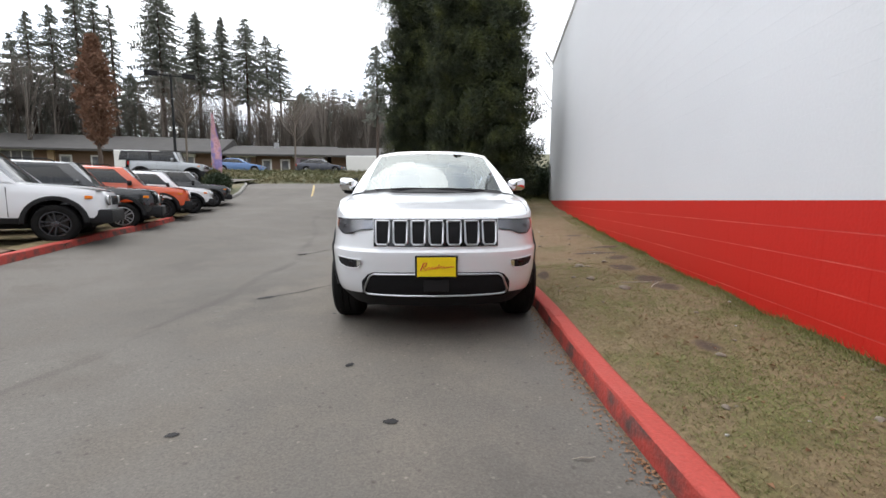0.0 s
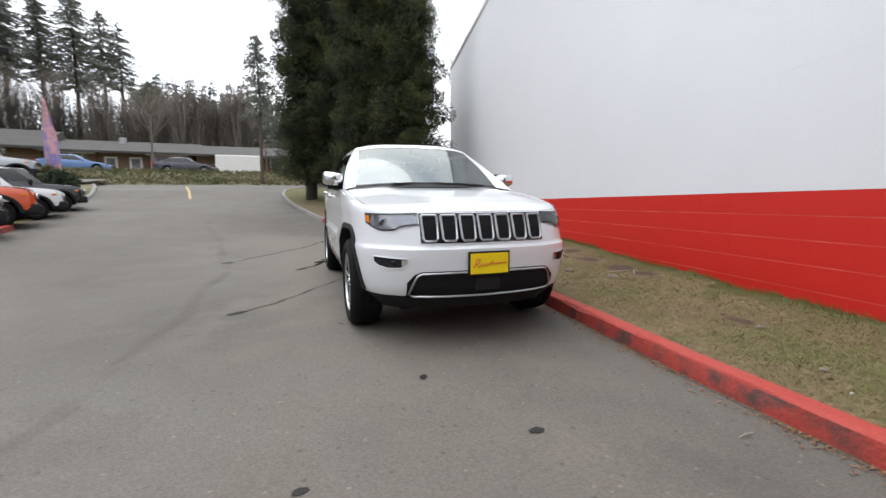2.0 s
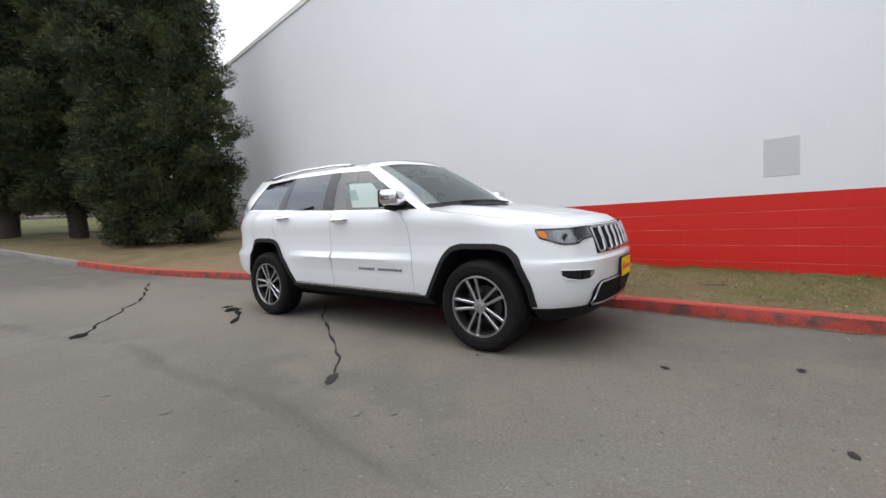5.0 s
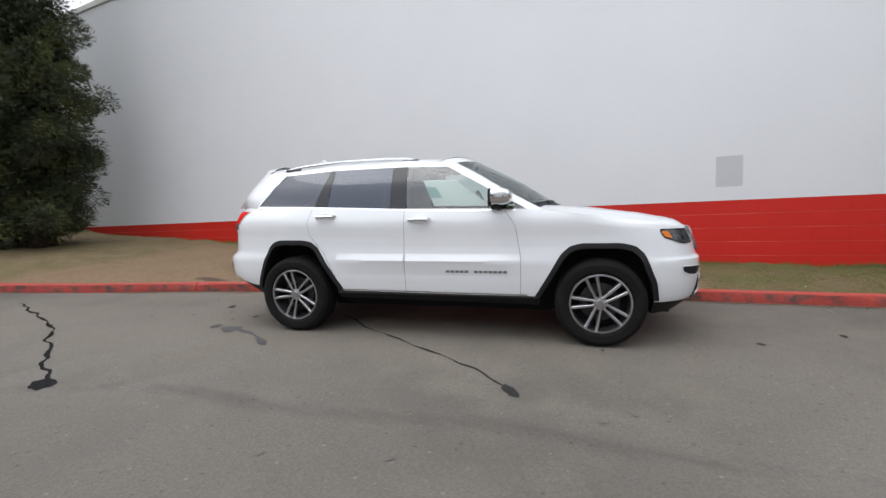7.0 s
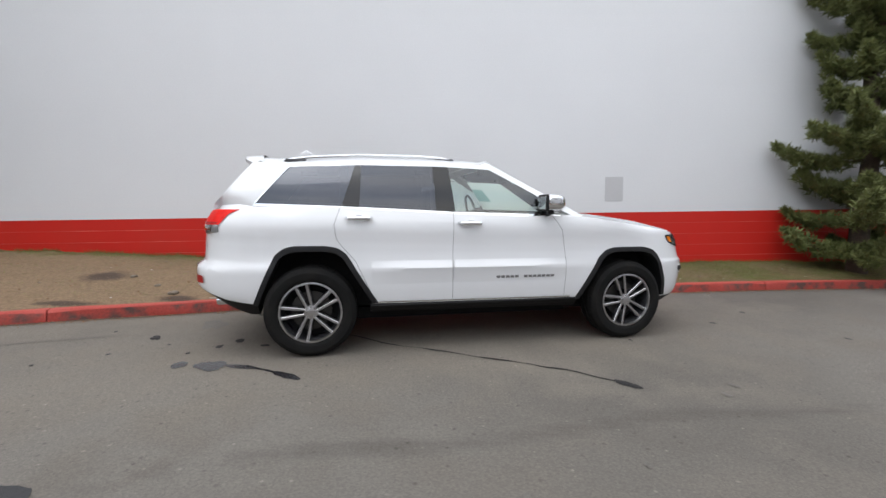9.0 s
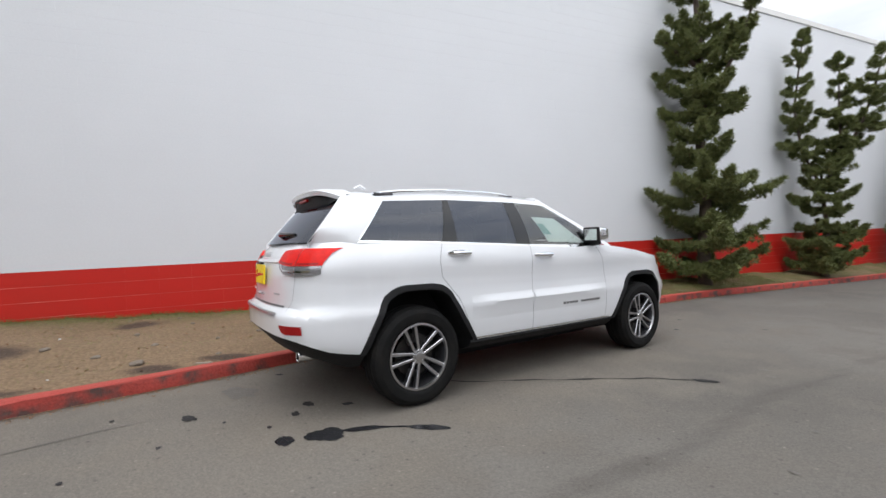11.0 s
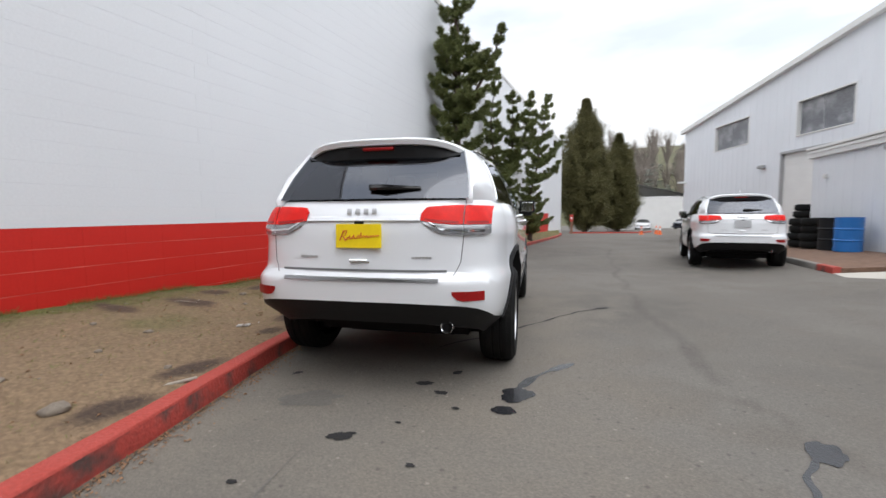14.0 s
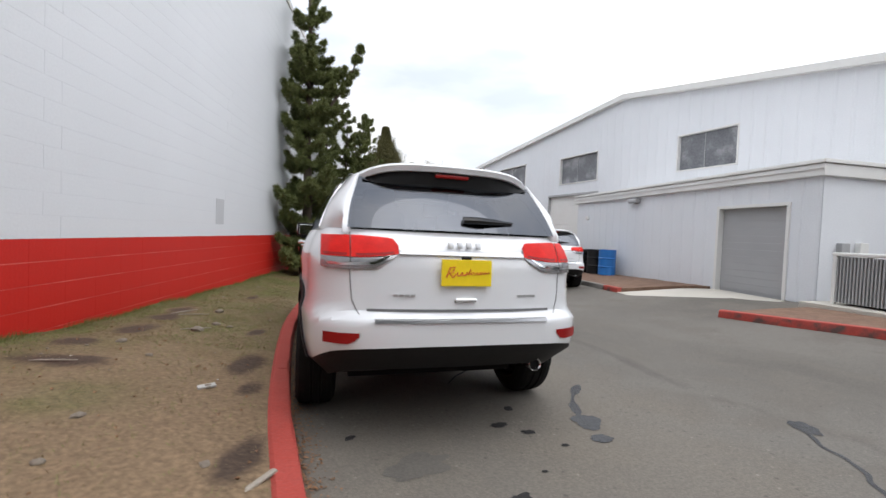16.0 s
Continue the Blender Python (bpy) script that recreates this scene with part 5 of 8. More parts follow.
    tube(bm, [(-0.06, 3.862, 0.868), (0.06, 3.862, 0.868)], 0.012, 8)
    box(bm, -0.065, 0.065, 3.845, 3.852, 0.835, 0.862)
    part("tailgate_handle", bm, CHROME, car)
    bm = bmesh.new()
    box(bm, -0.03, 0.03, 3.835, 3.862, 1.098, 1.116, bevel=0.006)
    part("rear_camera", bm, BLACK_PLASTIC, car)
    for i in range(4):
        bm = bmesh.new()
        box(bm, -0.017, 0.017, -0.020, 0.020, -0.004, 0.005, bevel=0.004)
        bmesh.ops.transform(bm, matrix=Matrix.Translation((0.085 - 0.057 * i, 3.800, 1.178)) @ pose(0, 0, 0, 72, 0, 180), verts=bm.verts)
        part("badge_bar", bm, BADGE_BRIGHT, car, "silver tailgate badge shape", smooth=50)
    for x0, n in ((0.36, 4), (-0.40, 6)):
        for i in range(n):
            w = 0.026 if n == 4 else 0.017
            x = x0 + (i - n / 2) * w * 1.25
            bm = boxed(x, x + w, tail_y(x, 0.885) + 0.001, tail_y(x, 0.885) + 0.005, 0.880, 0.894)
            part("writing_bar", bm, BADGE_BRIGHT, car)
    for side in (-1, 1):
        for i in range(13):
            if i == 5:
                continue
            y = 1.325 - i * 0.043
            bm = boxed(-0.0005, 0.004, y - 0.034, y, 0.630, 0.652)
            for v in bm.verts:
                v.co.x = side * (skin_x(v.co.y, v.co.z) + 0.002 + (v.co.x if v.co.x > 0 else 0))
            part("writing_bar", bm, BADGE, car)
    bm = bmesh.new()
    lathe(bm, ((0.043, -0.10), (0.043, 0.02), (0.040, 0.024), (0.034, 0.018), (0.032, -0.06)), 20, m=Matrix.Translation((-0.54, 3.70, 0.432)) @ pose(0, 0, 0, -90, 0, 0))
    part("exhaust", bm, CHROME, car, "bright round exhaust pipe", smooth=30)
    bm = bmesh.new()
    lathe(bm, ((0.033, -0.05), (0.033, 0.005)), 20, m=Matrix.Translation((-0.54, 3.70, 0.432)) @ pose(0, 0, 0, -90, 0, 0))
    part("exhaust_bore", bm, CABIN, car)
    bm = bmesh.new()
    tube(bm, [(-0.05, 2.95, 1.755), (-0.05, 3.0, 1.785), (-0.05, 3.06, 1.757)], [0.012, 0.016, 0.008], 6)
    part("aerial_fin", bm, PAINT, car, smooth=40)
    # underside and cabin
    bm = bmesh.new()
    box(bm, -0.60, 0.60, -0.60, 3.20, 0.25, 0.33)
    box(bm, -0.72, 0.72, 0.58, 2.34, 0.315, 0.36)
    box(bm, -0.45, 0.45, 0.40, 3.0, 0.19, 0.30)
    box(bm, -0.64, 0.64, -0.50, 0.70, 0.32, 0.90)
    box(bm, -0.64, 0.64, 2.30, 3.45, 0.36, 0.90)
    box(bm, -0.62, 0.62, -0.10, 0.10, 0.22, 0.42)
    box(bm, -0.70, 0.70, 2.85, 2.98, 0.22, 0.42)
    part("underbody", bm, CABIN, car, "dark underbody")
    bm = bmesh.new()
    rows = [[(f * 0.80, 0.66 - 0.20 * (1 - f * f) , 1.235), (f * 0.80, 1.02, 1.262 - 0.02 * abs(f)), (f * 0.80, 1.10, 1.20)] for f in (i / 6 - 1 for i in range(13))]
    grid(bm, rows, flip=False)
    part("dashboard", bm, CABIN, car, smooth=40)
    bm = bmesh.new()
    ring = [Vector((0.36 + 0.17 * math.cos(t), 1.20 + 0.05 * math.sin(t), 1.215 + 0.17 * math.sin(t))) for t in (2 * math.pi * k / 20 for k in range(21))]
    tube(bm, ring, 0.014, 6, cap=False)
    part("steering_wheel", bm, CABIN, car, smooth=40)
    for x in (-0.36, 0.36):
        for y in (1.72, 2.62):
            bm = bmesh.new()
            box(bm, -0.22, 0.22, -0.05, 0.06, 1.20 - 0.0, 1.44, bevel=0.04)
            bmesh.ops.translate(bm, verts=bm.verts, vec=(x, y, 0))
            seat = part("seat_back", bm, SEAT, car, "black leather seat", smooth=50)
            bm = bmesh.new()
            box(bm, -0.13, 0.13, -0.04, 0.05, 1.47, 1.62, bevel=0.035)
            bmesh.ops.translate(bm, verts=bm.verts, vec=(x, y + 0.02, 0))
            part("headrest", bm, SEAT, seat, smooth=50)
    if plate:
        a, b = GLASSHOUSE[1], GLASSHOUSE[2]
        rows = [[(-(p[0] - 0.012), p[1], p[2]) for p in r] for r in pane_rows(*a, *b, 0.09, 0.62, 8, 4)][2:7]
        bm = bmesh.new()
        grid(bm, rows)
        st = part("window_sticker", bm, PAPER, car, "printed price sheet inside the window")
        rows = [[(-(p[0] - 0.009), p[1], p[2]) for p in r] for r in pane_rows(*a, *b, 0.25, 0.48, 8, 2)][5:7]
        bm = bmesh.new()
        grid(bm, rows)
        part("print_block", bm, TEAL_INK, st)
    return car


HERO = LANE @ pose(-0.31, 4.2, 0, 0, 0, 0.3)
hero = estate_car("glossy white estate car with chrome trim parked by the red kerb", HERO)

# ---- the yard buildings across the lane ----
hall = thing("workshop_hall", "large pale metal-clad workshop with a low gable", "building", Matrix.Translation((-10.5, -9.0, 0)) @ pose(0, 0, 0, 0, 0, 107.75))
HALL_WINDOWS = ((4.13, 6.40, 4.15, 5.53), (-2.69, 0.04, 4.25, 5.65), (-8.7, -5.75, 4.45, 5.78))
HALL_DOOR = (-3.45, 0.15, -0.2, 3.65)


def hall_top(a):
    return lerp(((-12.1, 6.15), (1.5, 7.70), (15.0, 5.55)), a)


def ribbed(bm, a0, a1, z0, z1, pitch=0.42, out=0.009):
    """Upright ribbed cladding between two places along a wall; z1 may be a function."""
    top = z1 if callable(z1) else (lambda a: z1)
    pts = []
    n = max(1, round((a1 - a0) / pitch))
    w = (a1 - a0) / n
    for k in range(n):
        s = a0 + k * w
        for f, d in ((0.0, 0.0), (0.80, 0.0), (0.86, -out), (0.94, -out)):
            pts.append((s + f * w, d))
    pts.append((a1, 0.0))
    grid(bm, [[(a, d, z0) for a, d in pts], [(a, d, top(a)) for a, d in pts]])


cuts = sorted({-12.1, 15.0, *(w[0] for w in HALL_WINDOWS), *(w[1] for w in HALL_WINDOWS), *HALL_DOOR[:2]})
for a0, a1 in zip(cuts, cuts[1:]):
    mid = (a0 + a1) / 2
    holes = sorted((w[2], w[3]) for w in (*HALL_WINDOWS, HALL_DOOR) if w[0] < mid < w[1])
    z0 = -0.6
    for lo, hi in holes:
        bm = bmesh.new()
        ribbed(bm, a0, a1, z0, lo)
        part("wall_panel", bm, METAL_SIDING, hall)
        z0 = hi
    bm = bmesh.new()
    ribbed(bm, a0, a1, z0, hall_top)
    part("wall_panel", bm, METAL_SIDING, hall)
for a, top in ((-12.1, 6.1), (14.9, 5.5)):
    part("side_wall", boxed(a, a + 0.1, 0.03, 18, -0.6, top), METAL_SIDING, hall)
bm = bmesh.new()
rows = [[(a, y, hall_top(a) + 0.10) for y in (-0.22, 18)] for a in (-12.3, 1.5, 15.2)]
grid(bm, rows)
rows = [[(a, -0.22, hall_top(a) + z) for z in (0.10, -0.12)] for a in (-12.3, 1.5, 15.2)]
grid(bm, rows)
rows = [[(a, y, hall_top(a) - 0.12) for y in (-0.22, 0.02)] for a in (-12.3, 1.5, 15.2)]
grid(bm, rows)
part("roof", bm, TRIM_WHITE, hall, "pale roof edge with a plain fascia")
for a0, a1, z0, z1 in HALL_WINDOWS:
    win = new("window")
    win.parent = hall
    bm = bmesh.new()
    box(bm, a0, a1, 0.13, 0.15, z0, z1)
    part("pane", bm, PANE, win, "dusty dark window pane")
    for b in ((a0, a0 + 0.05, z0, z1), (a1 - 0.05, a1, z0, z1), (a0 + 0.05, a1 - 0.05, z0, z0 + 0.05), (a0 + 0.05, a1 - 0.05, z1 - 0.05, z1)):
        part("frame", boxed(b[0], b[1], -0.03, 0.14, b[2], b[3], bevel=0.008), TRIM_WHITE, win)
    c = a0 + (a1 - a0) * 0.45
    part("mullion", boxed(c - 0.012, c + 0.012, 0.11, 0.128, z0 + 0.05, z1 - 0.05), DOOR_GREY, win)
a0, a1, z0, z1 = HALL_DOOR
door = new("roller_door")
door.parent = hall
for k in range(16):
    z = z0 + (z1 - z0) * k / 16
    part("slat", boxed(a0, a1, 0.10 + 0.005 * (k % 2), 0.14, z + 0.002, z + (z1 - z0) / 16 - 0.002), TRIM_WHITE, door)
part("frame", boxed(a0 - 0.06, a0, -0.03, 0.14, z0, z1), DOOR_GREY, door)
part("frame", boxed(a0 - 0.06, a1, -0.05, 0.14, z1, z1 + 0.10), DOOR_GREY, door)
for a, z in ((-4.6, 3.25),):
    bm = bmesh.new()
    box(bm, a - 0.16, a + 0.16, -0.20, 0.0, z - 0.07, z + 0.08, bevel=0.03)
    part("wall_light", bm, DOOR_GREY, hall)
part("wall_light", boxed(-11.9, -11.75, -0.5, 0.0, 3.0, 3.12, bevel=0.02), TRIM_WHITE, hall)

annex = thing("workshop_annex", "low pale metal-clad annex with a grey roller door", "building", Matrix.Translation((-8.8, -7.0, 0)) @ pose(0, 0, 0, 0, 0, 96.28))
AD = (7.07, 8.82, 0.0, 2.36)
for a0, a1, z0 in ((0.0, AD[0], -0.5), (AD[0], AD[1], AD[3]), (AD[1], 9.50, -0.5)):
    bm = bmesh.new()
    ribbed(bm, a0, a1, z0, 2.96)
    part("wall_panel", bm, METAL_SIDING, annex)
for a in (0.0, 9.42):
    bm = bmesh.new()
    box(bm, a, a + 0.08, 0.022, 6.0, -0.5, 2.96)
    part("side_wall", bm, METAL_SIDING, annex)
bm = bmesh.new()
box(bm, -0.10, 9.60, -0.12, 6.0, 2.92, 3.16, bevel=0.01)
box(bm, -0.14, 9.64, -0.16, 6.0, 3.17, 3.25, bevel=0.01)
part("roof", bm, TRIM_WHITE, annex, "flat roof with a cream fascia")
door = new("roller_door")
door.parent = annex
for k in range(14):
    z = AD[2] + (AD[3] - AD[2]) * k / 14
    part("slat", boxed(AD[0], AD[1], 0.12 + 0.003 * (k % 2), 0.16, z + 0.001, z + (AD[3] - AD[2]) / 14 - 0.001), DOOR_GREY, door)
for b in ((AD[0] - 0.07, AD[0], AD[2], AD[3] + 0.07), (AD[1], AD[1] + 0.07, AD[2], AD[3] + 0.07), (AD[0], AD[1], AD[3], AD[3] + 0.07)):
    part("frame", boxed(b[0], b[1], -0.035, 0.15, b[2], b[3]), TRIM_WHITE, door)
bm = bmesh.new()
box(bm, 3.55, 3.95, -0.24, -0.02, 2.72, 2.86, bevel=0.04)
box(bm, 3.68, 3.82, -0.05, 0.0, 2.70, 2.90)
part("wall_light", bm, DOOR_GREY, annex, "grey wall light over the yard")
part("vent_cap", boxed(0.75, 0.9, -0.10, 0.0, 2.25, 2.38, bevel=0.03), TRIM_WHITE, annex)
part("gutter_bead", boxed(-0.10, 9.60, -0.15, -0.125, 3.06, 3.10), TRIM_WHITE, annex)
# meters on the end wall
for i, (y, z, h, q) in enumerate(((0.55, 1.15, 0.42, DOOR_GREY), (1.05, 1.25, 0.34, TRIM_WHITE), (1.9, 1.05, 0.2, LENS_DEEP))):
    part("meter_box", boxed(9.502, 9.62, y - 0.11, y + 0.11, z, z + h, bevel=0.012), q, annex)

# concrete ramp, beds and kerbs of that side
bm = bmesh.new()
rows = []
for i in range(9):
    t = i / 8
    x = -6.95 + (-9.62 + 6.95) * t
    y0, y1 = -0.12 + 0.1 * t, 3.45 - 1.45 * t
    rows.append([(x, y0 + (y1 - y0) * j / 6, ground_z(x, y0) + 0.012 + 0.04 * t) for j in range(7)])
grid(bm, rows)
slab = part("ramp", bm, CONCRETE, None, smooth=40)
tagged(slab, "pale concrete ramp to the roller door", "ramp", kind="structure")
for y0, y1 in ((-13.0, -0.14), (3.5, 5.6)):
    bm = bmesh.new()
    rows = []
    n = round((y1 - y0) / 0.4)
    for i in range(n + 1):
        y = y0 + (y1 - y0) * i / n
        rows.append([(x, y, ground_z(x, y) + 0.10 + 0.02 * noise.noise(Vector((x * 3, y * 3, 0)))) for x in (-7.08 - max(0, y - 3.5) * 0.42, -7.9, -8.3, -8.8, -9.3, -10.5)])
    for end in (rows[0], rows[-1]):
        grid(bm, [end, [(x, y, z - 0.2) for x, y, z in end]])
    grid(bm, rows, flip=True)
    bed = part("planting_bed", bm, BARK_MULCH, None, smooth=50)
    tagged(bed, "bed of reddish bark mulch by the annex", "bed", kind="structure")
kerb_run(((-6.7, -13.0), (-6.85, -8.0), (-6.93, -4.0), (-6.95, -0.9)), 3.05, KERB_GREY, "grey concrete kerb by the mulch bed", side=-1)
kerb_stone([Vector((-6.95, -0.88)), Vector((-6.955, -0.5)), Vector((-6.96, -0.14))], KERB_RED, "red and grey kerb end", side=-1)
kerb_run(((-6.86, 3.48), (-7.15, 4.3), (-7.5, 5.1), (-8.24, 7.04), (-9.2, 9.4), (-10.2, 11.7)), 3.05, KERB_RED, "red painted kerb past the ramp", side=-1)

# air conditioner on a pad
pad_z = ground_z(-9.6, 3.8) + 0.10
ac = thing("air_conditioner", "pale outdoor air conditioner with louvred sides on a concrete pad", "air conditioner", Matrix.Translation((-9.35, 4.0, pad_z)) @ pose(0, 0, 0, 0, 0, 8))
part("pad", boxed(-0.75, 0.75, -0.75, 0.75, -0.05, 0.06, bevel=0.01), CONCRETE, ac)
part("core", boxed(-0.40, 0.40, -0.40, 0.40, 0.10, 0.86), BADGE, ac)
for x, y in ((-0.42, -0.42), (0.42, -0.42), (-0.42, 0.42), (0.42, 0.42)):
    part("post", boxed(x - 0.03, x + 0.03, y - 0.03, y + 0.03, 0.062, 0.90, bevel=0.006), TRIM_WHITE, ac)
part("top", boxed(-0.46, 0.46, -0.46, 0.46, 0.90, 0.96, bevel=0.015), TRIM_WHITE, ac)
for k in range(16):
    a = -0.375 + 0.05 * k
    part("louvre", boxed(a - 0.012, a + 0.012, -0.435, -0.41, 0.10, 0.88), DOOR_GREY, ac)
    part("louvre", boxed(0.41, 0.435, a - 0.012, a + 0.012, 0.10, 0.88), DOOR_GREY, ac)


def drum(x, y, material, label, r=0.29, h=0.88):
    d = thing("oil_drum", label, "drum", Matrix.Translation((x, y, ground_z(x, y) + 0.095)), "drums by the annex")
    bm = bmesh.new()
    prof = [(r - 0.01, 0.0), (r, 0.012)]
    for c in (h * 0.33, h * 0.66):
        prof += [(r - 0.004, c - 0.03), (r + 0.010, c - 0.008), (r + 0.010, c + 0.008), (r - 0.004, c + 0.03)]
    prof += [(r, h - 0.015), (r + 0.004, h), (r - 0.012, h), (r - 0.014, h - 0.02)]
    lathe(bm, prof, 32)
    part("barrel", bm, material, d, smooth=30)
    bm = bmesh.new()
    lathe(bm, ((0.03, h - 0.02), (0.03, h - 0.002)), 10, m=Matrix.Translation((0.16, 0, 0)))
    part("bung", bm, BLACK_PLASTIC, d)


drum(-8.62, -3.95, BLUE, "blue plastic drum on the mulch bed")
drum(-8.55, -4.72, BLACK_PLASTIC, "black steel drum beside the blue drum")


def tyre_stack(x, y, n, group):
    z = ground_z(x, y) + 0.10
    for k in range(n):
        t = thing("tyre", "worn black tyre in a stack by the annex", "tyre", Matrix.Translation((x + 0.03 * math.sin(k * 2.1), y + 0.03 * math.cos(k * 1.7), z + k * 0.222)) @ pose(0, 0, 0, 0, 0, 37 * k), group)
        bm = bmesh.new()
        lathe(bm, ((0.21, 0.02), (0.24, 0.0), (0.32, 0.012), (0.345, 0.05), (0.345, 0.17), (0.32, 0.208), (0.24, 0.22), (0.21, 0.20), (0.205, 0.11)), 32)
        for f in [f for f in bm.faces if len(f.verts) > 4]:
            bm.faces.remove(f)
        part("carcass", bm, TYRE, t, smooth=40)


tyre_stack(-8.45, -5.5, 4, "stacked tyres")
tyre_stack(-8.40, -6.3, 4, "stacked tyres")
tyre_stack(-8.9, -7.6, 6, "stacked tyres")

# second white estate car
SECOND = Matrix.Translation((-5.9, -4.9, ground_z(-5.9, -4.9))) @ pose(0, 0, 0, 1.25, 0, -3.0)
second = estate_car("white estate car parked by the mulch bed kerb", SECOND, plate=False)
bm = boxed(-0.152, 0.152, 3.85, 3.862, 0.946, 1.098, bevel=0.002)
part("number_plate", bm, PATCH_GREY, second, "grey number plate")


# ---- traffic cones and post ----
def cone(x, y):
    c = thing("traffic_cone", "orange traffic cone with a pale collar", "cone", Matrix.Translation((x, y, ground_z(x, y))), "traffic cones")
    part("base", boxed(-0.19, 0.19, -0.19, 0.19, 0, 0.035, bevel=0.01), ORANGE, c)
    bm = bmesh.new()
    lathe(bm, ((0.14, 0.035), (0.085, 0.34)), 20)
    part("skirt", bm, ORANGE, c, smooth=30)
    bm = bmesh.new()
    lathe(bm, ((0.087, 0.34), (0.062, 0.50)), 20)
    part("collar", bm, TRIM_WHITE, c, smooth=30)
    bm = bmesh.new()
    lathe(bm, ((0.062, 0.50), (0.030, 0.71), (0.024, 0.72)), 20)
    part("tip", bm, ORANGE, c, smooth=30)


for x, y in ((-4.85, -29.4), (-6.15, -28.4), (-6.05, -30.8)):
    cone(x, y)
sign = thing("sign_post", "brown wooden post with a small red sign", "sign", Matrix.Translation((0.9, -30.3, ground_z(0.9, -30.3))))
part("post", boxed(-0.10, 0.10, -0.10, 0.10, 0, 1.25, bevel=0.01), LEAF_BROWN, sign)
part("board", boxed(-0.14, 0.14, 0.101, 0.12, 1.12, 1.72, bevel=0.004), MORTAR, sign)
part("writing_bar", boxed(-0.07, 0.07, 0.1205, 0.126, 1.35, 1.5), PAPER, sign)

# ---- trees ----
RNG = np.random.default_rng(5)


def tri_mesh(name, tris, material, parent, label="", kind=""):
    """One mesh from an array of triangles, shape (n, 3, 3)."""
    n = len(tris)
    me = bpy.data.meshes.new(name)
    me.vertices.add(n * 3)
    me.vertices.foreach_set("co", np.ascontiguousarray(tris, dtype=np.float32).ravel())
    me.loops.add(n * 3)
    me.loops.foreach_set("vertex_index", np.arange(n * 3, dtype=np.int32))
    me.polygons.add(n)
    me.polygons.foreach_set("loop_start", np.arange(0, n * 3, 3, dtype=np.int32))
    me.materials.append(material)
    me.update(calc_edges=True)
    ob = new(name, me)
    ob.parent = parent
    return tagged(ob, label, kind=kind)


def unit(v):
    return v / (np.linalg.norm(v, axis=-1, keepdims=True) + 1e-9)


def tufts(centres, out, size, blades=10, spread=0.8, width=0.22):
    """Tufts of slim leaves round each centre, leaning along out."""
    n = len(centres)
    d = unit(out[:, None, :] + spread * RNG.normal(size=(n, blades, 3)))
    ln = size * (0.6 + 0.8 * RNG.random((n, blades, 1)))
    if np.ndim(size):
        ln = size[:, None, None] * (0.6 + 0.8 * RNG.random((n, blades, 1)))
    side = unit(np.cross(d, RNG.normal(size=d.shape))) * ln * width
    base = centres[:, None, :] + RNG.normal(size=d.shape) * ln * 0.35
    tris = np.stack((base - side, base + side, base + d * ln), axis=2)
    return tris.reshape(-1, 3, 3)


def taper(bm, pts, radii, sides=8):
    tube(bm, pts, radii, sides)


def clump_tree(name, label, x, y, z, height, radius, shape, material, clumps, per, leaf, trunk_r, bare=0.6, lean=(0, 0), gap=0.0, category="tree", group="", seed=1, up=0.6, blades=9, loose=0.11):
    """A conifer whose crown is many leafy clumps on limbs; shape gives the radius by height."""
    rnd = np.random.default_rng(seed)
    t = thing(name, label, category, Matrix.Translation((x, y, z)), group)
    bm = bmesh.new()
    top = Vector((lean[0], lean[1], height))
    pts = [top * f + Vector((0.10 * math.sin(f * 7 + seed), 0.10 * math.cos(f * 6 + seed), 0)) * min(1, f * 3) for f in (0, 0.08, 0.2, 0.4, 0.6, 0.8, 0.97)]
    pts[0].z = -0.2
    taper(bm, pts, [trunk_r * k for k in (1.35, 1.0, 0.9, 0.7, 0.5, 0.28, 0.06)], 10)
    limbs = []
    for k in range(clumps):
        h = bare + (height - bare) * (k + rnd.random()) / clumps
        f = h / height
        ang = k * 2.399 + rnd.normal() * 0.4
        r = radius * shape(f) * (0.72 + 0.42 * rnd.random())
        if rnd.random() < gap:
            r *= 0.45
        axis = np.array([lean[0] * f, lean[1] * f, h])
        tip = axis + np.array([math.cos(ang) * r, math.sin(ang) * r, r * up * (0.3 + 0.5 * rnd.random())])
        limbs.append((axis, tip, r))
        if k % 2 == 0:
            a = Vector(axis)
            b = Vector(tip)
            taper(bm, [a, a.lerp(b, 0.5) + Vector((0, 0, -0.05 * r)), a.lerp(b, 0.92)], [max(0.012, trunk_r * 0.22 * (1.1 - f)), max(0.009, trunk_r * 0.13 * (1.1 - f)), 0.006], 5)
    part("trunk", bm, BARK, t, "brown bark trunk and limbs", smooth=50)
    cs, outs, sizes = [], [], []
    for axis, tip, r in limbs:
        n = max(4, int(per * (0.4 + r / radius)))
        s = rnd.beta(2.2, 1.1, size=(n, 1))
        c = axis + (tip - axis) * s + rnd.normal(size=(n, 3)) * (0.07 + loose * r) * np.array([1, 1, 0.8])
        cs.append(c)
        o = unit(tip - axis)[None, :] * np.array([1, 1, 0.3]) + np.array([0, 0, 0.55])
        outs.append(np.repeat(o, n, 0))
    cs, outs = np.concatenate(cs), np.concatenate(outs)
    cs[:, 2] = np.maximum(cs[:, 2], 0.12)
    tri_mesh("crown", tufts(cs, outs, leaf, blades), material, t, "crown of many small needle tufts")
    return t


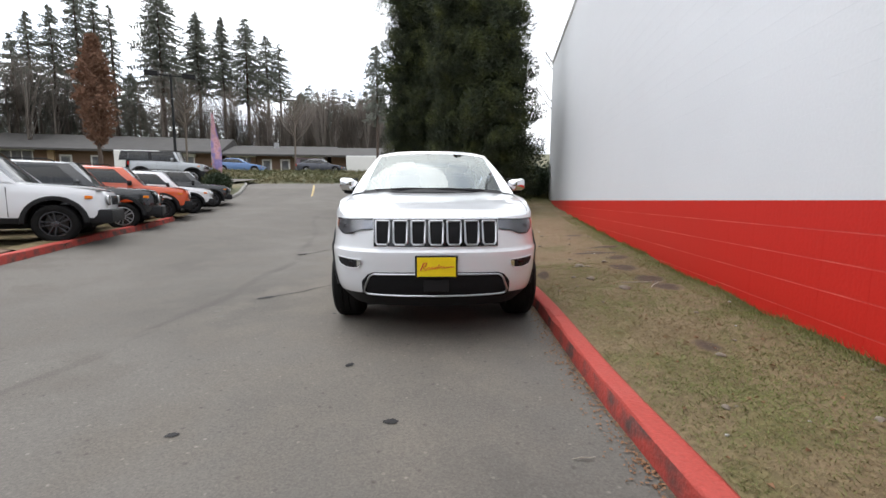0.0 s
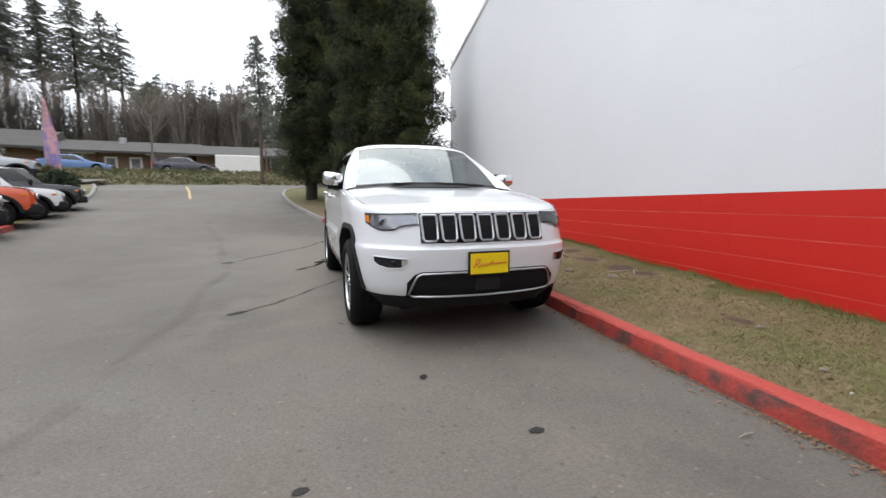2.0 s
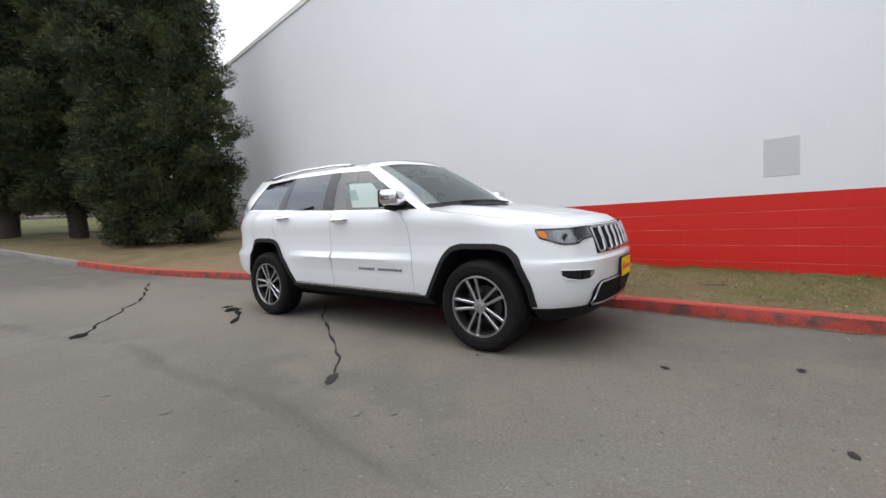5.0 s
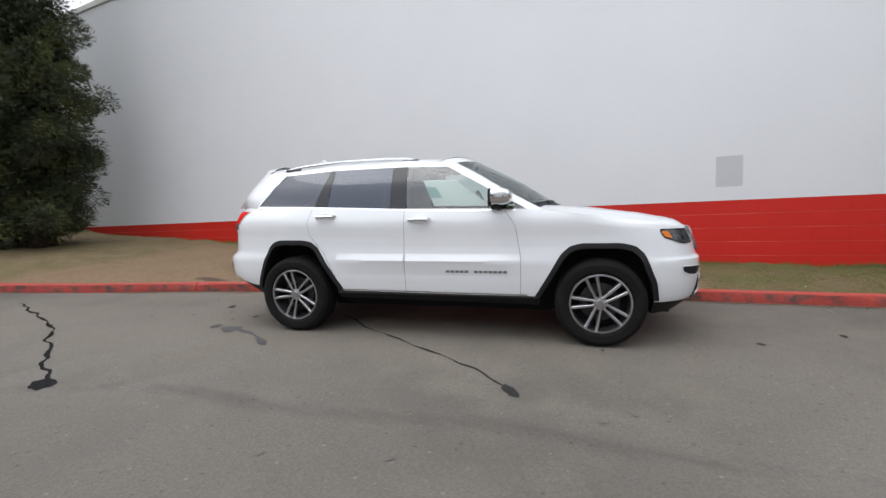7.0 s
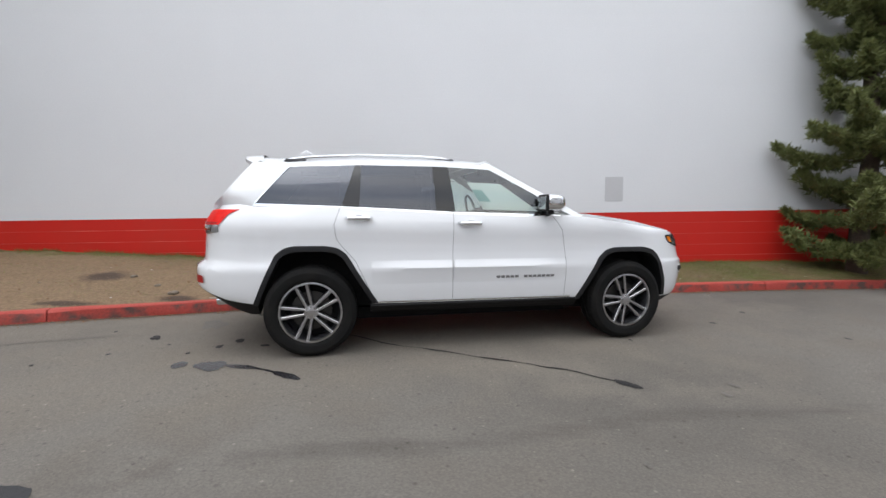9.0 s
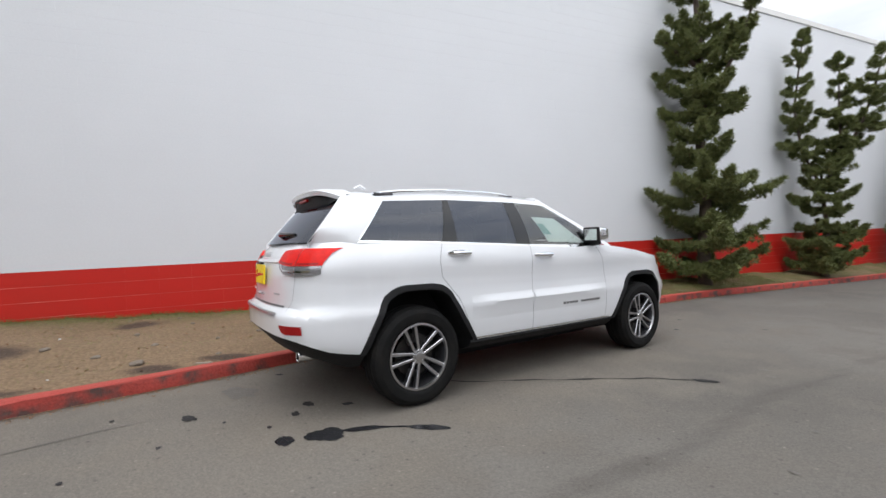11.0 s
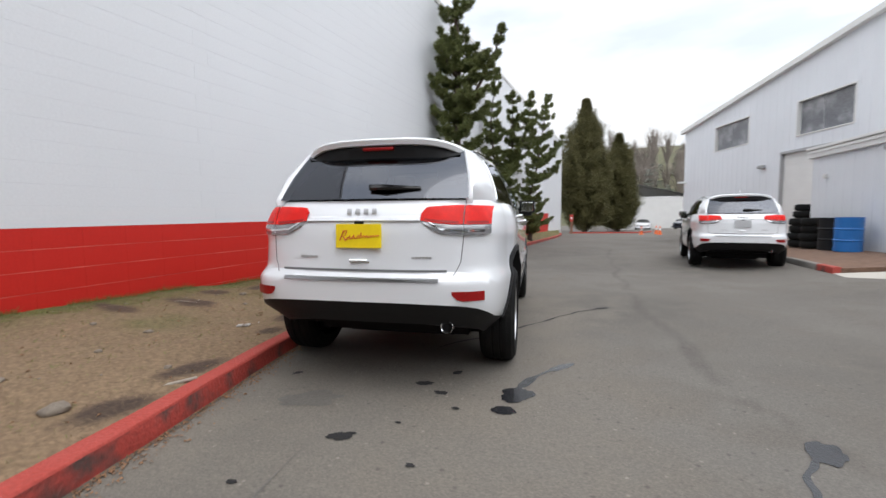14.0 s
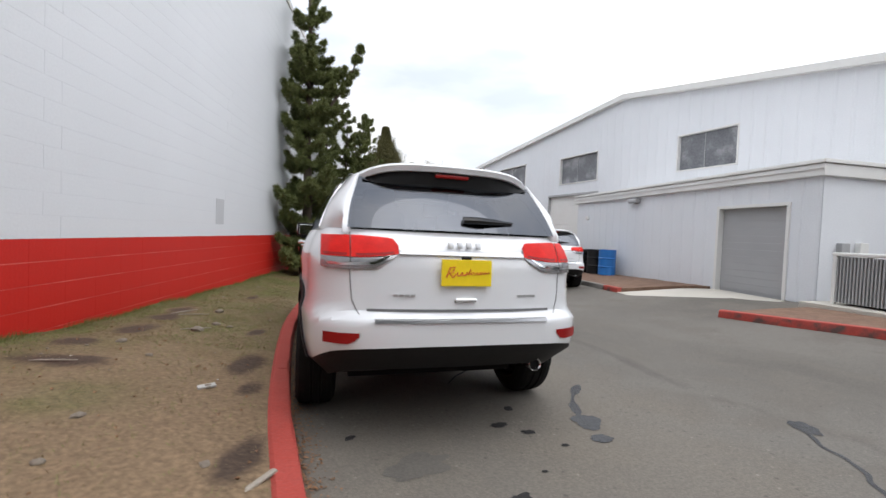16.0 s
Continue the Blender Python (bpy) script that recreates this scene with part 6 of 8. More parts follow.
flame = lambda f: lerp(((0, 0.85), (0.12, 1.0), (0.35, 0.95), (0.6, 0.72), (0.8, 0.42), (1, 0.05)), f)



def puffs(centres, radii, blades, flat=0.8, leaf=0.10, wide=0.2, up=0.25):
    """Round clumps of short needles that stand out from a shell; one clump to a centre."""
    n = len(centres)
    d = unit(RNG.normal(size=(n, blades, 3)))
    r = radii[:, None, None]
    sq = np.array([1, 1, flat])
    base = centres[:, None, :] + d * sq * r * (0.35 + 0.65 * RNG.random((n, blades, 1)) ** 0.5)
    way = unit(d * sq + 0.6 * RNG.normal(size=d.shape) + np.array([0, 0, up]))
    ln = leaf * (0.6 + 0.8 * RNG.random((n, blades, 1)))
    side = unit(np.cross(way, RNG.normal(size=d.shape))) * ln * wide
    return np.stack((base - side, base + side, base + way * ln), axis=2).reshape(-1, 3, 3)


def spray_tree(name, label, x, y, z, leaders, material, limbs, per, puff, trunk_r, group="", seed=1, blades=44, flat=0.75, rise=0.5, inner=0.45, core=0, limit=None, category="tree", leaf=0.10, wide=0.2, low=0.25, sight=99.0, bark=None):
    """A conifer with leaders; each is (points, radius by share of its length, limbs' share). Its limbs carry round sprays."""
    rnd = np.random.default_rng(seed)
    t = thing(name, label, category, Matrix.Translation((x, y, z)), group)
    bm = bmesh.new()
    cs, rs, cc = [], [], []
    for pts, table, share in leaders:
        pts = [Vector(p) for p in pts]
        n = len(pts)
        tube(bm, pts, [max(0.012, trunk_r * share * (1.0 - 0.93 * i / (n - 1))) for i in range(n)], 9)
        count = int(limbs * share)
        for k in range(count):
            f = (k + rnd.random()) / count
            q = f * (n - 1)
            i = min(int(q), n - 2)
            a = pts[i].lerp(pts[i + 1], q - i)
            if a.z < low:
                continue
            ang = k * 2.399 + rnd.normal() * 0.35
            r = lerp(table, f) * (0.70 + 0.42 * rnd.random()) * (0.93 + 0.30 * noise.noise(Vector((math.cos(ang) * 1.6, math.sin(ang) * 1.6, a.z * 0.55 + seed))))
            e = a + Vector((math.cos(ang) * r, math.sin(ang) * r, r * rise * (0.2 + 0.8 * rnd.random())))
            if limit is not None:
                e.x = min(e.x, limit)
            m = a.lerp(e, 0.55) + Vector((0, 0, -0.10 * r))
            if k % 2 == 0 and r > 0.25:
                tube(bm, [a, m, e], [max(0.008, 0.02 * r), max(0.006, 0.013 * r), 0.005], 5)
            num = max(2, int(per * (0.35 + r / table[0][1] * 0.75)))
            for j in range(num):
                s = inner + (1 - inner) * (j + 0.6 * rnd.random()) / num
                c = a.lerp(m, s / 0.55) if s < 0.55 else m.lerp(e, (s - 0.55) / 0.45)
                g = rnd.normal(size=3) * 0.10 * min(1, r + 0.3)
                px = c.x + g[0] if limit is None else min(c.x + g[0], limit)
                cs.append((px, c.y + g[1], max(c.z + g[2] * 0.6, 0.12)))
                rs.append(puff * (0.65 + 0.6 * rnd.random()) * (0.4 + 0.7 * min(1, r)))
            for j in range(core):
                c = a.lerp(e, 0.1 + 0.45 * rnd.random())
                cc.append((c.x if limit is None else min(c.x, limit), c.y, max(c.z, 0.3)))
    part("trunk", bm, bark or BARK, t, "brown bark trunk and limbs", smooth=50)
    cs, rs = np.array(cs), np.array(rs)
    seen = cs[:, 2] < sight
    tris = puffs(cs[seen], rs[seen], blades, flat, leaf, wide)
    if not seen.all():                                     # the tops, out of sight, are coarser
        tris = np.concatenate((tris, puffs(cs[~seen], rs[~seen], blades // 5, flat, leaf * 2.2, wide)))
    if cc:
        tris = np.concatenate((tris, puffs(np.array(cc), np.full(len(cc), puff * 1.25), 150, 1.0, leaf, 0.3)))
    tri_mesh("crown", tris, material, t, "crown of many small needle sprays")
    return t


# the tall group beyond the wall's end
TALL = ((0, 0.70), (0.08, 0.92), (0.2, 1.0), (0.55, 0.95), (0.8, 0.72), (1, 0.1))
for k, (x, y, h, r) in enumerate(((-4.65, 20.4, 13.0, 1.50), (-3.1, 19.7, 13.5, 1.4), (-2.0, 17.1, 12.0, 1.2), (-0.60, 16.4, 12.4, 1.36))):
    spray_tree("giant_conifer", "tall dark green columnar conifer on the turf by the kerb", x, y, ground_z(x, y) + 0.1, (([(0.06 * math.sin(i * 1.7 + k), 0.06 * math.cos(i * 1.3), -0.3 + (h + 0.3) * i / 8 if i else -0.3) for i in range(9)], tuple((a, b * r) for a, b in TALL), 1.0),), LEAF_SEQ, 190, 2, 0.40, 0.27, "tall conifers by the turf", 20 + k, 560, 0.8, 0.2, 0.72, 4, leaf=0.085, wide=0.14, low=1.0 if k < 2 else 0.4, sight=9.0, bark=BARK_DARK)


# junipers along the wall
def straight(dx, dy, z0, z1, x0=0.0, y0=0.0, n=7):
    return [(x0 + (dx - x0) * i / n + 0.04 * math.sin(i * 2.1), y0 + (dy - y0) * i / n + 0.04 * math.cos(i * 1.7), z0 + (z1 - z0) * i / n) for i in range(n + 1)]


def juniper(label, x, y, z, leaders, trunk_r, seed, limit, puff=0.105, blades=100):
    """An open juniper: tiers of lumpy limbs with gaps between them. A leader is (points, reach by share of length, height between tiers)."""
    rnd = np.random.default_rng(seed)
    t = thing("juniper", label, "tree", Matrix.Translation((x, y, z)), "junipers along the wall")
    bm = bmesh.new()
    cs, rs = [], []
    for n_lead, (pts, table, gap) in enumerate(leaders):
        pts = [Vector(p) for p in pts]
        n = len(pts)
        thick = trunk_r if n_lead == 0 else trunk_r * 0.42
        tube(bm, pts, [max(0.012, thick * (1.0 - 0.9 * i / (n - 1))) for i in range(n)], 9)
        long = sum((b - a).length for a, b in zip(pts, pts[1:]))
        tiers = max(3, int(long / gap))
        turn = rnd.random() * 6.28
        for k in range(tiers):
            f0 = (k + 0.2 + 0.6 * rnd.random()) / tiers
            big = 0.62 + 0.62 * rnd.random()
            reach = lerp(table, f0)
            num = 6 if reach > 0.7 else 4 if reach > 0.3 else 3
            for j in range(num):
                f = min(max(f0 + rnd.normal() * 0.10 / tiers, 0.0), 0.999)
                q = f * (n - 1)
                i = min(int(q), n - 2)
                a = pts[i].lerp(pts[i + 1], q - i)
                if a.z < 0.2:
                    continue
                turn += 2.399 + rnd.normal() * 0.25
                r = reach * big * (0.62 + 0.5 * rnd.random())
                e = a + Vector((math.cos(turn) * r, math.sin(turn) * r, r * (-0.05 + 0.5 * rnd.random()) + 0.03))
                e.x = min(e.x, limit)
                m = a.lerp(e, 0.55) + Vector((0, 0, -0.12 * r))
                tube(bm, [a, m, e], [max(0.007, 0.018 * r), max(0.005, 0.012 * r), 0.004], 5)
                count = max(2, int(r / 0.095))
                for c in range(count):
                    u = 0.22 + 0.80 * (c + 0.5 * rnd.random()) / count
                    p = a.lerp(m, u / 0.55) if u < 0.55 else m.lerp(e, (u - 0.55) / 0.45)
                    broad = 0.11 * min(1.0, r + 0.2) * (1.25 - u)
                    for side in range(2 if r > 0.5 and 0.3 < u < 0.9 else 1):
                        g = rnd.normal(size=3) * broad
                        cs.append((min(p.x + g[0] * 1.3, limit), p.y + g[1] * 1.3, max(p.z + g[2] * 0.45, 0.10)))
                        rs.append(puff * (0.7 + 0.5 * rnd.random()) * (0.55 + 0.45 * min(1, r / 0.7)) * (1.1 - 0.30 * u) * (1.12 - 0.5 * f))
                # the shoot at the limb's end turns up
                for c in range(2):
                    cs.append((min(e.x + (e.x - a.x) * 0.07 * c, limit), e.y + (e.y - a.y) * 0.07 * c, e.z + 0.05 * (c + 0.5)))
                    rs.append(puff * (0.42 - 0.2 * c))
    part("trunk", bm, BARK, t, "brown bark trunk and limbs", smooth=50)
    tri_mesh("crown", puffs(np.array(cs), np.array(rs), blades, 0.8, 0.090, 0.13, 0.55), LEAF_JUN, t, "tiers of lumpy dark green needle clumps")
    return t


J_BIG = ((0, 1.22), (0.12, 1.34), (0.3, 1.16), (0.45, 0.92), (0.6, 0.68), (0.8, 0.44), (1, 0.08))
J_BUSH = ((0, 0.62), (0.3, 0.80), (0.7, 0.72), (1, 0.40))
J_LEAD = ((0, 0.48), (0.3, 0.46), (0.6, 0.38), (0.85, 0.22), (1, 0.04))
J_TIP = ((0, 0.34), (0.4, 0.28), (0.75, 0.16), (1, 0.03))
WALLWARD = WX - 0.18
juniper("tall open juniper against the block wall", 1.15, -1.6, 0.15, (
    (straight(0.05, 0, -0.2, 9.6, n=9), J_BIG, 0.46),
    ([(0, 0, 4.0), (-0.45, 0, 4.45), (-0.8, 0, 5.0), (-1.1, 0, 5.6), (-1.32, 0, 6.2)], J_TIP, 0.30),
    ([(0, 0, 5.0), (0.1, 0.5, 5.25), (0.1, 0.9, 5.45), (0.1, 1.15, 5.5)], J_TIP, 0.30)), 0.15, 3, WALLWARD - 1.15, 0.115, 110)
juniper("twisted juniper with three leaders against the wall", 1.0, -6.2, 0.05, (
    (straight(0.0, 0.0, -0.2, 2.9, n=4), J_BUSH, 0.34),
    ([(0.0, 0.0, 2.3), (0.30, 0.35, 3.4), (0.38, 0.47, 4.6), (0.30, 0.35, 5.7), (0.2, 0.26, 6.7)], J_LEAD, 0.34),
    ([(0.0, 0.0, 2.3), (-0.25, -0.35, 3.4), (-0.25, -0.33, 4.7), (-0.27, -0.36, 6.0)], J_LEAD, 0.34),
    ([(-0.2, -0.3, 3.0), (-0.55, -0.7, 4.0), (-0.75, -0.98, 5.0), (-0.87, -1.12, 6.0)], J_LEAD, 0.34)), 0.12, 4, WALLWARD - 1.0)
juniper("twisted juniper with side shoots leaning off the wall", 1.0, -11.6, -0.02, (
    (straight(0.0, 0.0, -0.2, 2.9, n=4), tuple((a, b * 1.12) for a, b in J_BUSH), 0.34),
    ([(0.0, 0.0, 2.3), (-0.25, -0.3, 3.6), (-0.42, -0.55, 5.0), (-0.6, -0.78, 6.4), (-0.72, -0.95, 7.3)], tuple((a, b * 1.3) for a, b in J_LEAD), 0.36),
    ([(-0.3, -0.4, 4.2), (-0.1, -0.12, 5.2), (-0.05, -0.06, 6.3)], J_TIP, 0.32),
    ([(-0.3, -0.4, 3.7), (-0.75, -0.98, 4.2), (-1.1, -1.4, 4.7), (-1.35, -1.75, 5.3)], J_TIP, 0.32),
    ([(-0.2, -0.3, 2.9), (-0.7, -0.9, 3.2), (-1.0, -1.25, 3.5), (-1.18, -1.5, 3.95)], J_TIP, 0.32)), 0.13, 6, WALLWARD - 1.0)

# clipped cypresses at the lane's far end
FLAME = ((0, 0.92), (0.1, 1.0), (0.3, 0.98), (0.55, 0.78), (0.75, 0.48), (0.9, 0.20), (1, 0.02))
for k, (x, y, h, r) in enumerate(((0.25, -37.0, 13.3, 3.0), (-2.9, -42.0, 10.5, 2.35))):
    spray_tree("cypress", "broad olive-green conical cypress at the lane's end", x, y, ground_z(x, y), ((straight(0, 0, -0.2, h), tuple((a, b * r) for a, b in FLAME), 1.0),), LEAF_CYP, 420, 6, 0.32, 0.3, "cypresses at the lane's end", 7 + k, 90, 1.7, 1.1, 0.6, 3, leaf=0.12, wide=0.24)
clump_tree("shrub", "dense dark shrub at the wall's end", 0.6, 21.2, ground_z(0.6, 20.4) + 0.05, 1.5, 1.5, flame, LEAF_DARK, 90, 30, 0.13, 0.06, bare=0.05, category="shrub", seed=9, up=0.9)

# ---- the parked cars over the lane ----
CAR_RED = mat("orange_car_paint", (0.62, 0.085, 0.02), 0.3, var=0.02, scale=2, bump=0, coat=1.0)
CAR_BLACK = mat("black_car_paint", (0.012, 0.013, 0.015), 0.25, var=0.02, scale=2, bump=0, coat=1.0)
CAR_SILVER = mat("silver_car_paint", (0.42, 0.44, 0.46), 0.3, 0.4, var=0.02, scale=2, bump=0, coat=1.0)
CAR_BLUE = mat("blue_car_paint", (0.10, 0.20, 0.42), 0.3, 0.2, var=0.02, scale=2, bump=0, coat=1.0)
CAR_GREY = mat("dark_blue_car_paint", (0.03, 0.034, 0.05), 0.3, 0.2, var=0.02, scale=2, bump=0, coat=1.0)
GLASS_FAR = glass("far_car_glass", (0.10, 0.115, 0.125))

BOXY = dict(wb=2.57, fo=0.78, ro=0.86, hw=0.90, r=0.345, sill=0.36, low=0.52, belt=((-0.8, 0.93), (-0.6, 0.98), (0.4, 1.05), (0.8, 1.10), (3.5, 1.16)), house=((0.45, 1.03, 0.86), (0.98, 1.60, 0.70), (3.08, 1.16, 0.84), (3.22, 1.60, 0.68)), pillars=(0.30, 1.45, 1.53, 2.32, 2.40, 2.98), roof=0.07, square=True)
TALL_4X4 = dict(wb=2.42, fo=0.60, ro=0.62, hw=0.80, r=0.395, sill=0.52, low=0.52, belt=((-0.6, 1.12), (0.4, 1.20), (0.8, 1.24), (3.2, 1.26)), house=((0.55, 1.22, 0.76), (0.80, 1.74, 0.66), (3.0, 1.26, 0.76), (2.96, 1.74, 0.66)), pillars=(0.12, 1.30, 1.40, 1.42, 1.46, 2.85), roof=0.05, square=True)
SALOON = dict(wb=2.72, fo=0.90, ro=1.02, hw=0.90, r=0.325, sill=0.24, low=0.24, belt=((-0.9, 0.68), (-0.5, 0.78), (0.4, 0.90), (0.9, 0.93), (3.2, 0.99), (3.8, 0.95)), house=((0.40, 0.89, 0.82), (1.35, 1.38, 0.58), (3.35, 0.98, 0.78), (2.45, 1.38, 0.56)), pillars=(0.12, 0.42, 0.45, 0.78, 0.82, 0.97), roof=0.06, square=False)


def parked_car(name, label, group, paint, m, P, roof_paint=None, dark=True, cladding=True):
    """A simpler parked car: shell with cut arches, glasshouse, wheels, lamps, bumpers, mirrors."""
    car = thing(name, label, "car", m, group)
    wb, fo, ro, hw, r = P["wb"], P["fo"], P["ro"], P["hw"], P["r"]
    q = 0.5 if P["square"] else 1.0
    plan = [(0, -fo), (hw * 0.45, -fo + 0.02 * q), (hw * 0.72, -fo + 0.07 * q), (hw * 0.88, -fo + 0.20 * q), (hw * 0.97, -fo + 0.45 * q), (hw, -fo + 0.75)]
    plan += [(hw, y * 0.25) for y in range(2, int(wb * 4) + 1)]
    plan += [(hw * 0.985, wb + ro - 0.45), (hw * 0.93, wb + ro - 0.18 * q), (hw * 0.8, wb + ro - 0.06 * q), (hw * 0.45, wb + ro - 0.01), (0, wb + ro)]
    cols = resample(plan, 44)
    rows = []
    for lv in (0.0, 0.14, 0.3, 0.45, 0.6, 0.75, 0.9, 1.0):
        half = []
        for x, y in cols:
            top = lerp(P["belt"], y)
            z = P["sill"] + (top - P["sill"]) * lv
            tuck = lerp(((0, 0.04), (0.3, 0.0), (0.7, 0.0), (0.92, 0.02), (1.0, 0.05)), lv)
            mid = (wb + ro - fo) / 2
            half.append((max(x - tuck * (x > 0.01), 0) if x > 0.02 else 0.0, y + (tuck if y < mid else -tuck) * (x < hw * 0.9), z))
        rows.append(half + [(-a, b, c) for a, b, c in half[-2:0:-1]])
    bm = bmesh.new()
    n = len(rows[0])
    fs = grid(bm, rows, closed=True)
    for i, f in enumerate(fs):
        f.material_index = 1 if i < n and cladding else 0
    bm.verts.ensure_lookup_table()
    bm.faces.new([bm.verts[i] for i in range(n)][::-1]).material_index = 1
    top = [bm.verts[len(rows) * n - n + i] for i in range(n)]
    ins = [bm.verts.new((v.co.x * 0.96, v.co.y * 0.98, v.co.z)) for v in top]
    deep = [bm.verts.new((v.co.x, v.co.y, P["sill"] + 0.3)) for v in ins]
    for a, b in ((top, ins), (ins, deep)):
        for i in range(n):
            bm.faces.new((a[i], a[(i + 1) % n], b[(i + 1) % n], b[i])).material_index = 2 if b is deep else 0
    bm.faces.new(deep).material_index = 2
    bmesh.ops.recalc_face_normals(bm, faces=bm.faces)
    me = bpy.data.meshes.new("body")
    bm.to_mesh(me)
    bm.free()
    mats = (paint, BLACK_PLASTIC, CABIN)
    for k in mats:
        me.materials.append(k)
    shell = new("body", me)
    for cy in (0.0, wb):
        cut = bmesh.new()
        R = r * 1.22
        p = [(cy + R * math.cos(t), r + 0.02 + R * math.sin(t)) for t in (math.pi * k / 16 for k in range(17))]
        p = [(p[0][0], -0.3)] + p + [(p[-1][0], -0.3)]
        a, b = [cut.verts.new((-1.5, y, z)) for y, z in p], [cut.verts.new((1.5, y, z)) for y, z in p]
        cut.faces.new(a)
        cut.faces.new(b[::-1])
        for i in range(len(p)):
            cut.faces.new((a[i], b[i], b[(i + 1) % len(p)], a[(i + 1) % len(p)]))
        for f in cut.faces:
            f.material_index = 1
        bmesh.ops.recalc_face_normals(cut, faces=cut.faces)
        cme = bpy.data.meshes.new("cut")
        cut.to_mesh(cme)
        cut.free()
        for k in mats:
            cme.materials.append(k)
        cutter = new("cut", cme)
        mod = shell.modifiers.new("arch", "BOOLEAN")
        mod.operation, mod.object, mod.solver = "DIFFERENCE", cutter, "EXACT"
        done = bpy.data.meshes.new_from_object(shell.evaluated_get(bpy.context.evaluated_depsgraph_get()))
        shell.modifiers.remove(mod)
        shell.data = done
        bpy.data.objects.remove(cutter)
    shell.data.polygons.foreach_set("use_smooth", [True] * len(shell.data.polygons))
    shell.data.set_sharp_from_angle(angle=radians(28))
    shell.parent = car
    (ab, at_, db, dt) = P["house"]
    zr = at_[1]
    # bonnet
    rows = []
    for i in range(9):
        t = i / 8
        row = []
        for j in range(13):
            f = j / 6 - 1
            y = (-fo + 0.06 + 0.10 * q * abs(f) ** 3) * (1 - t) + (ab[0] + 0.05 - 0.15 * (1 - f * f)) * t
            row.append((f * hw * 0.94, y, lerp(P["belt"], y) + 0.002 + 0.045 * (1 - abs(f) ** 3) * min(1, t * 5 + 0.1)))
        rows.append(row)
    bm = bmesh.new()
    grid(bm, rows)
    part("bonnet", bm, paint, car, smooth=40)
    # roof, screens
    bm = bmesh.new()
    rows = []
    for i in range(9):
        t = i / 8
        rows.append([(f * (at_[2] + (dt[2] - at_[2]) * t), at_[0] + (dt[0] - at_[0]) * t - 0.06 * (1 - f * f) * (1 - 2 * t), zr + P["roof"] * (1 - abs(f) ** 4) * (0.75 + 0.25 * math.sin(math.pi * t))) for f in (j / 6 - 1 for j in range(13))])
    grid(bm, rows)
    part("roof", bm, roof_paint or paint, car, smooth=40)
    for nm, b, t0, s in (("windscreen", ab, at_, 1), ("rear_window", db, dt, -1)):
        rows = []
        for i in range(6):
            t = i / 5
            rows.append([(f * (b[2] * 0.96 + (t0[2] * 0.97 - b[2] * 0.96) * t), b[0] + (t0[0] - b[0]) * t - s * 0.08 * (1 - f * f), b[1] + (t0[1] + P["roof"] * 0.7 * (1 - abs(f) ** 4) - b[1]) * t) for f in (j / 5 - 1 for j in range(11))])
        bm = bmesh.new()
        grid(bm, rows, flip=s < 0)
        part(nm, bm, GLASS_FAR, car, smooth=60).visible_shadow = False
    bp = P["pillars"]
    yb = lambda u: u if P["square"] else ab[0] + (db[0] - ab[0]) * u
    def line(u):
        """Belt and rail points of a pillar at u."""
        if P["square"]:
            a = ab[0] + u
            k = (a - ab[0]) / (db[0] - ab[0])
        else:
            k = u
            a = ab[0] + (db[0] - ab[0]) * k
        y1 = at_[0] + (dt[0] - at_[0]) * k
        return ((a, lerp(P["belt"], a), ab[2] + (db[2] - ab[2]) * k + 0.02), (y1, zr, at_[2] + (dt[2] - at_[2]) * k))
    full = (db[0] - ab[0]) if P["square"] else 1.0
    us = (0.0, *bp, full)
    for side in (-1, 1):
        for k, (u0, u1) in enumerate(zip(us, us[1:])):
            a, b = line(u0), line(u1)
            if k % 2:
                rws = pane_rows(*a, *b, 0.06, 0.90, 3, 4)
                mt, nm = GLASS_FAR, "side_window"
                rail2 = pane_rows(*a, *b, 0.90, 1.0, 3, 1)
                b3 = bmesh.new()
                grid(b3, rail2 if side > 0 else mirrored(rail2), flip=side > 0)
                part("window_frame", b3, roof_paint or paint, car)
                low2 = pane_rows(*a, *b, -0.03, 0.06, 3, 1)
                b3 = bmesh.new()
                grid(b3, low2 if side > 0 else mirrored(low2), flip=side > 0)
                part("window_frame", b3, roof_paint or paint, car)
            else:
                rws = pane_rows(*a, *b, 0.0, 1.0, 2, 4)
                mt, nm = (paint if k in (0, 6) else GLOSS_BLACK), "pillar"
                if roof_paint and k:
                    mt = roof_paint
            b2 = bmesh.new()
            grid(b2, rws if side > 0 else mirrored(rws), flip=side > 0)
            part(nm, b2, mt, car, smooth=50)
        for cy in (0.0, wb):
            alloy_wheel(car, side * (hw - 0.115), cy, side, r=r, rim=r * 0.66, wide=0.22, dark=dark)
            R = r * 1.22
            rows = []
            for k in range(17):
                t = math.pi * k / 16
                c, s0 = math.cos(t), math.sin(t)
                rows.append([(side * (hw - 0.02), cy + (R + 0.07) * c, r + 0.02 + (R + 0.07) * s0), (side * (hw + 0.018), cy + (R + 0.05) * c, r + 0.02 + (R + 0.05) * s0), (side * (hw + 0.018), cy + (R - 0.01) * c, r + 0.02 + (R - 0.01) * s0), (side * (hw - 0.08), cy + (R - 0.01) * c, r + 0.02 + (R - 0.01) * s0)])
            if cladding:
                bm = bmesh.new()
                grid(bm, rows, flip=side < 0)
                part("wheel_arch_trim", bm, BLACK_PLASTIC, car, smooth=40)
        mir = boxed(-0.10, 0.10, -0.05, 0.06, -0.07, 0.08, bevel=0.03)
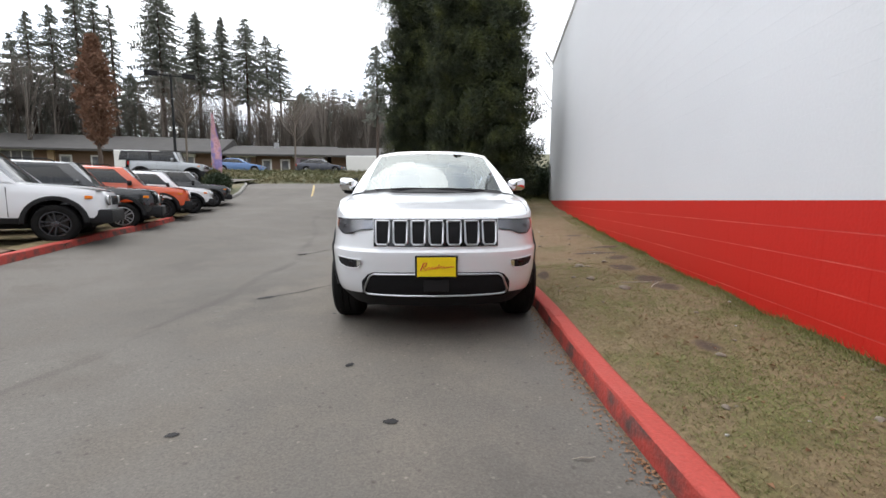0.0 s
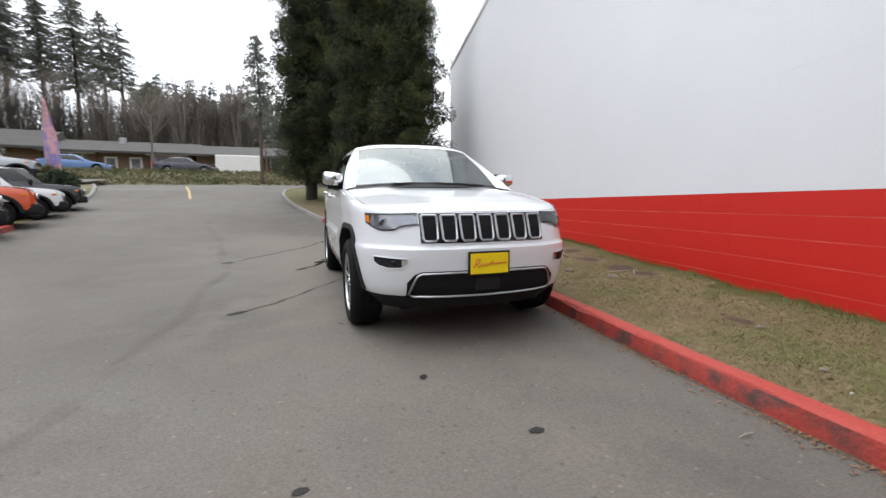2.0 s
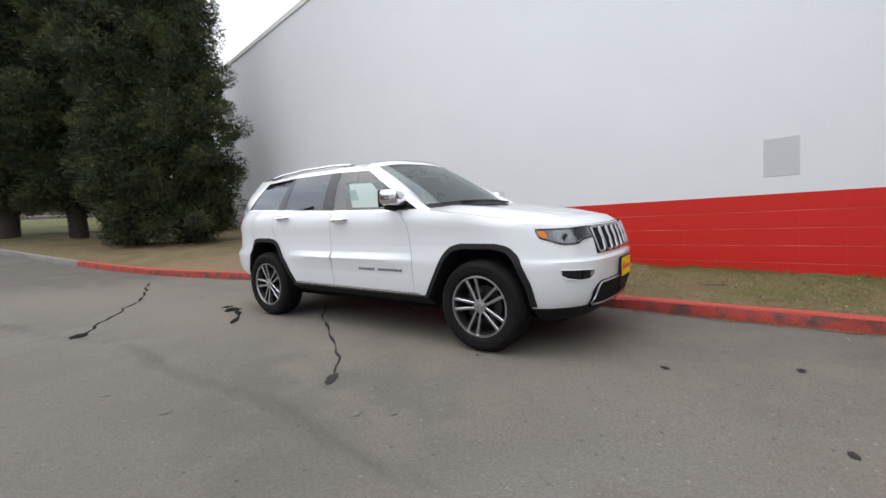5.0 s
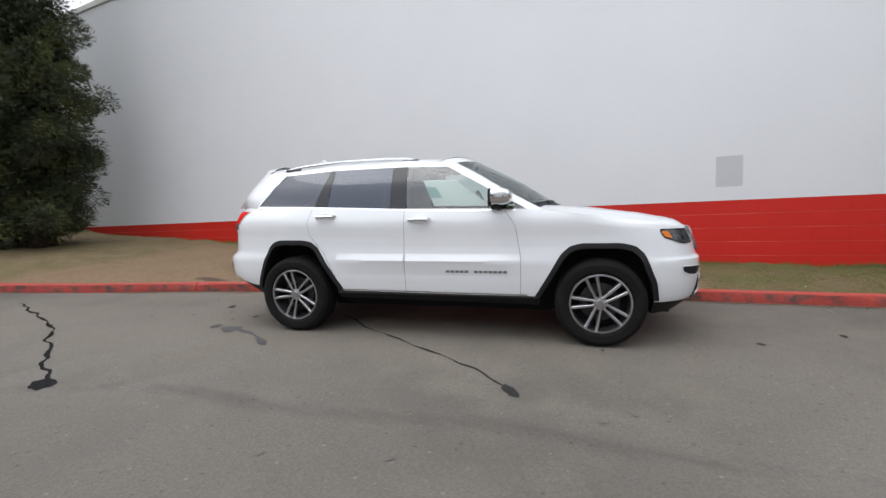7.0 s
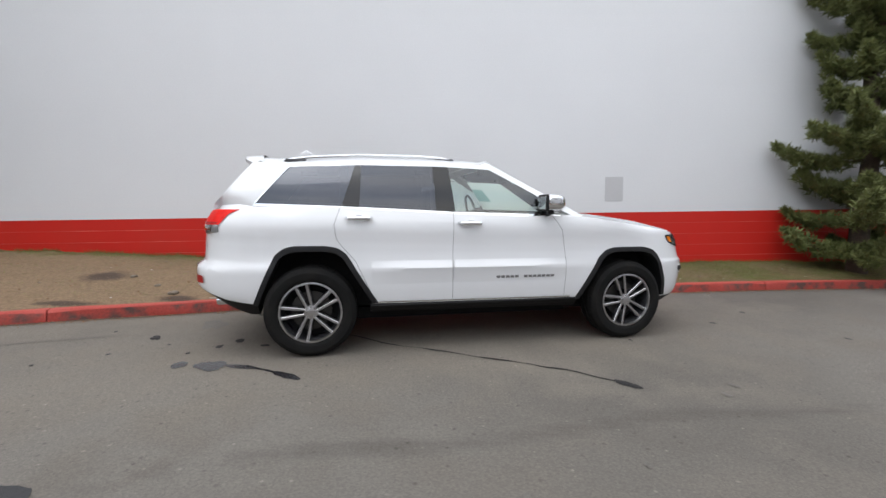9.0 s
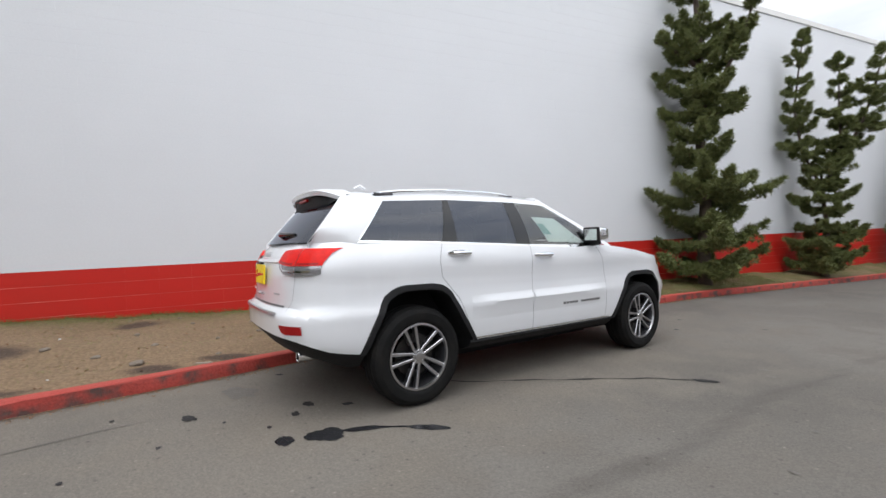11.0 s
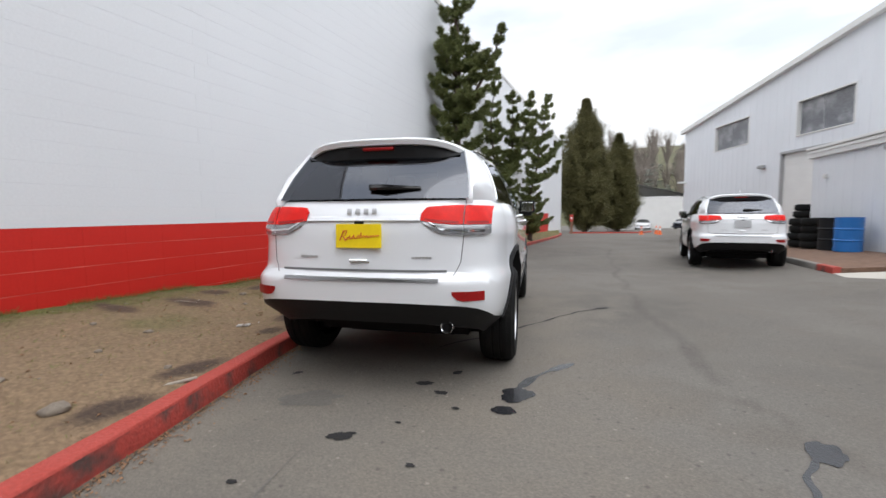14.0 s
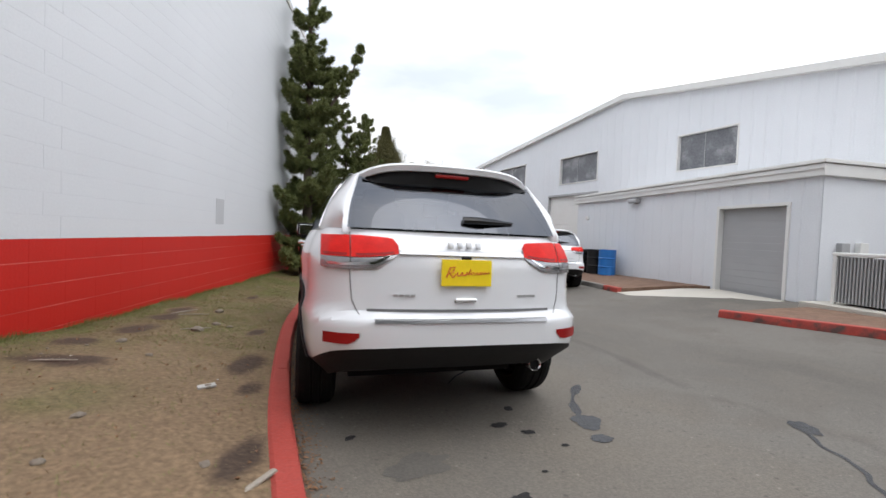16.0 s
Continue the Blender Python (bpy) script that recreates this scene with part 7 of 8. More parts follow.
        bmesh.ops.translate(mir, verts=mir.verts, vec=(side * (hw + 0.08), ab[0] + 0.35, ab[1] + 0.10))
        part("door_mirror", mir, paint if not dark else BLACK_PLASTIC, car, smooth=40)
        zl = lerp(P["belt"], -fo) - 0.16
        bm = bmesh.new()
        if P["square"]:
            lathe(bm, ((0.105, -0.02), (0.105, 0.012), (0.09, 0.02), (0.0001, 0.03)), 20, m=Matrix.Translation((side * hw * 0.70, -fo + 0.02, zl)) @ pose(0, 0, 0, 90, 0, 0))
        else:
            box(bm, side * hw * 0.62 - 0.16, side * hw * 0.62 + 0.16, -fo + 0.04, -fo + 0.2, zl - 0.02, zl + 0.09, bevel=0.03)
        part("headlight", bm, LENS_CLEAR, car, smooth=40)
        ind = boxed(-0.012, 0.012, -0.06, 0.06, -0.03, 0.03, bevel=0.008)
        bmesh.ops.translate(ind, verts=ind.verts, vec=(side * (hw - 0.012), -fo + 0.28, zl + 0.05))
        part("indicator", ind, AMBER, car)
        tl = boxed(-0.07, 0.07, -0.03, 0.03, -0.09, 0.09, bevel=0.015)
        bmesh.ops.translate(tl, verts=tl.verts, vec=(side * hw * 0.80, wb + ro - 0.03, lerp(P["belt"], 3.4) - 0.15))
        part("tail_light", tl, LENS_RED, car)
        for y0, y1 in ((ab[0] + 0.15, ab[0] + 0.155), (ab[0] + 1.10, ab[0] + 1.105), (ab[0] + 1.98, ab[0] + 1.985)):
            g = boxed(side * (hw - 0.004) - 0.006, side * (hw - 0.004) + 0.006, y0, y1 + 0.004, P["sill"] + 0.12, lerp(P["belt"], y0) - 0.08)
            part("door_gap", g, DARK_GAP, car)
        hnd = boxed(side * hw - 0.02, side * hw + 0.03, ab[0] + 0.90, ab[0] + 1.06, lerp(P["belt"], 1) - 0.14, lerp(P["belt"], 1) - 0.11, bevel=0.008)
        part("door_handle", hnd, paint, car)
        if P["square"]:
            rl = bmesh.new()
            tube(rl, [(side * at_[2] * 0.93, at_[0] + 0.25, zr + 0.03), (side * at_[2] * 0.93, at_[0] + 0.35, zr + 0.085), (side * dt[2] * 0.95, dt[0] - 0.4, zr + 0.085), (side * dt[2] * 0.95, dt[0] - 0.3, zr + 0.03)], 0.016, 6)
            if r < 0.38:
                part("roof_rail", rl, BLACK_PLASTIC, car)
            else:
                rl.free()
    for k in range(7):
        x = (k - 3) * 0.105
        g = boxed(x - 0.03, x + 0.03, -fo - 0.012, -fo + 0.06, zl - 0.09, zl + 0.09, bevel=0.012)
        part("grille_slot", g, GLOSS_BLACK, car)
    bmp = boxed(-hw * 0.93, hw * 0.93, -fo - 0.05, -fo + 0.3, P["sill"] - 0.02, P["sill"] + (0.24 if cladding else 0.1), bevel=0.04)
    part("bumper", bmp, BLACK_PLASTIC if cladding else paint, car, smooth=40)
    bmp = boxed(-hw * 0.93, hw * 0.93, wb + ro - 0.3, wb + ro + 0.04, P["sill"] - 0.02, P["sill"] + 0.24, bevel=0.04)
    part("bumper", bmp, BLACK_PLASTIC if cladding else paint, car, smooth=40)
    part("underbody", boxed(-hw * 0.7, hw * 0.7, -fo + 0.3, wb + ro - 0.3, P["sill"] - 0.10, P["sill"] + 0.3), CABIN, car)
    for x in (-0.36, 0.36):
        st = boxed(x - 0.22, x + 0.22, ab[0] + 0.95, ab[0] + 1.07, ab[1] - 0.35, ab[1] + 0.28, bevel=0.04)
        part("seat_back", st, SEAT, car, smooth=50)
    if P is TALL_4X4:
        bm = bmesh.new()
        lathe(bm, ((0.15, -0.10), (0.22, -0.115), (0.36, -0.10), (0.385, -0.05), (0.385, 0.05), (0.36, 0.10), (0.2, 0.11), (0.15, 0.09)), 28, m=Matrix.Translation((0.1, wb + ro + 0.14, 1.05)) @ pose(0, 0, 0, 90, 0, 0))
        part("spare_wheel", bm, TYRE, car, smooth=40)
    return car


def stand(x, y, heading, lift=0.0):
    """A pose on the ground at a front axle's middle; heading: degrees from +y of the way it faces, clockwise."""
    a = radians(heading)
    dx, dy = math.sin(a), math.cos(a)
    z0, z1 = ground_z(x, y), ground_z(x - dx * 2.6, y - dy * 2.6)
    return Matrix.Translation((x, y, z0 + lift)) @ pose(0, 0, 0, 0, 0, 180 - heading)


G_ROW = "cars parked in a row over the lane"
for (hx, hy), head, paint, label, dark, size in (
    ((-8.35, 6.65), 52, PAINT, "white boxy small off-roader with black cladding", True, 1.0),
    ((-9.29, 9.0), 52, CAR_BLACK, "black boxy small off-roader with silver wheels", False, 0.96),
    ((-10.3, 11.4), 52, CAR_RED, "orange boxy small off-roader with black cladding", True, 0.93),
    ((-11.05, 13.6), 52, PAINT, "white boxy small off-roader behind the orange one", True, 0.85),
    ((-11.75, 15.7), 52, CAR_BLACK, "dark grey boxy small off-roader at the row's end", True, 0.83),
):
    a = radians(head)
    # the front wheel nearest the lane stands at (hx, hy); the axle's middle lies to its left
    cx, cy = hx - 0.79 * math.cos(a), hy + 0.79 * math.sin(a)
    parked_car("small_off_roader", label, G_ROW, paint, stand(cx, cy, head, 0.02 if size > 0.9 else -0.04) @ Matrix.Scale(size, 4), BOXY, dark=dark)

# ground they stand on: a raised turf strip behind the red kerb
bm = bmesh.new()
rows = []
for i in range(21):
    y = 5.6 + (13.6 - 5.6) * i / 20
    x0 = lerp(((3.48, -7.0), (4.3, -7.29), (5.1, -7.64), (7.04, -8.38), (9.4, -9.34), (11.7, -10.34), (14.0, -11.3)), y)
    rows.append([(x0 - d, y, ground_z(x0 - d, y) + (0.11 if d < 0.3 and y < 11.8 else 0.012) + 0.006 * noise.noise(Vector((x0 - d, y * 2, 7)))) for d in (0, 0.29, 0.7, 1.2, 2.0, 4.0, 8.0)])
grid(bm, rows, flip=True)
tagged(part("turf", bm, SOIL, None, smooth=50), "worn turf strip under the parked cars", "turf", kind="structure")

# the island with its clipped bush
ISLAND = ((-12.4, 16.7), (-12.75, 18.3), (-13.5, 20.3), (-14.9, 23.0), (-16.6, 25.8))
kerb_run(ISLAND, 3.05, KERB_GREY, "bare grey concrete kerb of the island", side=-1)
bm = bmesh.new()
rows = [[(p.x - d, p.y, ground_z(p.x - d, p.y) + 0.11 + 0.2 * d / 6 + 0.03 * noise.noise(Vector((p.x - d, p.y, 4)))) for d in (0.14, 0.8, 2.0, 4.0, 7.0)] for p in smooth_line(ISLAND, 0.5)]
grid(bm, rows, flip=True)
tagged(part("turf", bm, EARTH, None, smooth=50), "planted island between lane and upper lot", "turf", kind="structure")
clump_tree("round_bush", "clipped round dark green bush on the island", -14.3, 19.7, ground_z(-14.3, 19.7) + 0.1, 0.8, 0.5, lambda f: math.sqrt(max(0.05, 1 - (2 * f - 1) ** 2)), LEAF_DARK, 90, 22, 0.09, 0.05, bare=0.05, category="shrub", seed=31, up=0.3)
clump_tree("round_bush", "loose green bush by the flag", -16.3, 22.2, ground_z(-16.3, 22.2) + 0.1, 0.8, 0.5, flame, LEAF_CYP, 60, 22, 0.09, 0.05, bare=0.05, category="shrub", seed=32, up=0.5)

parked_car("off_roader", "silver open-country car with a black hardtop on the upper lot", "", CAR_SILVER, stand(-17.4, 22.2, 66, 0.12), TALL_4X4, roof_paint=BLACK_PLASTIC, dark=False)
bm = bmesh.new()
rows = [[(x, y, max(ground_z(x, y), 1.2) + 0.27) for x in (-27, -24, -21, -18, -16.2)] for y in (18.5, 20.5, 22.5, 24.5, 26.5)]
grid(bm, rows, flip=True)
tagged(part("upper_lot", bm, ASPHALT, None, smooth=40), "grey asphalt of the upper lot", "pavement", kind="structure")

# cars along the shops
parked_car("saloon_car", "light blue saloon parked above the grass bank", "", CAR_BLUE, Matrix.Translation((-23.6, 38.6, 3.62)) @ pose(0, 0, 0, 0, 0, 108), SALOON, dark=False, cladding=False)
parked_car("saloon_car", "dark saloon parked above the grass bank", "", CAR_GREY, Matrix.Translation((-16.2, 40.2, 3.66)) @ pose(0, 0, 0, 0, 0, 100), SALOON, dark=False, cladding=False)

# ---- flag, lamp posts ----
FLAG_C = mat("flag_cloth", (0.55, 0.30, 0.33), 0.8, var=0.4, scale=2.0, fine=8, bump=0, second=(0.20, 0.16, 0.33), cover=0.5, blend=0.05)
fl = thing("feather_flag", "tall faded red, white and blue feather flag", "flag", Matrix.Translation((-16.9, 22.9, ground_z(-16.9, 22.9) + 0.1)))
bm = bmesh.new()
tube(bm, [(0, 0, 0), (0, 0, 2.6), (0.05, 0, 3.6), (0.25, 0.02, 4.1)], [0.025, 0.02, 0.014, 0.01], 6)
part("pole", bm, WOOD_GREY, fl)
bm = bmesh.new()
rows = []
for i in range(17):
    t = i / 16
    z = 0.7 + 3.4 * t
    w = 0.62 * (1 - 0.75 * t ** 2.2)
    x0 = 0.02 + 0.2 * max(0, t - 0.8) * 5 * 0.2
    rows.append([(x0 + w * j / 5, 0.05 * math.sin(z * 2.2 + j * 0.7), z - 0.12 * j / 5 * t) for j in range(6)])
grid(bm, rows)
part("cloth", bm, FLAG_C, fl, smooth=60)


def lamp_post(x, y, z, h, heads, label):
    lp = thing("street_lamp", label, "lamp post", Matrix.Translation((x, y, z)), "lamp posts")
    bm = bmesh.new()
    tube(bm, [(0, 0, 0), (0, 0, h * 0.5), (0, 0, h)], [0.11, 0.09, 0.07], 10)
    part("pole", bm, BLACK_PLASTIC, lp, smooth=40)
    part("foot", boxed(-0.25, 0.25, -0.25, 0.25, -0.3, 0.5, bevel=0.03), CONCRETE, lp)
    for s in heads:
        arm = bmesh.new()
        tube(arm, [(0, 0, h - 0.1), (s * 0.9, s * 0.5, h - 0.05)], 0.04, 6)
        part("arm", arm, BLACK_PLASTIC, lp)
        hd = boxed(-0.42, 0.42, -0.3, 0.3, -0.16, 0.16, bevel=0.03)
        bmesh.ops.transform(hd, matrix=Matrix.Translation((s * 1.0, s * 0.6, h - 0.02)) @ pose(0, 0, 0, 8, 0, 30), verts=hd.verts)
        part("lamp_head", hd, BLACK_PLASTIC, lp)


lamp_post(-24.4, 29.3, 3.3, 6.9, (-1, 1), "dark double-headed lamp post above the bank")

# ---- the row of shops ----
SHINGLE = mat("grey_shingle_roof", (0.062, 0.058, 0.055), 0.9, var=0.2, scale=1.2, fine=10, bump=0.2)
BROWN_WALL = mat("brown_shop_wall", (0.17, 0.105, 0.07), 0.8, var=0.2, scale=1, fine=10, bump=0.1)
TAN_WALL = mat("tan_shop_wall", (0.40, 0.28, 0.17), 0.8, var=0.1, scale=1, fine=10, bump=0.1)
LILAC = mat("lilac_shop_front", (0.52, 0.40, 0.55), 0.7, var=0.1, scale=1, bump=0)


def shop_row(p0, p1, z, eave, ridge, fronts, label):
    """A low building from p0 to p1, facing the lane; fronts: (start, end, height, kind) along it."""
    p0, p1 = Vector(p0), Vector(p1)
    ln = (p1 - p0).length
    ang = math.degrees(math.atan2(p1.y - p0.y, p1.x - p0.x))
    b = thing("shop_row", label, "building", Matrix.Translation((p0.x, p0.y, 0)) @ pose(0, 0, 0, 0, 0, ang), "row of shops")
    part("wall", boxed(0, ln, 0, 9, z - 1.5, eave + 0.1), BROWN_WALL, b)
    bm = bmesh.new()
    grid(bm, [[(-0.5, -1.4, eave), (ln + 0.5, -1.4, eave)], [(-0.5, 4.5, ridge), (ln + 0.5, 4.5, ridge)], [(-0.5, 10.4, eave), (ln + 0.5, 10.4, eave)]])
    grid(bm, [[(-0.5, -1.4, eave - 0.22), (ln + 0.5, -1.4, eave - 0.22)], [(-0.5, -1.4, eave), (ln + 0.5, -1.4, eave)]])
    for x in (-0.5, ln + 0.5):
        bm.faces.new([bm.verts.new(q) for q in ((x, -1.4, eave), (x, 4.5, ridge), (x, 10.4, eave))])
    part("roof", bm, SHINGLE, b, "grey shingle roof")
    for a0, a1, h, kind in fronts:
        if kind == "glass":
            w = new("shop_window")
            w.parent = b
            part("pane", boxed(a0, a1, -0.05, -0.02, z + 0.4, z + h), PANE, w)
            part("fascia", boxed(a0 - 0.2, a1 + 0.2, -0.5, -0.02, z + h, z + h + 0.35), TRIM_WHITE, w)
            k = a0
            while k <= a1 + 0.01:
                part("frame", boxed(k - 0.05, k + 0.05, -0.09, -0.051, z + 0.2, z + h), TRIM_WHITE, w)
                k += (a1 - a0) / max(1, round((a1 - a0) / 1.1))
        elif kind == "van":
            part("white_front", boxed(a0, a1, -1.6, -0.02, z - 0.6, z + h, bevel=0.1), TRIM_WHITE, b)
        elif kind == "lilac":
            w = new("shop_window")
            w.parent = b
            part("front", boxed(a0, a1, -0.4, -0.02, z - 0.6, z + h), LILAC, w)
            part("fascia", boxed(a0 - 0.3, a1 + 0.3, -0.8, -0.02, z + h, z + h + 0.3), TRIM_WHITE, w)
            for k in range(3):
                c = a0 + 0.5 + k * (a1 - a0) * 0.2
                part("pane", boxed(c, c + 0.55, -0.44, -0.405, z, z + h - 0.2), PANE, w)
        else:
            w = new("shop_door")
            w.parent = b
            part("frame", boxed(a0, a1, -0.08, -0.02, z - 0.6, z + h), TRIM_WHITE, w)
            part("pane", boxed(a0 + 0.18, a1 - 0.18, -0.10, -0.082, z - 0.4, z + h - 0.2), PANE, w)
    for k in range(int(ln / 7)):
        part("pier", boxed(k * 7 + 3, k * 7 + 3.6, -0.3, -0.02, z - 1.5, eave), TAN_WALL if k % 2 else BROWN_WALL, b)
    bm = boxed(ln * 0.4, ln * 0.4 + 0.5, 3, 3.5, ridge - 0.6, ridge + 0.25)
    part("roof_vent", bm, DOOR_GREY, b)


shop_row((-72, 33.5), (-33.0, 46.6), 4.6, 6.55, 8.7, ((4, 7.5, 1.7, "glass"), (10, 11.3, 1.4, "door"), (18.5, 22.5, 1.7, "glass"), (25, 26.2, 1.4, "door"), (28, 29.2, 1.4, "door"), (31, 35.5, 1.9, "van"), (36.5, 38.5, 1.4, "glass")), "long low row of shops with a grey roof")
shop_row((-32.4, 46.8), (-20.9, 49.2), 4.6, 6.35, 7.95, ((0.6, 3.4, 1.5, "glass"), (4.2, 5.3, 1.3, "door"), (6.3, 7.4, 1.3, "door"), (8.2, 11.2, 1.5, "lilac")), "low row of shops with a lilac front")
shop_row((-20.2, 48.6), (2.0, 52.5), 4.6, 6.25, 7.75, ((2.0, 6.4, 1.6, "van"), (7.2, 9.6, 1.5, "glass"), (10.4, 13, 1.5, "glass"), (14.2, 17, 1.5, "glass"), (17.8, 19.0, 1.3, "door")), "low row of shops with a tan end wall")

# ---- far trees ----


def fir_tris(x, y, z, h, w, rnd, tiers=26, per=9, start=0.25, thin=1.0, fine=1.0):
    """Drooping sprays along the branches of a far fir."""
    out = []
    for k in range(tiers):
        f = start + (1 - start) * (k + rnd.random() * 0.6) / tiers
        r = w * lerp(((0, 0.9), (0.3, 1.0), (0.6, 0.82), (0.85, 0.48), (1, 0.06)), (f - start) / (1 - start)) * (0.6 + 0.5 * rnd.random()) + 0.12
        a0 = rnd.random() * 6.283
        for j in range(per):
            if rnd.random() > thin:
                continue
            a = a0 + j * 6.283 / per + rnd.uniform(-0.5, 0.5)
            rr = r * (0.55 + 0.6 * rnd.random())
            c, s = math.cos(a), math.sin(a)
            zz = z + h * f + rnd.uniform(-0.3, 0.3)
            for q in (0.2, 0.38, 0.56, 0.74, 0.92) if fine > 0.9 else (0.12, 0.22, 0.32, 0.42, 0.52, 0.62, 0.72, 0.82, 0.92, 1.0):
                d = rr * q
                ln = (0.16 * rr + 0.20) * (0.7 + 0.6 * rnd.random()) * fine
                wd = (0.045 * rr + 0.07) * fine
                px, py, pz = x + c * d, y + s * d, zz - 0.22 * d + rnd.uniform(-0.12, 0.12)
                out.append(((px - s * wd, py + c * wd, pz), (px + s * wd, py - c * wd, pz + 0.06), (px + c * ln, py + s * ln, pz - ln * 0.35)))
                out.append(((px - c * wd, py - s * wd, pz + 0.08), (px + c * wd, py + s * wd, pz), (px + s * wd * rnd.uniform(-1, 1), py - c * wd, pz - ln * (0.5 + 0.6 * rnd.random()))))
    return out


def far_fir(x, y, z, h, w, seed, start=0.25, thin=1.0, label="tall dark fir behind the shops", mt=None, fine=0.7):
    rnd = random.Random(seed)
    t = thing("fir_tree", label, "tree", Matrix.Translation((x, y, z)), "firs behind the shops")
    bm = bmesh.new()
    tube(bm, [(0, 0, -1), (0.1, 0, h * 0.5), (0, 0, h)], [h * 0.014, h * 0.009, 0.03], 7)
    part("trunk", bm, BARK, t)
    tri_mesh("crown", np.array(fir_tris(0, 0, 0, h, w, rnd, tiers=int(h * (1.3 if fine > 0.5 else 3.2)), per=14, start=start, thin=thin, fine=fine)), mt or HAZED_FOREST, t)


def bare_tris(x, y, z, h, rnd, n=46, spread=0.32):
    """Slim upward twigs of a leafless tree."""
    out = []
    for k in range(n):
        a = rnd.random() * 6.283
        f = 0.15 + 0.55 * rnd.random()
        b = (x + 0.05 * h * math.cos(a) * f, y + 0.05 * h * math.sin(a) * f, z + h * f)
        r = spread * h * (1 - f) * (0.4 + 0.6 * rnd.random())
        tip = (x + math.cos(a) * r, y + math.sin(a) * r, z + h * min(1, f + (1 - f) * (0.5 + 0.5 * rnd.random())))
        w = 0.012 * h * (1 - 0.6 * f)
        out.append(((b[0] - w, b[1] + w, b[2]), (b[0] + w, b[1] - w, b[2]), tip))
        for q in range(3):
            s = 0.35 + 0.2 * q
            m1 = [b[i] + (tip[i] - b[i]) * s for i in range(3)]
            tw = (m1[0] + rnd.uniform(-0.1, 0.1) * h, m1[1] + rnd.uniform(-0.1, 0.1) * h, m1[2] + 0.10 * h * rnd.random())
            out.append(((m1[0] - w * 0.5, m1[1] + w * 0.5, m1[2]), (m1[0] + w * 0.5, m1[1] - w * 0.5, m1[2]), tw))
    w = 0.018 * h
    out.append(((x - w, y, z - 1), (x + w, y, z - 1), (x, y, z + h * 0.9)))
    out.append(((x, y - w, z - 1), (x, y + w, z - 1), (x, y, z + h * 0.9)))
    return out


EYE0 = (-0.357, -0.114)


def far_spot(bearing, dist):
    a = radians(bearing)
    return EYE0[0] + math.sin(a) * dist, EYE0[1] + math.cos(a) * dist


# bearing from +y in degrees, distance, height, half width, lowest branch, fullness
for k, (b, d, h, w, st, th) in enumerate((
    (-50.6, 78, 19.7, 1.5, 0.4, 0.75), (-48.9, 80, 21.8, 1.9, 0.25, 1), (-47.0, 82, 27.2, 2.1, 0.22, 1), (-45.6, 84, 27.4, 1.6, 0.32, 0.8), (-44.3, 86, 25.6, 1.4, 0.37, 0.5), (-40.1, 84, 30.5, 3.1, 0.42, 1), (-36.6, 88, 27.8, 2.3, 0.52, 0.95), (-34.1, 88, 27.8, 1.8, 0.52, 0.85), (-31.6, 88, 28.2, 3.2, 0.49, 0.7), (-29.4, 90, 26.8, 2.5, 0.58, 0.4), (-28.0, 90, 25.3, 2.0, 0.58, 0.4), (-51.8, 76, 16.1, 1.5, 0.41, 0.7), (-25.6, 118, 23.0, 2.2, 0.79, 1), (-42.9, 100, 19.1, 2.2, 0.52, 1), (-38.8, 100, 21.3, 2.6, 0.5, 0.8),
)):
    x, y = far_spot(b, d)
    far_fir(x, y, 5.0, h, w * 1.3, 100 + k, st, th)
far_fir(-8.75, 28.4, 2.3, 8.9, 1.0, 140, 0.46, 0.5, "slim conifer with a bare lower trunk by the grass bank", HAZED_FOREST, 0.42)
rnd = random.Random(9)
wood, bare = [], []
# past -64 degrees the wood is unseen, added for the car windows to reflect
for k in range(640):
    b = -112 + 114 * k / 640 + rnd.uniform(-0.5, 0.5)
    d = rnd.uniform(92, 140)
    x, y = far_spot(b, d)
    tall = (17.5 if b > -27 else 12) * rnd.uniform(0.7, 1.2) * d / 100
    wood += fir_tris(x, y, 4.0 + (d - 85) * 0.05, tall, tall * 0.15, rnd, tiers=26 if b > -27 else 16, per=9 if b > -27 else 6, start=0.03)
# the bare trees past -66 degrees are likewise unseen, there to be mirrored
for k in range(230):
    b = -112 + 96 * k / 230 + rnd.uniform(-0.5, 0.5)
    d = rnd.uniform(66, 84)
    x, y = far_spot(b, d)
    bare += bare_tris(x, y, 5.0, rnd.uniform(9, 15), rnd)
tagged(tri_mesh("far_wood", np.array(wood), HAZED_FOREST, None, kind="stuff"), "dark conifer wood behind the shops and unseen across the lane", "wood", kind="stuff")
tagged(tri_mesh("bare_wood", np.array(bare), HAZED_BARE_WOOD, None, kind="stuff"), "leafless brown trees behind the shops and unseen across the lane", "wood", kind="stuff")

# hillside beyond the lane's other end
wood, bare = [], []
for k in range(400):
    b = rnd.uniform(-4, 62)
    d = rnd.uniform(95, 190)
    x, y = -2.0 - math.sin(radians(b)) * d, 8 - math.cos(radians(b)) * d
    z = earth_z(x, y)
    if k % 3:
        bare += bare_tris(x, y, z, rnd.uniform(10, 17), rnd, n=34)
    else:
        wood += fir_tris(x, y, z, rnd.uniform(7, 13), rnd.uniform(1.6, 2.6), rnd, tiers=11, per=8, start=0.05)
tagged(tri_mesh("far_wood", np.array(wood), HAZED_FOREST, None, kind="stuff"), "scattered dark firs on the hillside", "wood", kind="stuff")
tagged(tri_mesh("bare_wood", np.array(bare), HAZED_BARE_WOOD, None, kind="stuff"), "leafless brown wood on the hillside", "wood", kind="stuff")

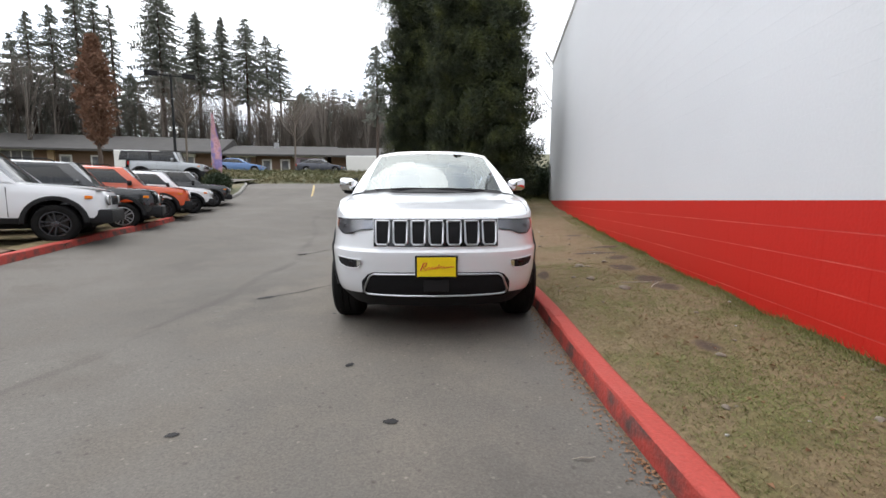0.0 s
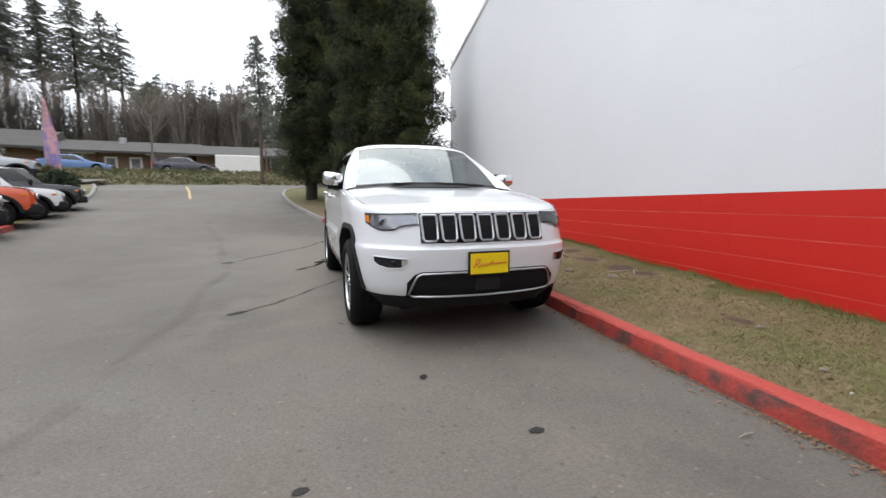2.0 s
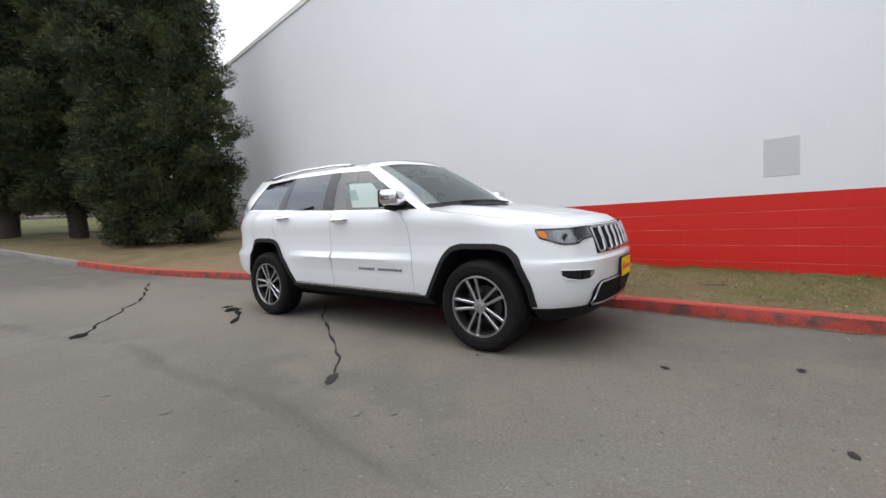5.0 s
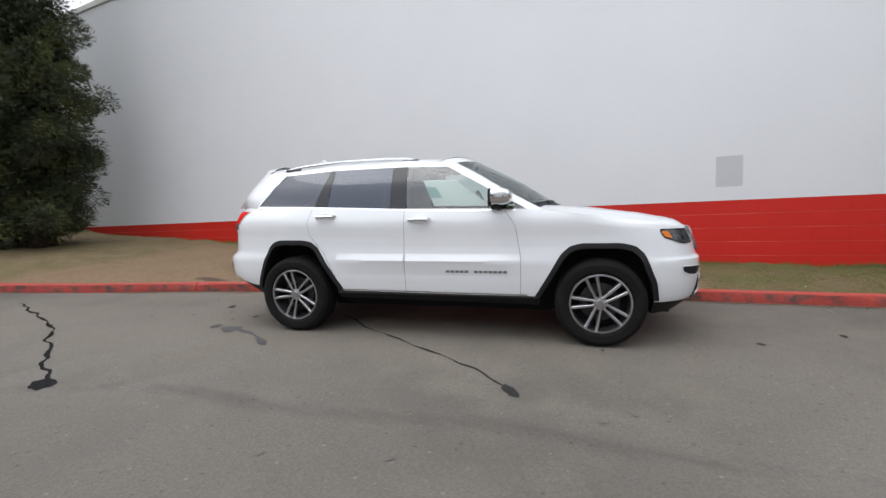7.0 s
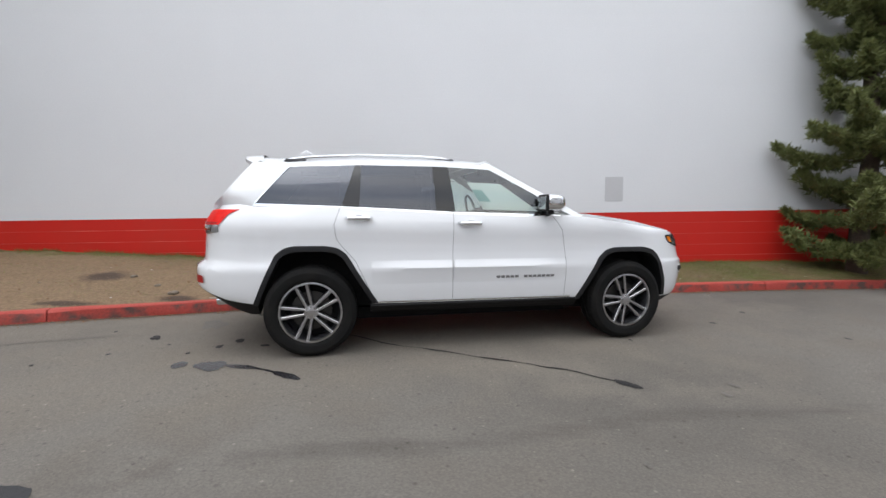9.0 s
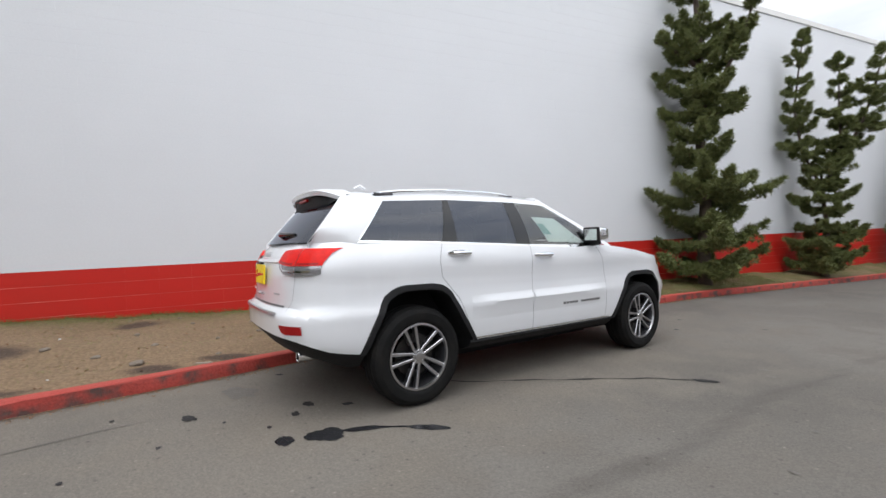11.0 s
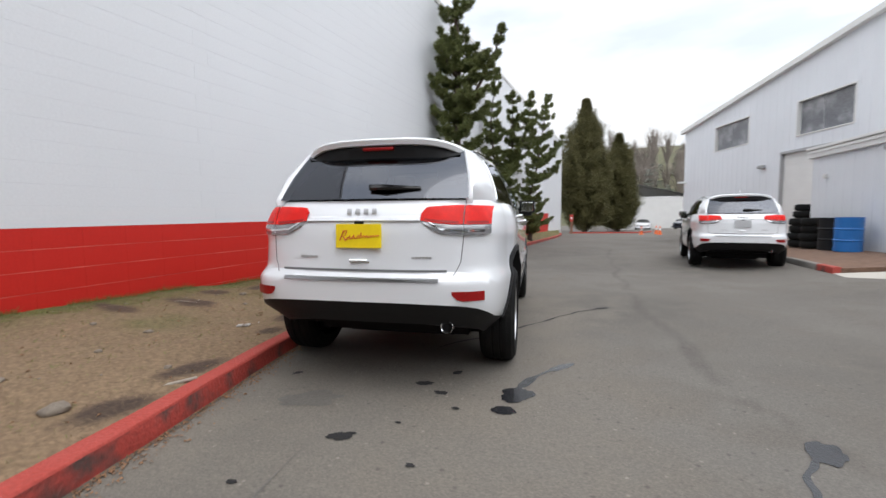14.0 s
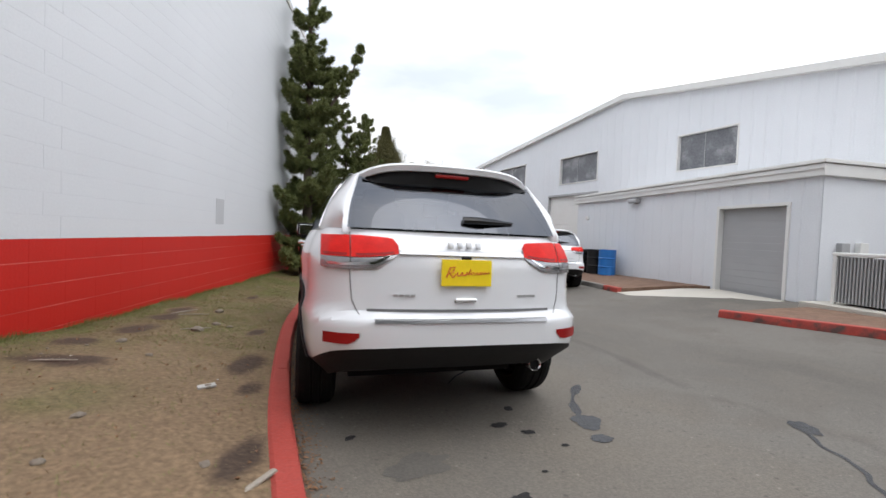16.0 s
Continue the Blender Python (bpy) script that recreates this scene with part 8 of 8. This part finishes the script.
# small white building at the lane's far end, with a car before it
shed = thing("white_shed", "small white gabled shed with a wide dark door", "building", Matrix.Translation((-5.0, -60.5, 0)) @ pose(0, 0, 0, 0, 0, 172))
part("wall", boxed(-1.5, 6.5, -8.0, 0.0, -2.0, 3.2), TRIM_WHITE, shed)
bm = bmesh.new()
grid(bm, [[(-1.9, y, 5.6), (-1.9, y, 5.4)] for y in (0.3, -8)])
rows = [[(a, y, zz) for y in (0.35, -8.2)] for a, zz in ((-2.6, 4.9), (-1.0, 5.5), (6.9, 3.4))]
grid(bm, rows)
part("roof", bm, DOOR_GREY, shed)
bm = bmesh.new()
bm.faces.new([bm.verts.new(p) for p in ((-1.5, 0.001, 3.2), (6.5, 0.001, 3.2), (6.5, 0.001, 3.5), (-1.0, 0.001, 5.4), (-1.5, 0.001, 5.2))])
part("gable", bm, TRIM_WHITE, shed)
part("door", boxed(-0.6, 2.8, 0.002, 0.05, -1.3, 1.8), PANE, shed)
parked_car("saloon_car", "white car parked before the shed", "", PAINT, Matrix.Translation((-5.9, -51.2, ground_z(-5.9, -51))) @ pose(0, 0, 0, 0, 0, 176), SALOON, dark=False, cladding=False)
parked_car("saloon_car", "dark car parked past the workshop hall", "", CAR_GREY, Matrix.Translation((-9.6, -44.0, ground_z(-9.6, -44))) @ pose(0, 0, 0, 0, 0, 150), SALOON, dark=False, cladding=False)

# withered columnar tree and bare street trees by the upper lot
clump_tree("withered_tree", "columnar tree holding withered brown leaves", -27.6, 26.3, 3.6, 8.3, 1.08, lambda f: lerp(((0, 0.15), (0.12, 0.2), (0.25, 0.8), (0.45, 1.0), (0.75, 0.7), (1, 0.1)), f), LEAF_BROWN, 150, 16, 0.16, 0.12, bare=1.2, seed=41, up=1.2)


def bare_tree(x, y, z, h, seed, label):
    r = random.Random(seed)
    t = thing("bare_tree", label, "tree", Matrix.Translation((x, y, z)), "bare street trees")
    bm = bmesh.new()
    tube(bm, [(0, 0, -0.5), (0.05, 0, h * 0.35), (0, 0.05, h * 0.8)], [h * 0.013, h * 0.009, h * 0.003], 8)
    for k in range(22):
        a = r.random() * 6.283
        f = 0.28 + 0.45 * r.random()
        q = h * 0.30 * (1.15 - f)
        b = Vector((0, 0, h * f))
        e = Vector((math.cos(a) * q, math.sin(a) * q, h * f + q * 1.3))
        tube(bm, [b, b.lerp(e, 0.5) + Vector((0, 0, -0.1 * q)), e], [h * 0.0045, h * 0.003, h * 0.001], 5)
        for s in range(4):
            c = b.lerp(e, 0.35 + 0.16 * s)
            g = c + Vector((r.uniform(-1, 1), r.uniform(-1, 1), r.uniform(0.4, 1.4))) * q * 0.45
            tube(bm, [c, g], [h * 0.002, h * 0.0008], 4)
    part("trunk", bm, TWIGS, t, "grey bare trunk and branches", smooth=40)


for k, (b, d, h) in enumerate(((-26.5, 44, 8.5), (-38.2, 44, 8.0), (-55.5, 42, 9.5), (-15.0, 47, 4.5))):
    x, y = far_spot(b, d)
    bare_tree(x, y, 4.0, h, 60 + k, "leafless street tree above the bank")
bare_tree(3.4, 27.0, 2.0, 10.0, 77, "leafless tree behind the wall's end")

# ---- marks on the asphalt ----


def decal(name, label, pts, material, lift=0.004, category="stain", group="marks on the asphalt"):
    """A flat mark lying on the road: a ragged ring of points round its middle."""
    bm = bmesh.new()
    cx, cy = sum(p[0] for p in pts) / len(pts), sum(p[1] for p in pts) / len(pts)
    c = bm.verts.new((cx, cy, ground_z(cx, cy) + lift))
    vs = [bm.verts.new((x, y, ground_z(x, y) + lift)) for x, y in pts]
    for a, b in zip(vs, vs[1:] + vs[:1]):
        bm.faces.new((c, a, b))
    ob = part(name, bm, material, None)
    return tagged(ob, label, category, group, "structure")


def blot(x, y, rx, ry, turn, seed, material, label, lift=0.004):
    r = random.Random(seed)
    a0 = radians(turn)
    pts = []
    for k in range(26):
        t = 2 * math.pi * k / 26
        q = 0.78 + 0.30 * noise.noise(Vector((math.cos(t) * 1.4, math.sin(t) * 1.4, seed * 1.7))) + r.uniform(-0.10, 0.12)
        u, v = rx * q * math.cos(t), ry * q * math.sin(t)
        pts.append((x + u * math.cos(a0) - v * math.sin(a0), y + u * math.sin(a0) + v * math.cos(a0)))
    decal("stain", label, pts, material, lift)


def streak(line, width, material, label, seed, name="crack", lift=0.003, wob=0.045, step=0.03):
    """A wandering strip, thin at its ends; seed sets its wander."""
    p = smooth_line(line, step)
    rows = []
    for i, q in enumerate(p):
        d = (p[min(i + 1, len(p) - 1)] - p[max(i - 1, 0)]).normalized()
        n = Vector((-d.y, d.x))
        c = q + n * wob * (noise.noise(Vector((i * 0.065, seed, 0))) + 0.35 * noise.noise(Vector((i * 0.17, seed, 5))))
        w = width * max(0.3, 0.8 + 1.0 * noise.noise(Vector((i * 0.12, seed, 2))) + 0.3 * noise.noise(Vector((i * 0.5, seed, 7)))) * min(1, 0.3 + i * 0.2, 0.3 + (len(p) - 1 - i) * 0.2)
        rows.append([(c.x + n.x * w * s, c.y + n.y * w * s, ground_z(c.x, c.y) + lift) for s in (-0.5, 0.5)])
    bm = bmesh.new()
    grid(bm, rows)
    ob = part(name, bm, material, None)
    return tagged(ob, label, name.replace("_", " "), "marks on the asphalt", "structure")


streak(((-1.75, 6.75), (-1.98, 6.35), (-2.26, 5.82), (-2.55, 5.15), (-2.75, 4.74), (-2.98, 4.45)), 0.024, CRACK, "wet dark crack running out from under the car", 1)
blot(-3.02, 4.40, 0.13, 0.055, 35, 2, STAIN, "dark wet patch at the crack's end")
streak(((-2.80, 11.5), (-3.0, 10.6), (-3.30, 9.55), (-3.70, 8.60), (-3.93, 8.20), (-3.99, 7.95), (-4.12, 7.72)), 0.036, WET, "wandering dark wet crack in the asphalt", 3, wob=0.08)
blot(-4.15, 7.66, 0.17, 0.10, 70, 4, WET, "dark wet patch at the crack's end")
blot(-2.62, 7.52, 0.16, 0.11, 80, 5, WET, "dark oily puddle mark by the rear wheel")
blot(-2.60, 7.78, 0.10, 0.065, 10, 6, WET, "dark oil spot")
streak(((-2.60, 7.45), (-2.68, 7.15), (-2.78, 6.95), (-2.90, 6.76)), 0.07, WET, "oily trickle from the puddle mark", 7, name="stain", wob=0.02)
for k, (x, y, r, t) in enumerate(((-1.99, 7.57, 0.075, 20), (-2.13, 7.29, 0.06, 60), (-2.16, 7.68, 0.055, 0), (-1.90, 8.39, 0.085, 30), (-2.33, 7.86, 0.03, 0), (-1.04, 7.74, 0.045, 50), (-0.92, 2.0, 0.05, 15), (-1.40, 2.69, 0.045, 70), (-1.98, 1.72, 0.045, 20), (-2.1, 8.15, 0.025, 0), (-3.2, 3.81, 0.05, 10), (-3.05, 3.65, 0.05, 30), (-3.97, 4.75, 0.04, 0), (-4.19, 5.4, 0.035, 0), (-2.35, 8.5, 0.03, 0), (-2.6, 8.9, 0.03, 40), (-1.7, 8.9, 0.03, 0), (-2.0, 3.9, 0.03, 0), (-4.4, 3.1, 0.03, 0), (-3.6, 9.3, 0.04, 0))):
    blot(x, y, r, r * 0.65, t, 20 + k, STAIN_FAINT if y > 3 and x < -3 else STAIN, "small dark oil spot on the asphalt")
blot(-1.44, 8.08, 0.24, 0.15, 30, 63, STAIN_FAINT, "broad faint grey stain", 0.003)
streak(((-1.80, 8.62), (-1.88, 8.95), (-2.0, 9.35), (-2.3, 10.2)), 0.016, STAIN_FAINT, "thin crack in the asphalt", 9)
streak(((-0.2, 12.2), (-0.9, 11.0), (-1.55, 10.45)), 0.02, STAIN_FAINT, "thin crack by the kerb", 10)
streak(((-9.6, 20.0), (-10.8, 22.9), (-12.0, 25.6)), 0.12, YELLOW_LINE, "faded yellow line on the lane", 12, name="road_line", wob=0.0)

# grit along the kerb's foot
rnd = random.Random(77)
kl = smooth_line(KERB, 0.1)
near = [p for p in kl if -4 < p.y < 11]
tris = []
for k in range(4200):
    p = rnd.choice(near)
    x, y = p.x - abs(rnd.gauss(0, 0.065)) - 0.004, p.y + rnd.uniform(-0.05, 0.05)
    z = ground_z(x, y) + 0.006
    s = rnd.uniform(0.004, 0.013)
    a = rnd.random() * 6.283
    c, d = math.cos(a) * s, math.sin(a) * s
    h = rnd.uniform(0.0, 0.010)
    tris.append(((x - c, y - d, z), (x + d * 0.7, y - c * 0.7, z + h), (x + c, y + d, z + 0.003)))
    tris.append(((x - c, y - d, z), (x + c, y + d, z + 0.003), (x - d * 0.6, y + c * 0.6, z + h * 0.6)))
tagged(tri_mesh("leaf_litter", np.array(tris), LITTER, None, kind="stuff"), "dead leaves and grit along the kerb foot", "litter", kind="stuff")
DIRT_EDGE = mat("kerbside_dirt", (0.100, 0.080, 0.060), 0.95, var=0.4, scale=6, fine=60, bump=0.7)
rows = []
for i, p in enumerate(near):
    w = 0.03 + 0.04 * noise.noise(Vector((p.y * 5.5, 3, 1)))
    rows.append([(p.x - max(w, 0.012), p.y, ground_z(p.x, p.y) + 0.0035), (p.x + 0.01, p.y, ground_z(p.x, p.y) + 0.006)])
bm = bmesh.new()
grid(bm, rows)
tagged(part("kerbside_dirt", bm, DIRT_EDGE, None), "line of dirt along the kerb foot", "dirt", kind="structure")

# ---- bare patches, grass, litter on the turf ----


def blades(count, seed, keep, size, y0=-4.0, y1=13.5):
    """Grass blades standing on the turf; keep: how likely a blade stays at a place."""
    r = np.random.default_rng(seed)
    out = []
    ys2 = r.uniform(y0, y1, count)
    fs = r.random(count)
    for yy, f in zip(ys2, fs):
        xk = on_line(KERB, yy) + 0.16
        x = xk + (WX - 0.01 - xk) * f
        if r.random() > keep(x, yy, f):
            continue
        z = turf_at(x, yy)
        if z is None:
            continue
        for b in range(3):
            h = size * (0.5 + r.random())
            a = r.random() * 6.283
            lx, ly = r.normal(0, 1.3, 2) * h
            w = 0.0018 + 0.0014 * r.random()
            px, py = x + r.normal(0, 0.012), yy + r.normal(0, 0.012)
            out.append(((px - w * math.cos(a), py - w * math.sin(a), z - 0.004), (px + w * math.cos(a), py + w * math.sin(a), z - 0.004), (px + lx, py + ly, z + h * 0.8)))
    return np.array(out)


GREEN_BLADE = mat("green_grass", (0.160, 0.178, 0.052), 0.8, var=0.2, scale=1.3, fine=20, bump=0, island=0.6)
DRY_BLADE = mat("dry_grass", (0.235, 0.180, 0.095), 0.85, var=0.18, scale=1.3, fine=20, bump=0, island=0.6)


def bareness(x, y):
    return max(math.exp(-((x - a) / b) ** 2 - ((y - c) / d) ** 2) for a, c, b, d in BARE)


def green_keep(x, y, f):
    if bareness(x, y) > 0.35:
        return 0.0
    if y > 6.2 and x < 1.45 and math.hypot(x - 0.6, (y - 7.6) * 0.8) > 0.4:
        return 0.05
    return (0.28 if y > 6.5 and f < 0.8 else 0.9) * max(0.0, 0.30 + 0.9 * noise.noise(Vector((x * 1.1, y * 1.1, 2))) + (0.6 if f > 0.84 else 0) + (0.22 if y < 2.0 + 1.2 * x else 0) - (0.22 if y > 6.5 and f < 0.75 else 0))


def dry_keep(x, y, f):
    if bareness(x, y) > 0.4:
        return 0.04
    return (0.22 if y > 6.2 else 1.0) * max(0.05, 0.6 - 0.7 * noise.noise(Vector((x * 1.1, y * 1.1, 2))))


tagged(tri_mesh("grass", blades(100000, 1, green_keep, 0.017), GREEN_BLADE, None, kind="stuff"), "short green grass blades on the turf", "grass", kind="stuff")
tagged(tri_mesh("grass", blades(90000, 2, dry_keep, 0.014), DRY_BLADE, None, kind="stuff"), "short dry grass blades on the turf", "grass", kind="stuff")
extra = []
r3 = np.random.default_rng(12)
for k in range(7000):
    yy = r3.uniform(-4, 13)
    x = WX - 0.012 - abs(r3.normal(0, 0.045))
    z = turf_at(min(x, WX - 0.002), yy)
    if z is None or noise.noise(Vector((yy * 1.7, 8, 0))) < -0.25:
        continue
    h = 0.055 * (0.4 + r3.random())
    w = 0.003
    a = r3.random() * 6.283
    extra.append(((x - w * math.cos(a), yy - w * math.sin(a), z - 0.01), (x + w * math.cos(a), yy + w * math.sin(a), z - 0.01), (x - abs(r3.normal(0, 0.4)) * h, yy + r3.normal(0, 0.5) * h, z + h)))
tagged(tri_mesh("grass", np.array(extra), GREEN_BLADE, None, kind="stuff"), "taller green grass along the wall foot", "grass", kind="stuff")


def pebble(x, y, s, seed, material, name="stone", label="small pale stone on the turf", flat=0.6):
    z = turf_at(x, y)
    if z is None:
        return
    r = random.Random(seed)
    bm = bmesh.new()
    bmesh.ops.create_icosphere(bm, subdivisions=2, radius=s)
    for v in bm.verts:
        q = 1 + 0.35 * noise.noise(v.co / s * 1.3 + Vector((seed, 0, 0)))
        v.co = Vector((v.co.x * q * 1.2, v.co.y * q, v.co.z * q * flat))
    st = part(name, bm, material, None, smooth=50)
    st.matrix_world = Matrix.Translation((x, y, z + s * flat * 0.3)) @ pose(0, 0, 0, 0, 0, r.uniform(0, 360))
    tagged(st, label, "stone", "stones on the turf")


for k, (x, y, s) in enumerate(((0.95, 4.55, 0.05), (0.55, 5.3, 0.03), (1.05, 2.75, 0.025), (1.12, 6.25, 0.04), (0.75, 2.05, 0.02), (1.3, 1.9, 0.02), (-0.05, 7.3, 0.03), (-0.45, 8.3, 0.025), (0.35, 7.9, 0.03), (0.9, 8.0, 0.025), (1.0, 8.7, 0.03), (0.2, 8.35, 0.025), (0.5, 9.2, 0.03), (-0.2, 9.4, 0.035), (1.4, 8.9, 0.025), (0.7, 6.6, 0.025), (0.1, 9.9, 0.04), (1.3, 3.7, 0.018), (0.85, 1.4, 0.02), (0.05, 8.95, 0.03), (0.69, 5.76, 0.055), (-0.58, 8.98, 0.06), (0.73, 5.21, 0.045))):
    pebble(x, y, s, k, STONE)
r5 = random.Random(4)
for k in range(60):
    y = r5.uniform(-1, 11)
    xk = on_line(KERB, y) + 0.2
    pebble(xk + (WX - 0.05 - xk) * r5.random(), y, r5.uniform(0.006, 0.016), 300 + k, PALE if k % 4 == 0 else STONE, label="tiny stone chip on the turf")


def stick(x, y, ln, turn, label="grey dry twig lying on the turf", r=0.006):
    z = turf_at(x, y)
    z = ground_z(x, y) if z is None else z
    a = radians(turn)
    bm = bmesh.new()
    bow = 0.02 * ln
    tube(bm, [(-ln / 2, 0, 0.01), (-ln * 0.1, bow, 0.014), (ln * 0.25, -bow * 0.4, 0.012), (ln / 2, bow * 0.8, 0.012)], [r * 0.6, r, r, r * 0.5], 6)
    s = part("twig", bm, WOOD_GREY, None, smooth=40)
    s.matrix_world = Matrix.Translation((x, y, z)) @ pose(0, 0, 0, 0, 0, turn)
    tagged(s, label, "twig", "twigs")


for x, y, ln, t in ((1.22, 4.85, 0.5, 12), (1.3, 4.7, 0.36, 60), (1.12, 7.0, 0.30, 5), (0.72, 5.72, 0.28, 20), (0.04, 1.80, 0.11, 14)):
    stick(x, y, ln, t, r=min(0.006, 0.03 * ln))
tris = []
for k in range(420):
    y = r5.uniform(-2, 12)
    xk = on_line(KERB, y) + 0.16
    x = xk + (WX - 0.03 - xk) * r5.random()
    z = turf_at(x, y)
    if z is None:
        continue
    s = r5.uniform(0.006, 0.018)
    a = r5.random() * 6.283
    c, d = math.cos(a) * s, math.sin(a) * s
    tris.append(((x - c, y - d, z + 0.006), (x + d * 0.7, y - c * 0.7, z + 0.012 + s * 0.4), (x + c, y + d, z + 0.008)))
    tris.append(((x - c, y - d, z + 0.006), (x + c, y + d, z + 0.008), (x - d * 0.6, y + c * 0.6, z + 0.010 + s * 0.3)))
tagged(tri_mesh("leaf_litter", np.array(tris), LITTER, None, kind="stuff"), "scattered dead leaves on the turf", "litter", kind="stuff")

for x, y, ln, wd, t, q, lab in ((-0.04, 7.30, 0.11, 0.07, 30, PALE, "flat pale scrap lying on the bare soil"), (-0.72, 8.42, 0.20, 0.03, 62, WOOD_GREY, "splinter of pale wood by the kerb")):
    bm = boxed(-ln / 2, ln / 2, -wd / 2, wd / 2, 0.0, 0.012, bevel=0.003)
    ob = part("scrap", bm, q, None)
    ob.matrix_world = Matrix.Translation((x, y, turf_at(x, y) + 0.004)) @ pose(0, 0, 0, 3, 2, t)
    tagged(ob, lab, "scrap")

# ground cover on the far bank
cs = []
for k in range(9000):
    x = r5.uniform(-46, 4)
    q = 27.3 + 6.9 * r5.random()
    y = q + 0.2 * (x + 10.9)
    cs.append((x, y, earth_z(x, y) + 0.05))
cs = np.array(cs)
tagged(tri_mesh("ground_cover", tufts(cs, np.repeat(np.array([[0, -0.4, 0.8]]), len(cs), 0), 0.13, 7, 0.9, 0.2), BLADE, None, kind="stuff"), "low rough olive grass on the bank", "ground cover", kind="stuff")

# ---- the wall's nearest blocks, one by one ----
me = bpy.data.meshes.new("block")
me.from_pydata([(x - WX, y, z) for x, y, z in block_verts(0.0002, 0.4062, 0.0028, COURSE - 0.0008, 0.010, 0.003)], [], BLOCK_FACES)
me.materials.append(WALL_RED)
for y, low in near_blocks:
    ob = new("block", me)
    ob.parent = wall
    ob.location = (WX + random.Random(int(y * 100) + int(low * 1000)).uniform(0, 0.0006), y, low)
